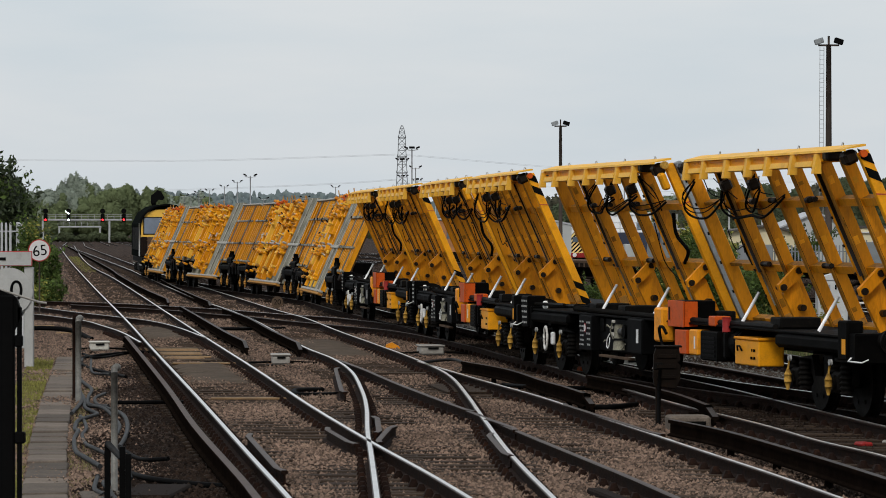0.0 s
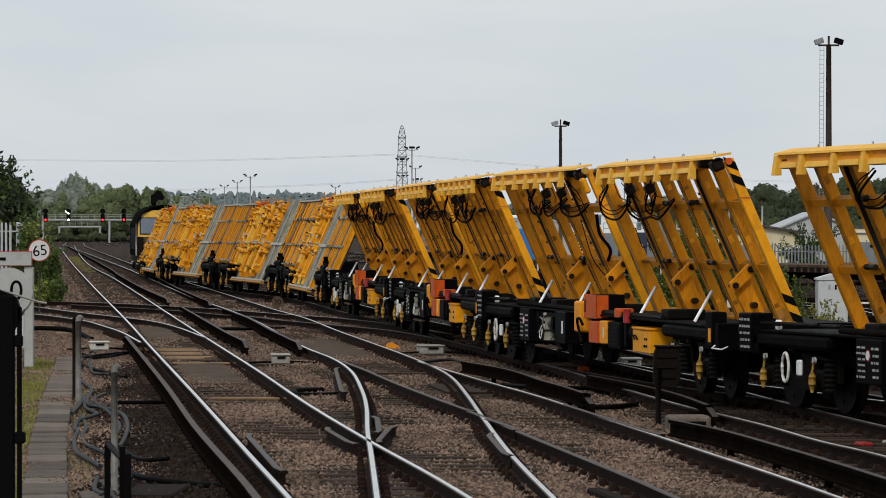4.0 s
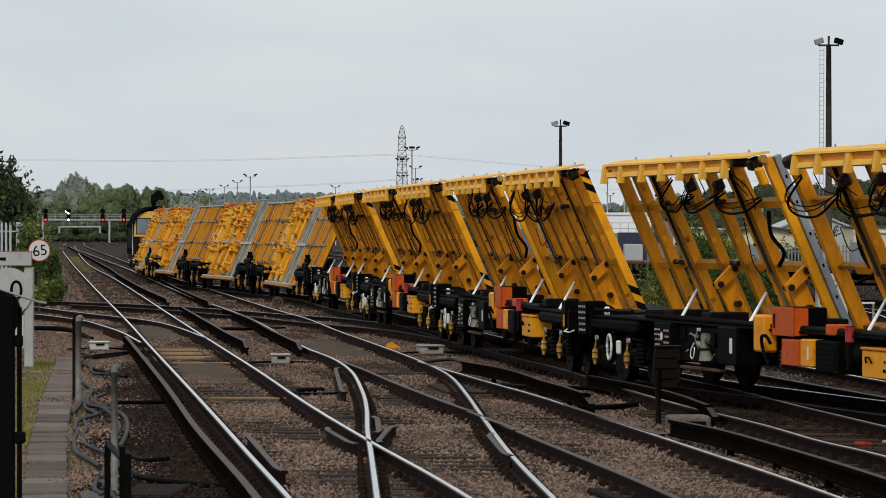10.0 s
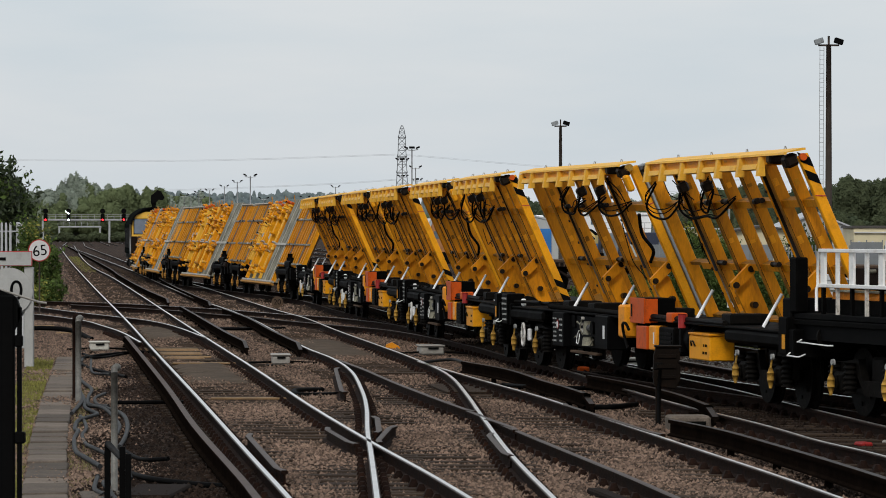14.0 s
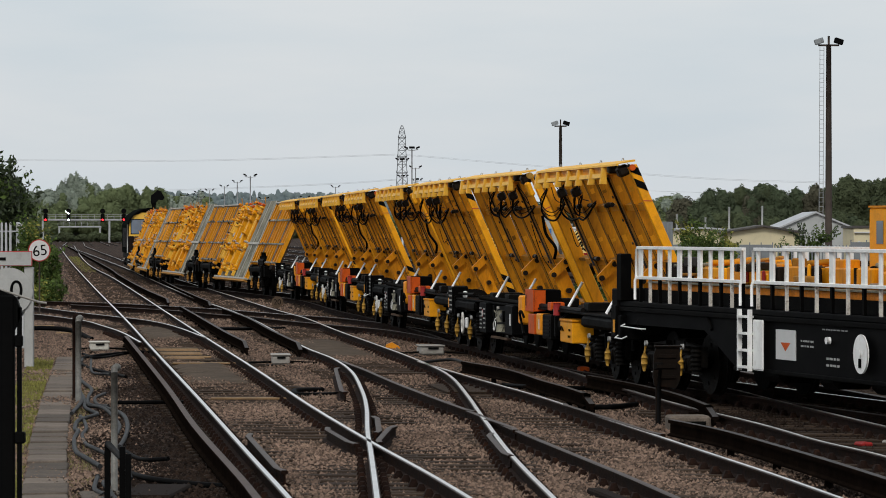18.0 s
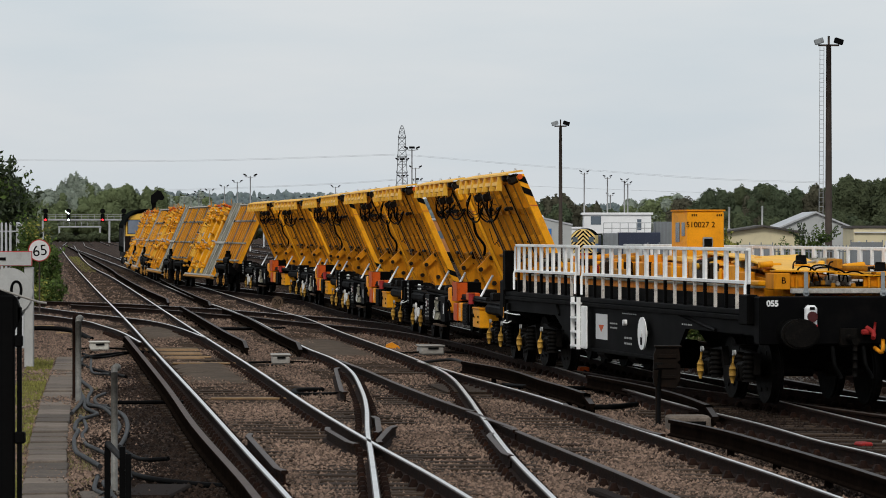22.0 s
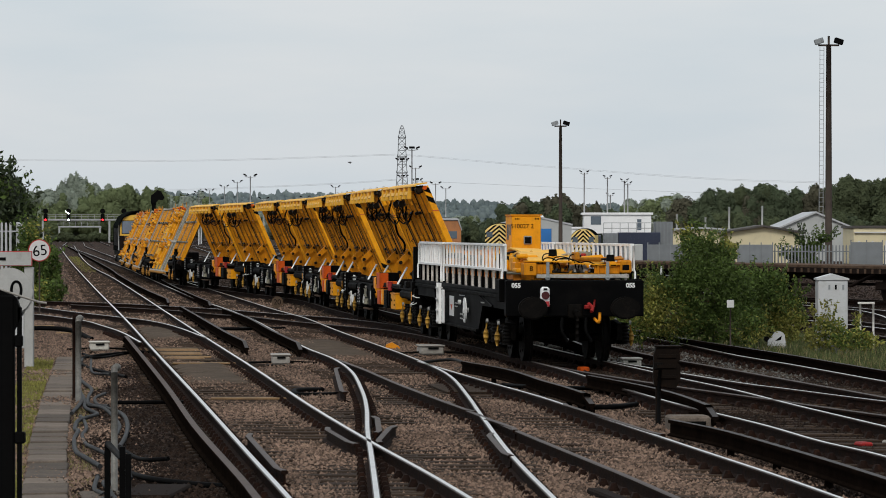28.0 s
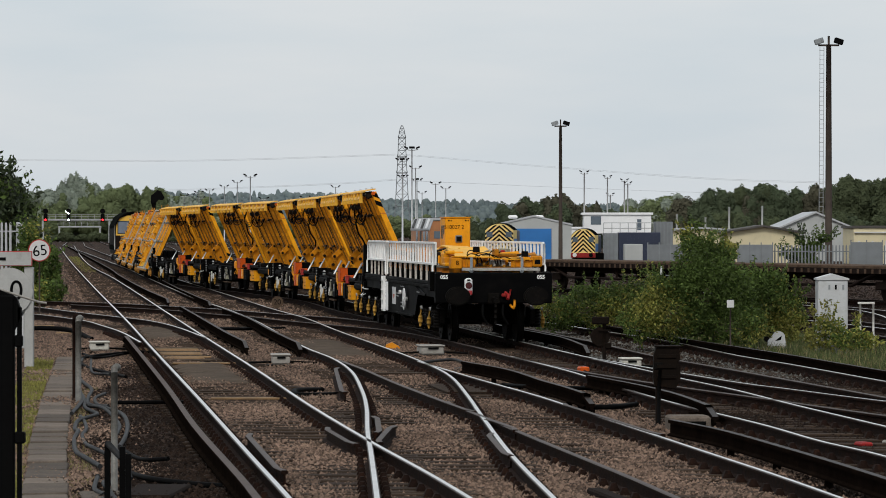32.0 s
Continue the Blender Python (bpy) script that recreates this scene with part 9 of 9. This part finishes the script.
def stored_loco():
    L = 9.2
    t = thing("stored_locomotive", pose(0.2, 300, -0.2, 0, 0, 10), "orange locomotive with a pale grey roof parked in the yard", "locomotive")
    bm = bmesh.new()
    prism(bm, [(-1.3, 1.0), (1.3, 1.0), (1.3, 2.8), (1.0, 3.55), (-1.0, 3.55), (-1.3, 2.8)], 0, L)
    part("body", bm, mat("dull_orange_paint", (0.42, 0.17, 0.06), 0.5, var=0.15, scale=1, bump=0.05, stain=(0.15, 0.09, 0.06), stain_amt=0.5), t)
    bm = bmesh.new()
    prism(bm, [(-1.33, 2.75), (-1.02, 3.6), (1.02, 3.6), (1.33, 2.75), (1.36, 2.85), (1.05, 3.75), (-1.05, 3.75), (-1.36, 2.85)], -0.1, L + 0.1)
    part("roof", bm, ROOFPALE, t)
    for xa, xb in ((-0.95, -0.1), (0.1, 0.95)):
        part("window", new_box(xa, xb, -0.03, -0.005, 2.1, 2.7, bevel=0.004), GLASS_DARK, t)
    for ya in (0.9, 2.2, 5.8):
        part("side_window", new_box(-1.325, -1.305, ya, ya + 0.9, 1.9, 2.7, bevel=0.004), GLASS_DARK, t)
    part("cab_door", new_box(-1.32, -1.304, 4.0, 4.8, 1.15, 2.72, bevel=0.004), DARKGREY, t)
    for k in range(4):
        y = 0.7 + 2.2 * k
        part("roof_rib", new_box(-1.06, 1.06, y, y + 0.15, 3.754, 3.79), ROOFPALE, t)
        part("roof_vent", new_box(-0.6, 0.6, y + 0.5, y + 1.5, 3.754, 3.84, bevel=0.02), DARKGREY, t)
        bm = bmesh.new()
        prism(bm, [(-1.365, 2.93), (-1.075, 3.72), (-1.095, 3.735), (-1.385, 2.945)], y + 0.25, y + 1.3)
        part("roof_panel", bm, DARKGREY if k % 2 else CABINWHITE, t)
    part("side_stripe", new_box(-1.315, -1.303, 0.1, L - 0.1, 1.2, 1.5), NAVY, t)
    part("underframe", new_box(-1.2, 1.2, 0, L, 0.0, 0.99), INK, t)


stored_loco()

# bench-like stack by the fence
t = thing("timber_stack", pose(20.3, 200, -0.2), "low dark stack of timber by the fence", "timber stack")
for k in range(3):
    part("beam", new_box(-1.6, 1.6, -0.2 + 0.15 * k, -0.06 + 0.15 * k, 0.55, 0.75, bevel=0.01), RUSTDARK, t)
for x in (-1.4, 1.4):
    part("leg", new_box(x - 0.1, x + 0.1, -0.15, 0.15, 0, 0.55), RUSTDARK, t)
plant("tree", 20.9, 210, [(0.3, 0, 1.6, 0.7, 0.6, 0.3), (-0.9, 0, 1.2, 0.8, 0.5, 0.35), (0.9, 0, 2.1, 0.6, 0.5, 0.25), (-0.3, 0, 0.8, 1.0, 0.5, 0.5), (-0.5, 0, 2.0, 0.3, 0.4, 0.3)], 2600, 0.09, 41, "small green tree at the fence by the mast", "tree", [LEAF, LEAF_DARK], "yard trees", r0=0.07)
plant("tree", 13.4, 196, [(0, 0, 1.6, 0.7, 0.6, 0.8), (0.9, 0, 1.2, 0.8, 0.5, 0.7), (1.8, 0, 1.4, 0.6, 0.5, 0.6), (-0.4, 0, 2.2, 0.4, 0.4, 0.4)], 5000, 0.09, 42, "small green trees along the yard fence", "tree", [LEAF, LEAF_LIGHT], "yard trees", r0=0.07)


# ---- a bird that crosses the sky late on ----
def make_bird():
    t = thing("bird", pose(278, 170, 5.3), "small dark bird flying over the railway", "bird")
    bm = bmesh.new()
    rings = []
    for y, rad in ((-0.14, 0.008), (-0.1, 0.03), (-0.02, 0.045), (0.06, 0.04), (0.1, 0.026), (0.13, 0.03), (0.16, 0.02), (0.19, 0.004)):
        rings.append([bm.verts.new((rad * math.cos(q * math.pi / 4), y, rad * math.sin(q * math.pi / 4))) for q in range(8)])
    for r0, r1 in zip(rings, rings[1:]):
        for q in range(8):
            bm.faces.new((r0[q], r0[(q + 1) % 8], r1[(q + 1) % 8], r1[q])).smooth = True
    bm.faces.new(rings[0])
    bm.faces.new(rings[-1])
    part("body", bm, DARKGREY, t)
    part("tail", new_box(-0.04, 0.04, -0.25, -0.13, -0.006, 0.006), DARKGREY, t)
    wings = []
    for s in (-1, 1):
        bm = bmesh.new()
        prism(bm, [(0.0, -0.06), (0.0, 0.09), (s * 0.16, 0.1), (s * 0.34, -0.02), (s * 0.14, -0.05)], -0.006, 0.006, Matrix.Rotation(radians(-90), 4, "X"))
        bmesh.ops.recalc_face_normals(bm, faces=bm.faces)
        wg = part("wing", bm, DARKGREY, t)
        wg.matrix_basis = pose(s * 0.02, 0, 0.012)
        wings.append((wg, s))
    for ch in t.children:
        ch.data.transform(Matrix.Scale(0.6, 4))
    return t, wings


BIRD, WINGS = make_bird()


# ---- motions: the train draws away along its track ----
PATH_Y = [-30, 0, 20, 40, 45, 50, 60, 70, 80, 90, 100, 110, 120, 131, 140, 150, 158.4, 170, 178, 186, 195, 204, 213, 225, 250, 284.5, 340, 420]
PATH_X = [33.0, 22.0, 16.0, 9.11, 7.65, 6.24, 3.96, 2.35, 1.27, 0.15, -0.98, -2.01, -2.99, -4.25, -5.66, -7.58, -9.29, -11.45, -12.71, -13.81, -14.89, -15.85, -16.79, -18.05, -20.75, -24.64, -31.16, -40.71]


def path_table():
    """The track's centre line at 0.25 m steps, with the distance along it from y = 100."""
    y = np.array(PATH_Y, float)
    x = np.array(PATH_X, float)
    m = np.gradient(x, y)
    yy = np.arange(-30, 420, 0.25)
    i = np.clip(np.searchsorted(y, yy, side="right") - 1, 0, len(y) - 2)
    hh = y[i + 1] - y[i]
    t = (yy - y[i]) / hh
    xx = (2 * t ** 3 - 3 * t ** 2 + 1) * x[i] + (t ** 3 - 2 * t ** 2 + t) * hh * m[i] + (-2 * t ** 3 + 3 * t ** 2) * x[i + 1] + (t ** 3 - t ** 2) * hh * m[i + 1]
    arc = np.concatenate([[0], np.cumsum(np.hypot(np.diff(xx), np.diff(yy)))])
    arc -= np.interp(100, yy, arc)
    return xx, yy, arc


def rear_place(t):
    """How far the train's tail stands along the track at t seconds."""
    u = t / 32.0
    return -89.3739 + 44.2926 * u - 9.9439 * u ** 2 + 65.1682 * u ** 3 - 28.9521 * u ** 4


def motions():
    xx, yy, arc = path_table()

    def on_track(a):
        return Vector((float(np.interp(a, arc, xx)), float(np.interp(a, arc, yy)), 0))

    times = [0.0] + [float(k) for k in range(1, 32)] + [32.0]
    for ob, mid, half in TRAIN:
        rows = []
        for t in times:
            a = rear_place(t) + mid
            p, q = on_track(a - half), on_track(a + half)
            d = q - p
            rows.append((t, Matrix.Translation((p + q) / 2) @ Matrix.Rotation(math.atan2(-d.x, d.y), 4, "Z")))
        walk(ob, rows)
    # the bird flies across from beyond the yard, beating its wings
    rows = []
    for t, px, up in ((0.0, 278.0, 4.6), (20.0, 97.0, 4.7), (25.0, 46.6, 4.8), (27.5, 0.89, 5.3), (28.5, -8.71, 6.15), (29.4, -17.7, 7.0), (30.2, -25.7, 7.8), (32.0, -44.0, 9.2)):
        rows.append((t, pose(px, 170, up, 0, 0, 85)))
    walk(BIRD, rows)
    for wg, s in WINGS:
        walk(wg, [(0.2 * k, pose(s * 0.03, 0, 0.02, 0, s * (-28 if k % 2 else 24), 0)) for k in range(161)])
    # the wheelsets roll: a key at every fifth of a turn
    fine = np.linspace(0, 32, 1601)
    gone = np.array([rear_place(t) for t in fine]) - rear_place(0)
    for ob, radius in WHEELSETS:
        base = ob.matrix_basis.translation.copy()
        steps = int(gone[-1] / (radius * 1.25))
        rows = []
        for k in range(steps + 1):
            ang = gone[-1] / radius * k / steps
            rows.append((float(np.interp(ang * radius, gone, fine)), Matrix.Translation(base) @ Matrix.Rotation(-ang, 4, "X")))
        rows[-1] = (32.0, rows[-1][1])
        walk(ob, rows)


motions()
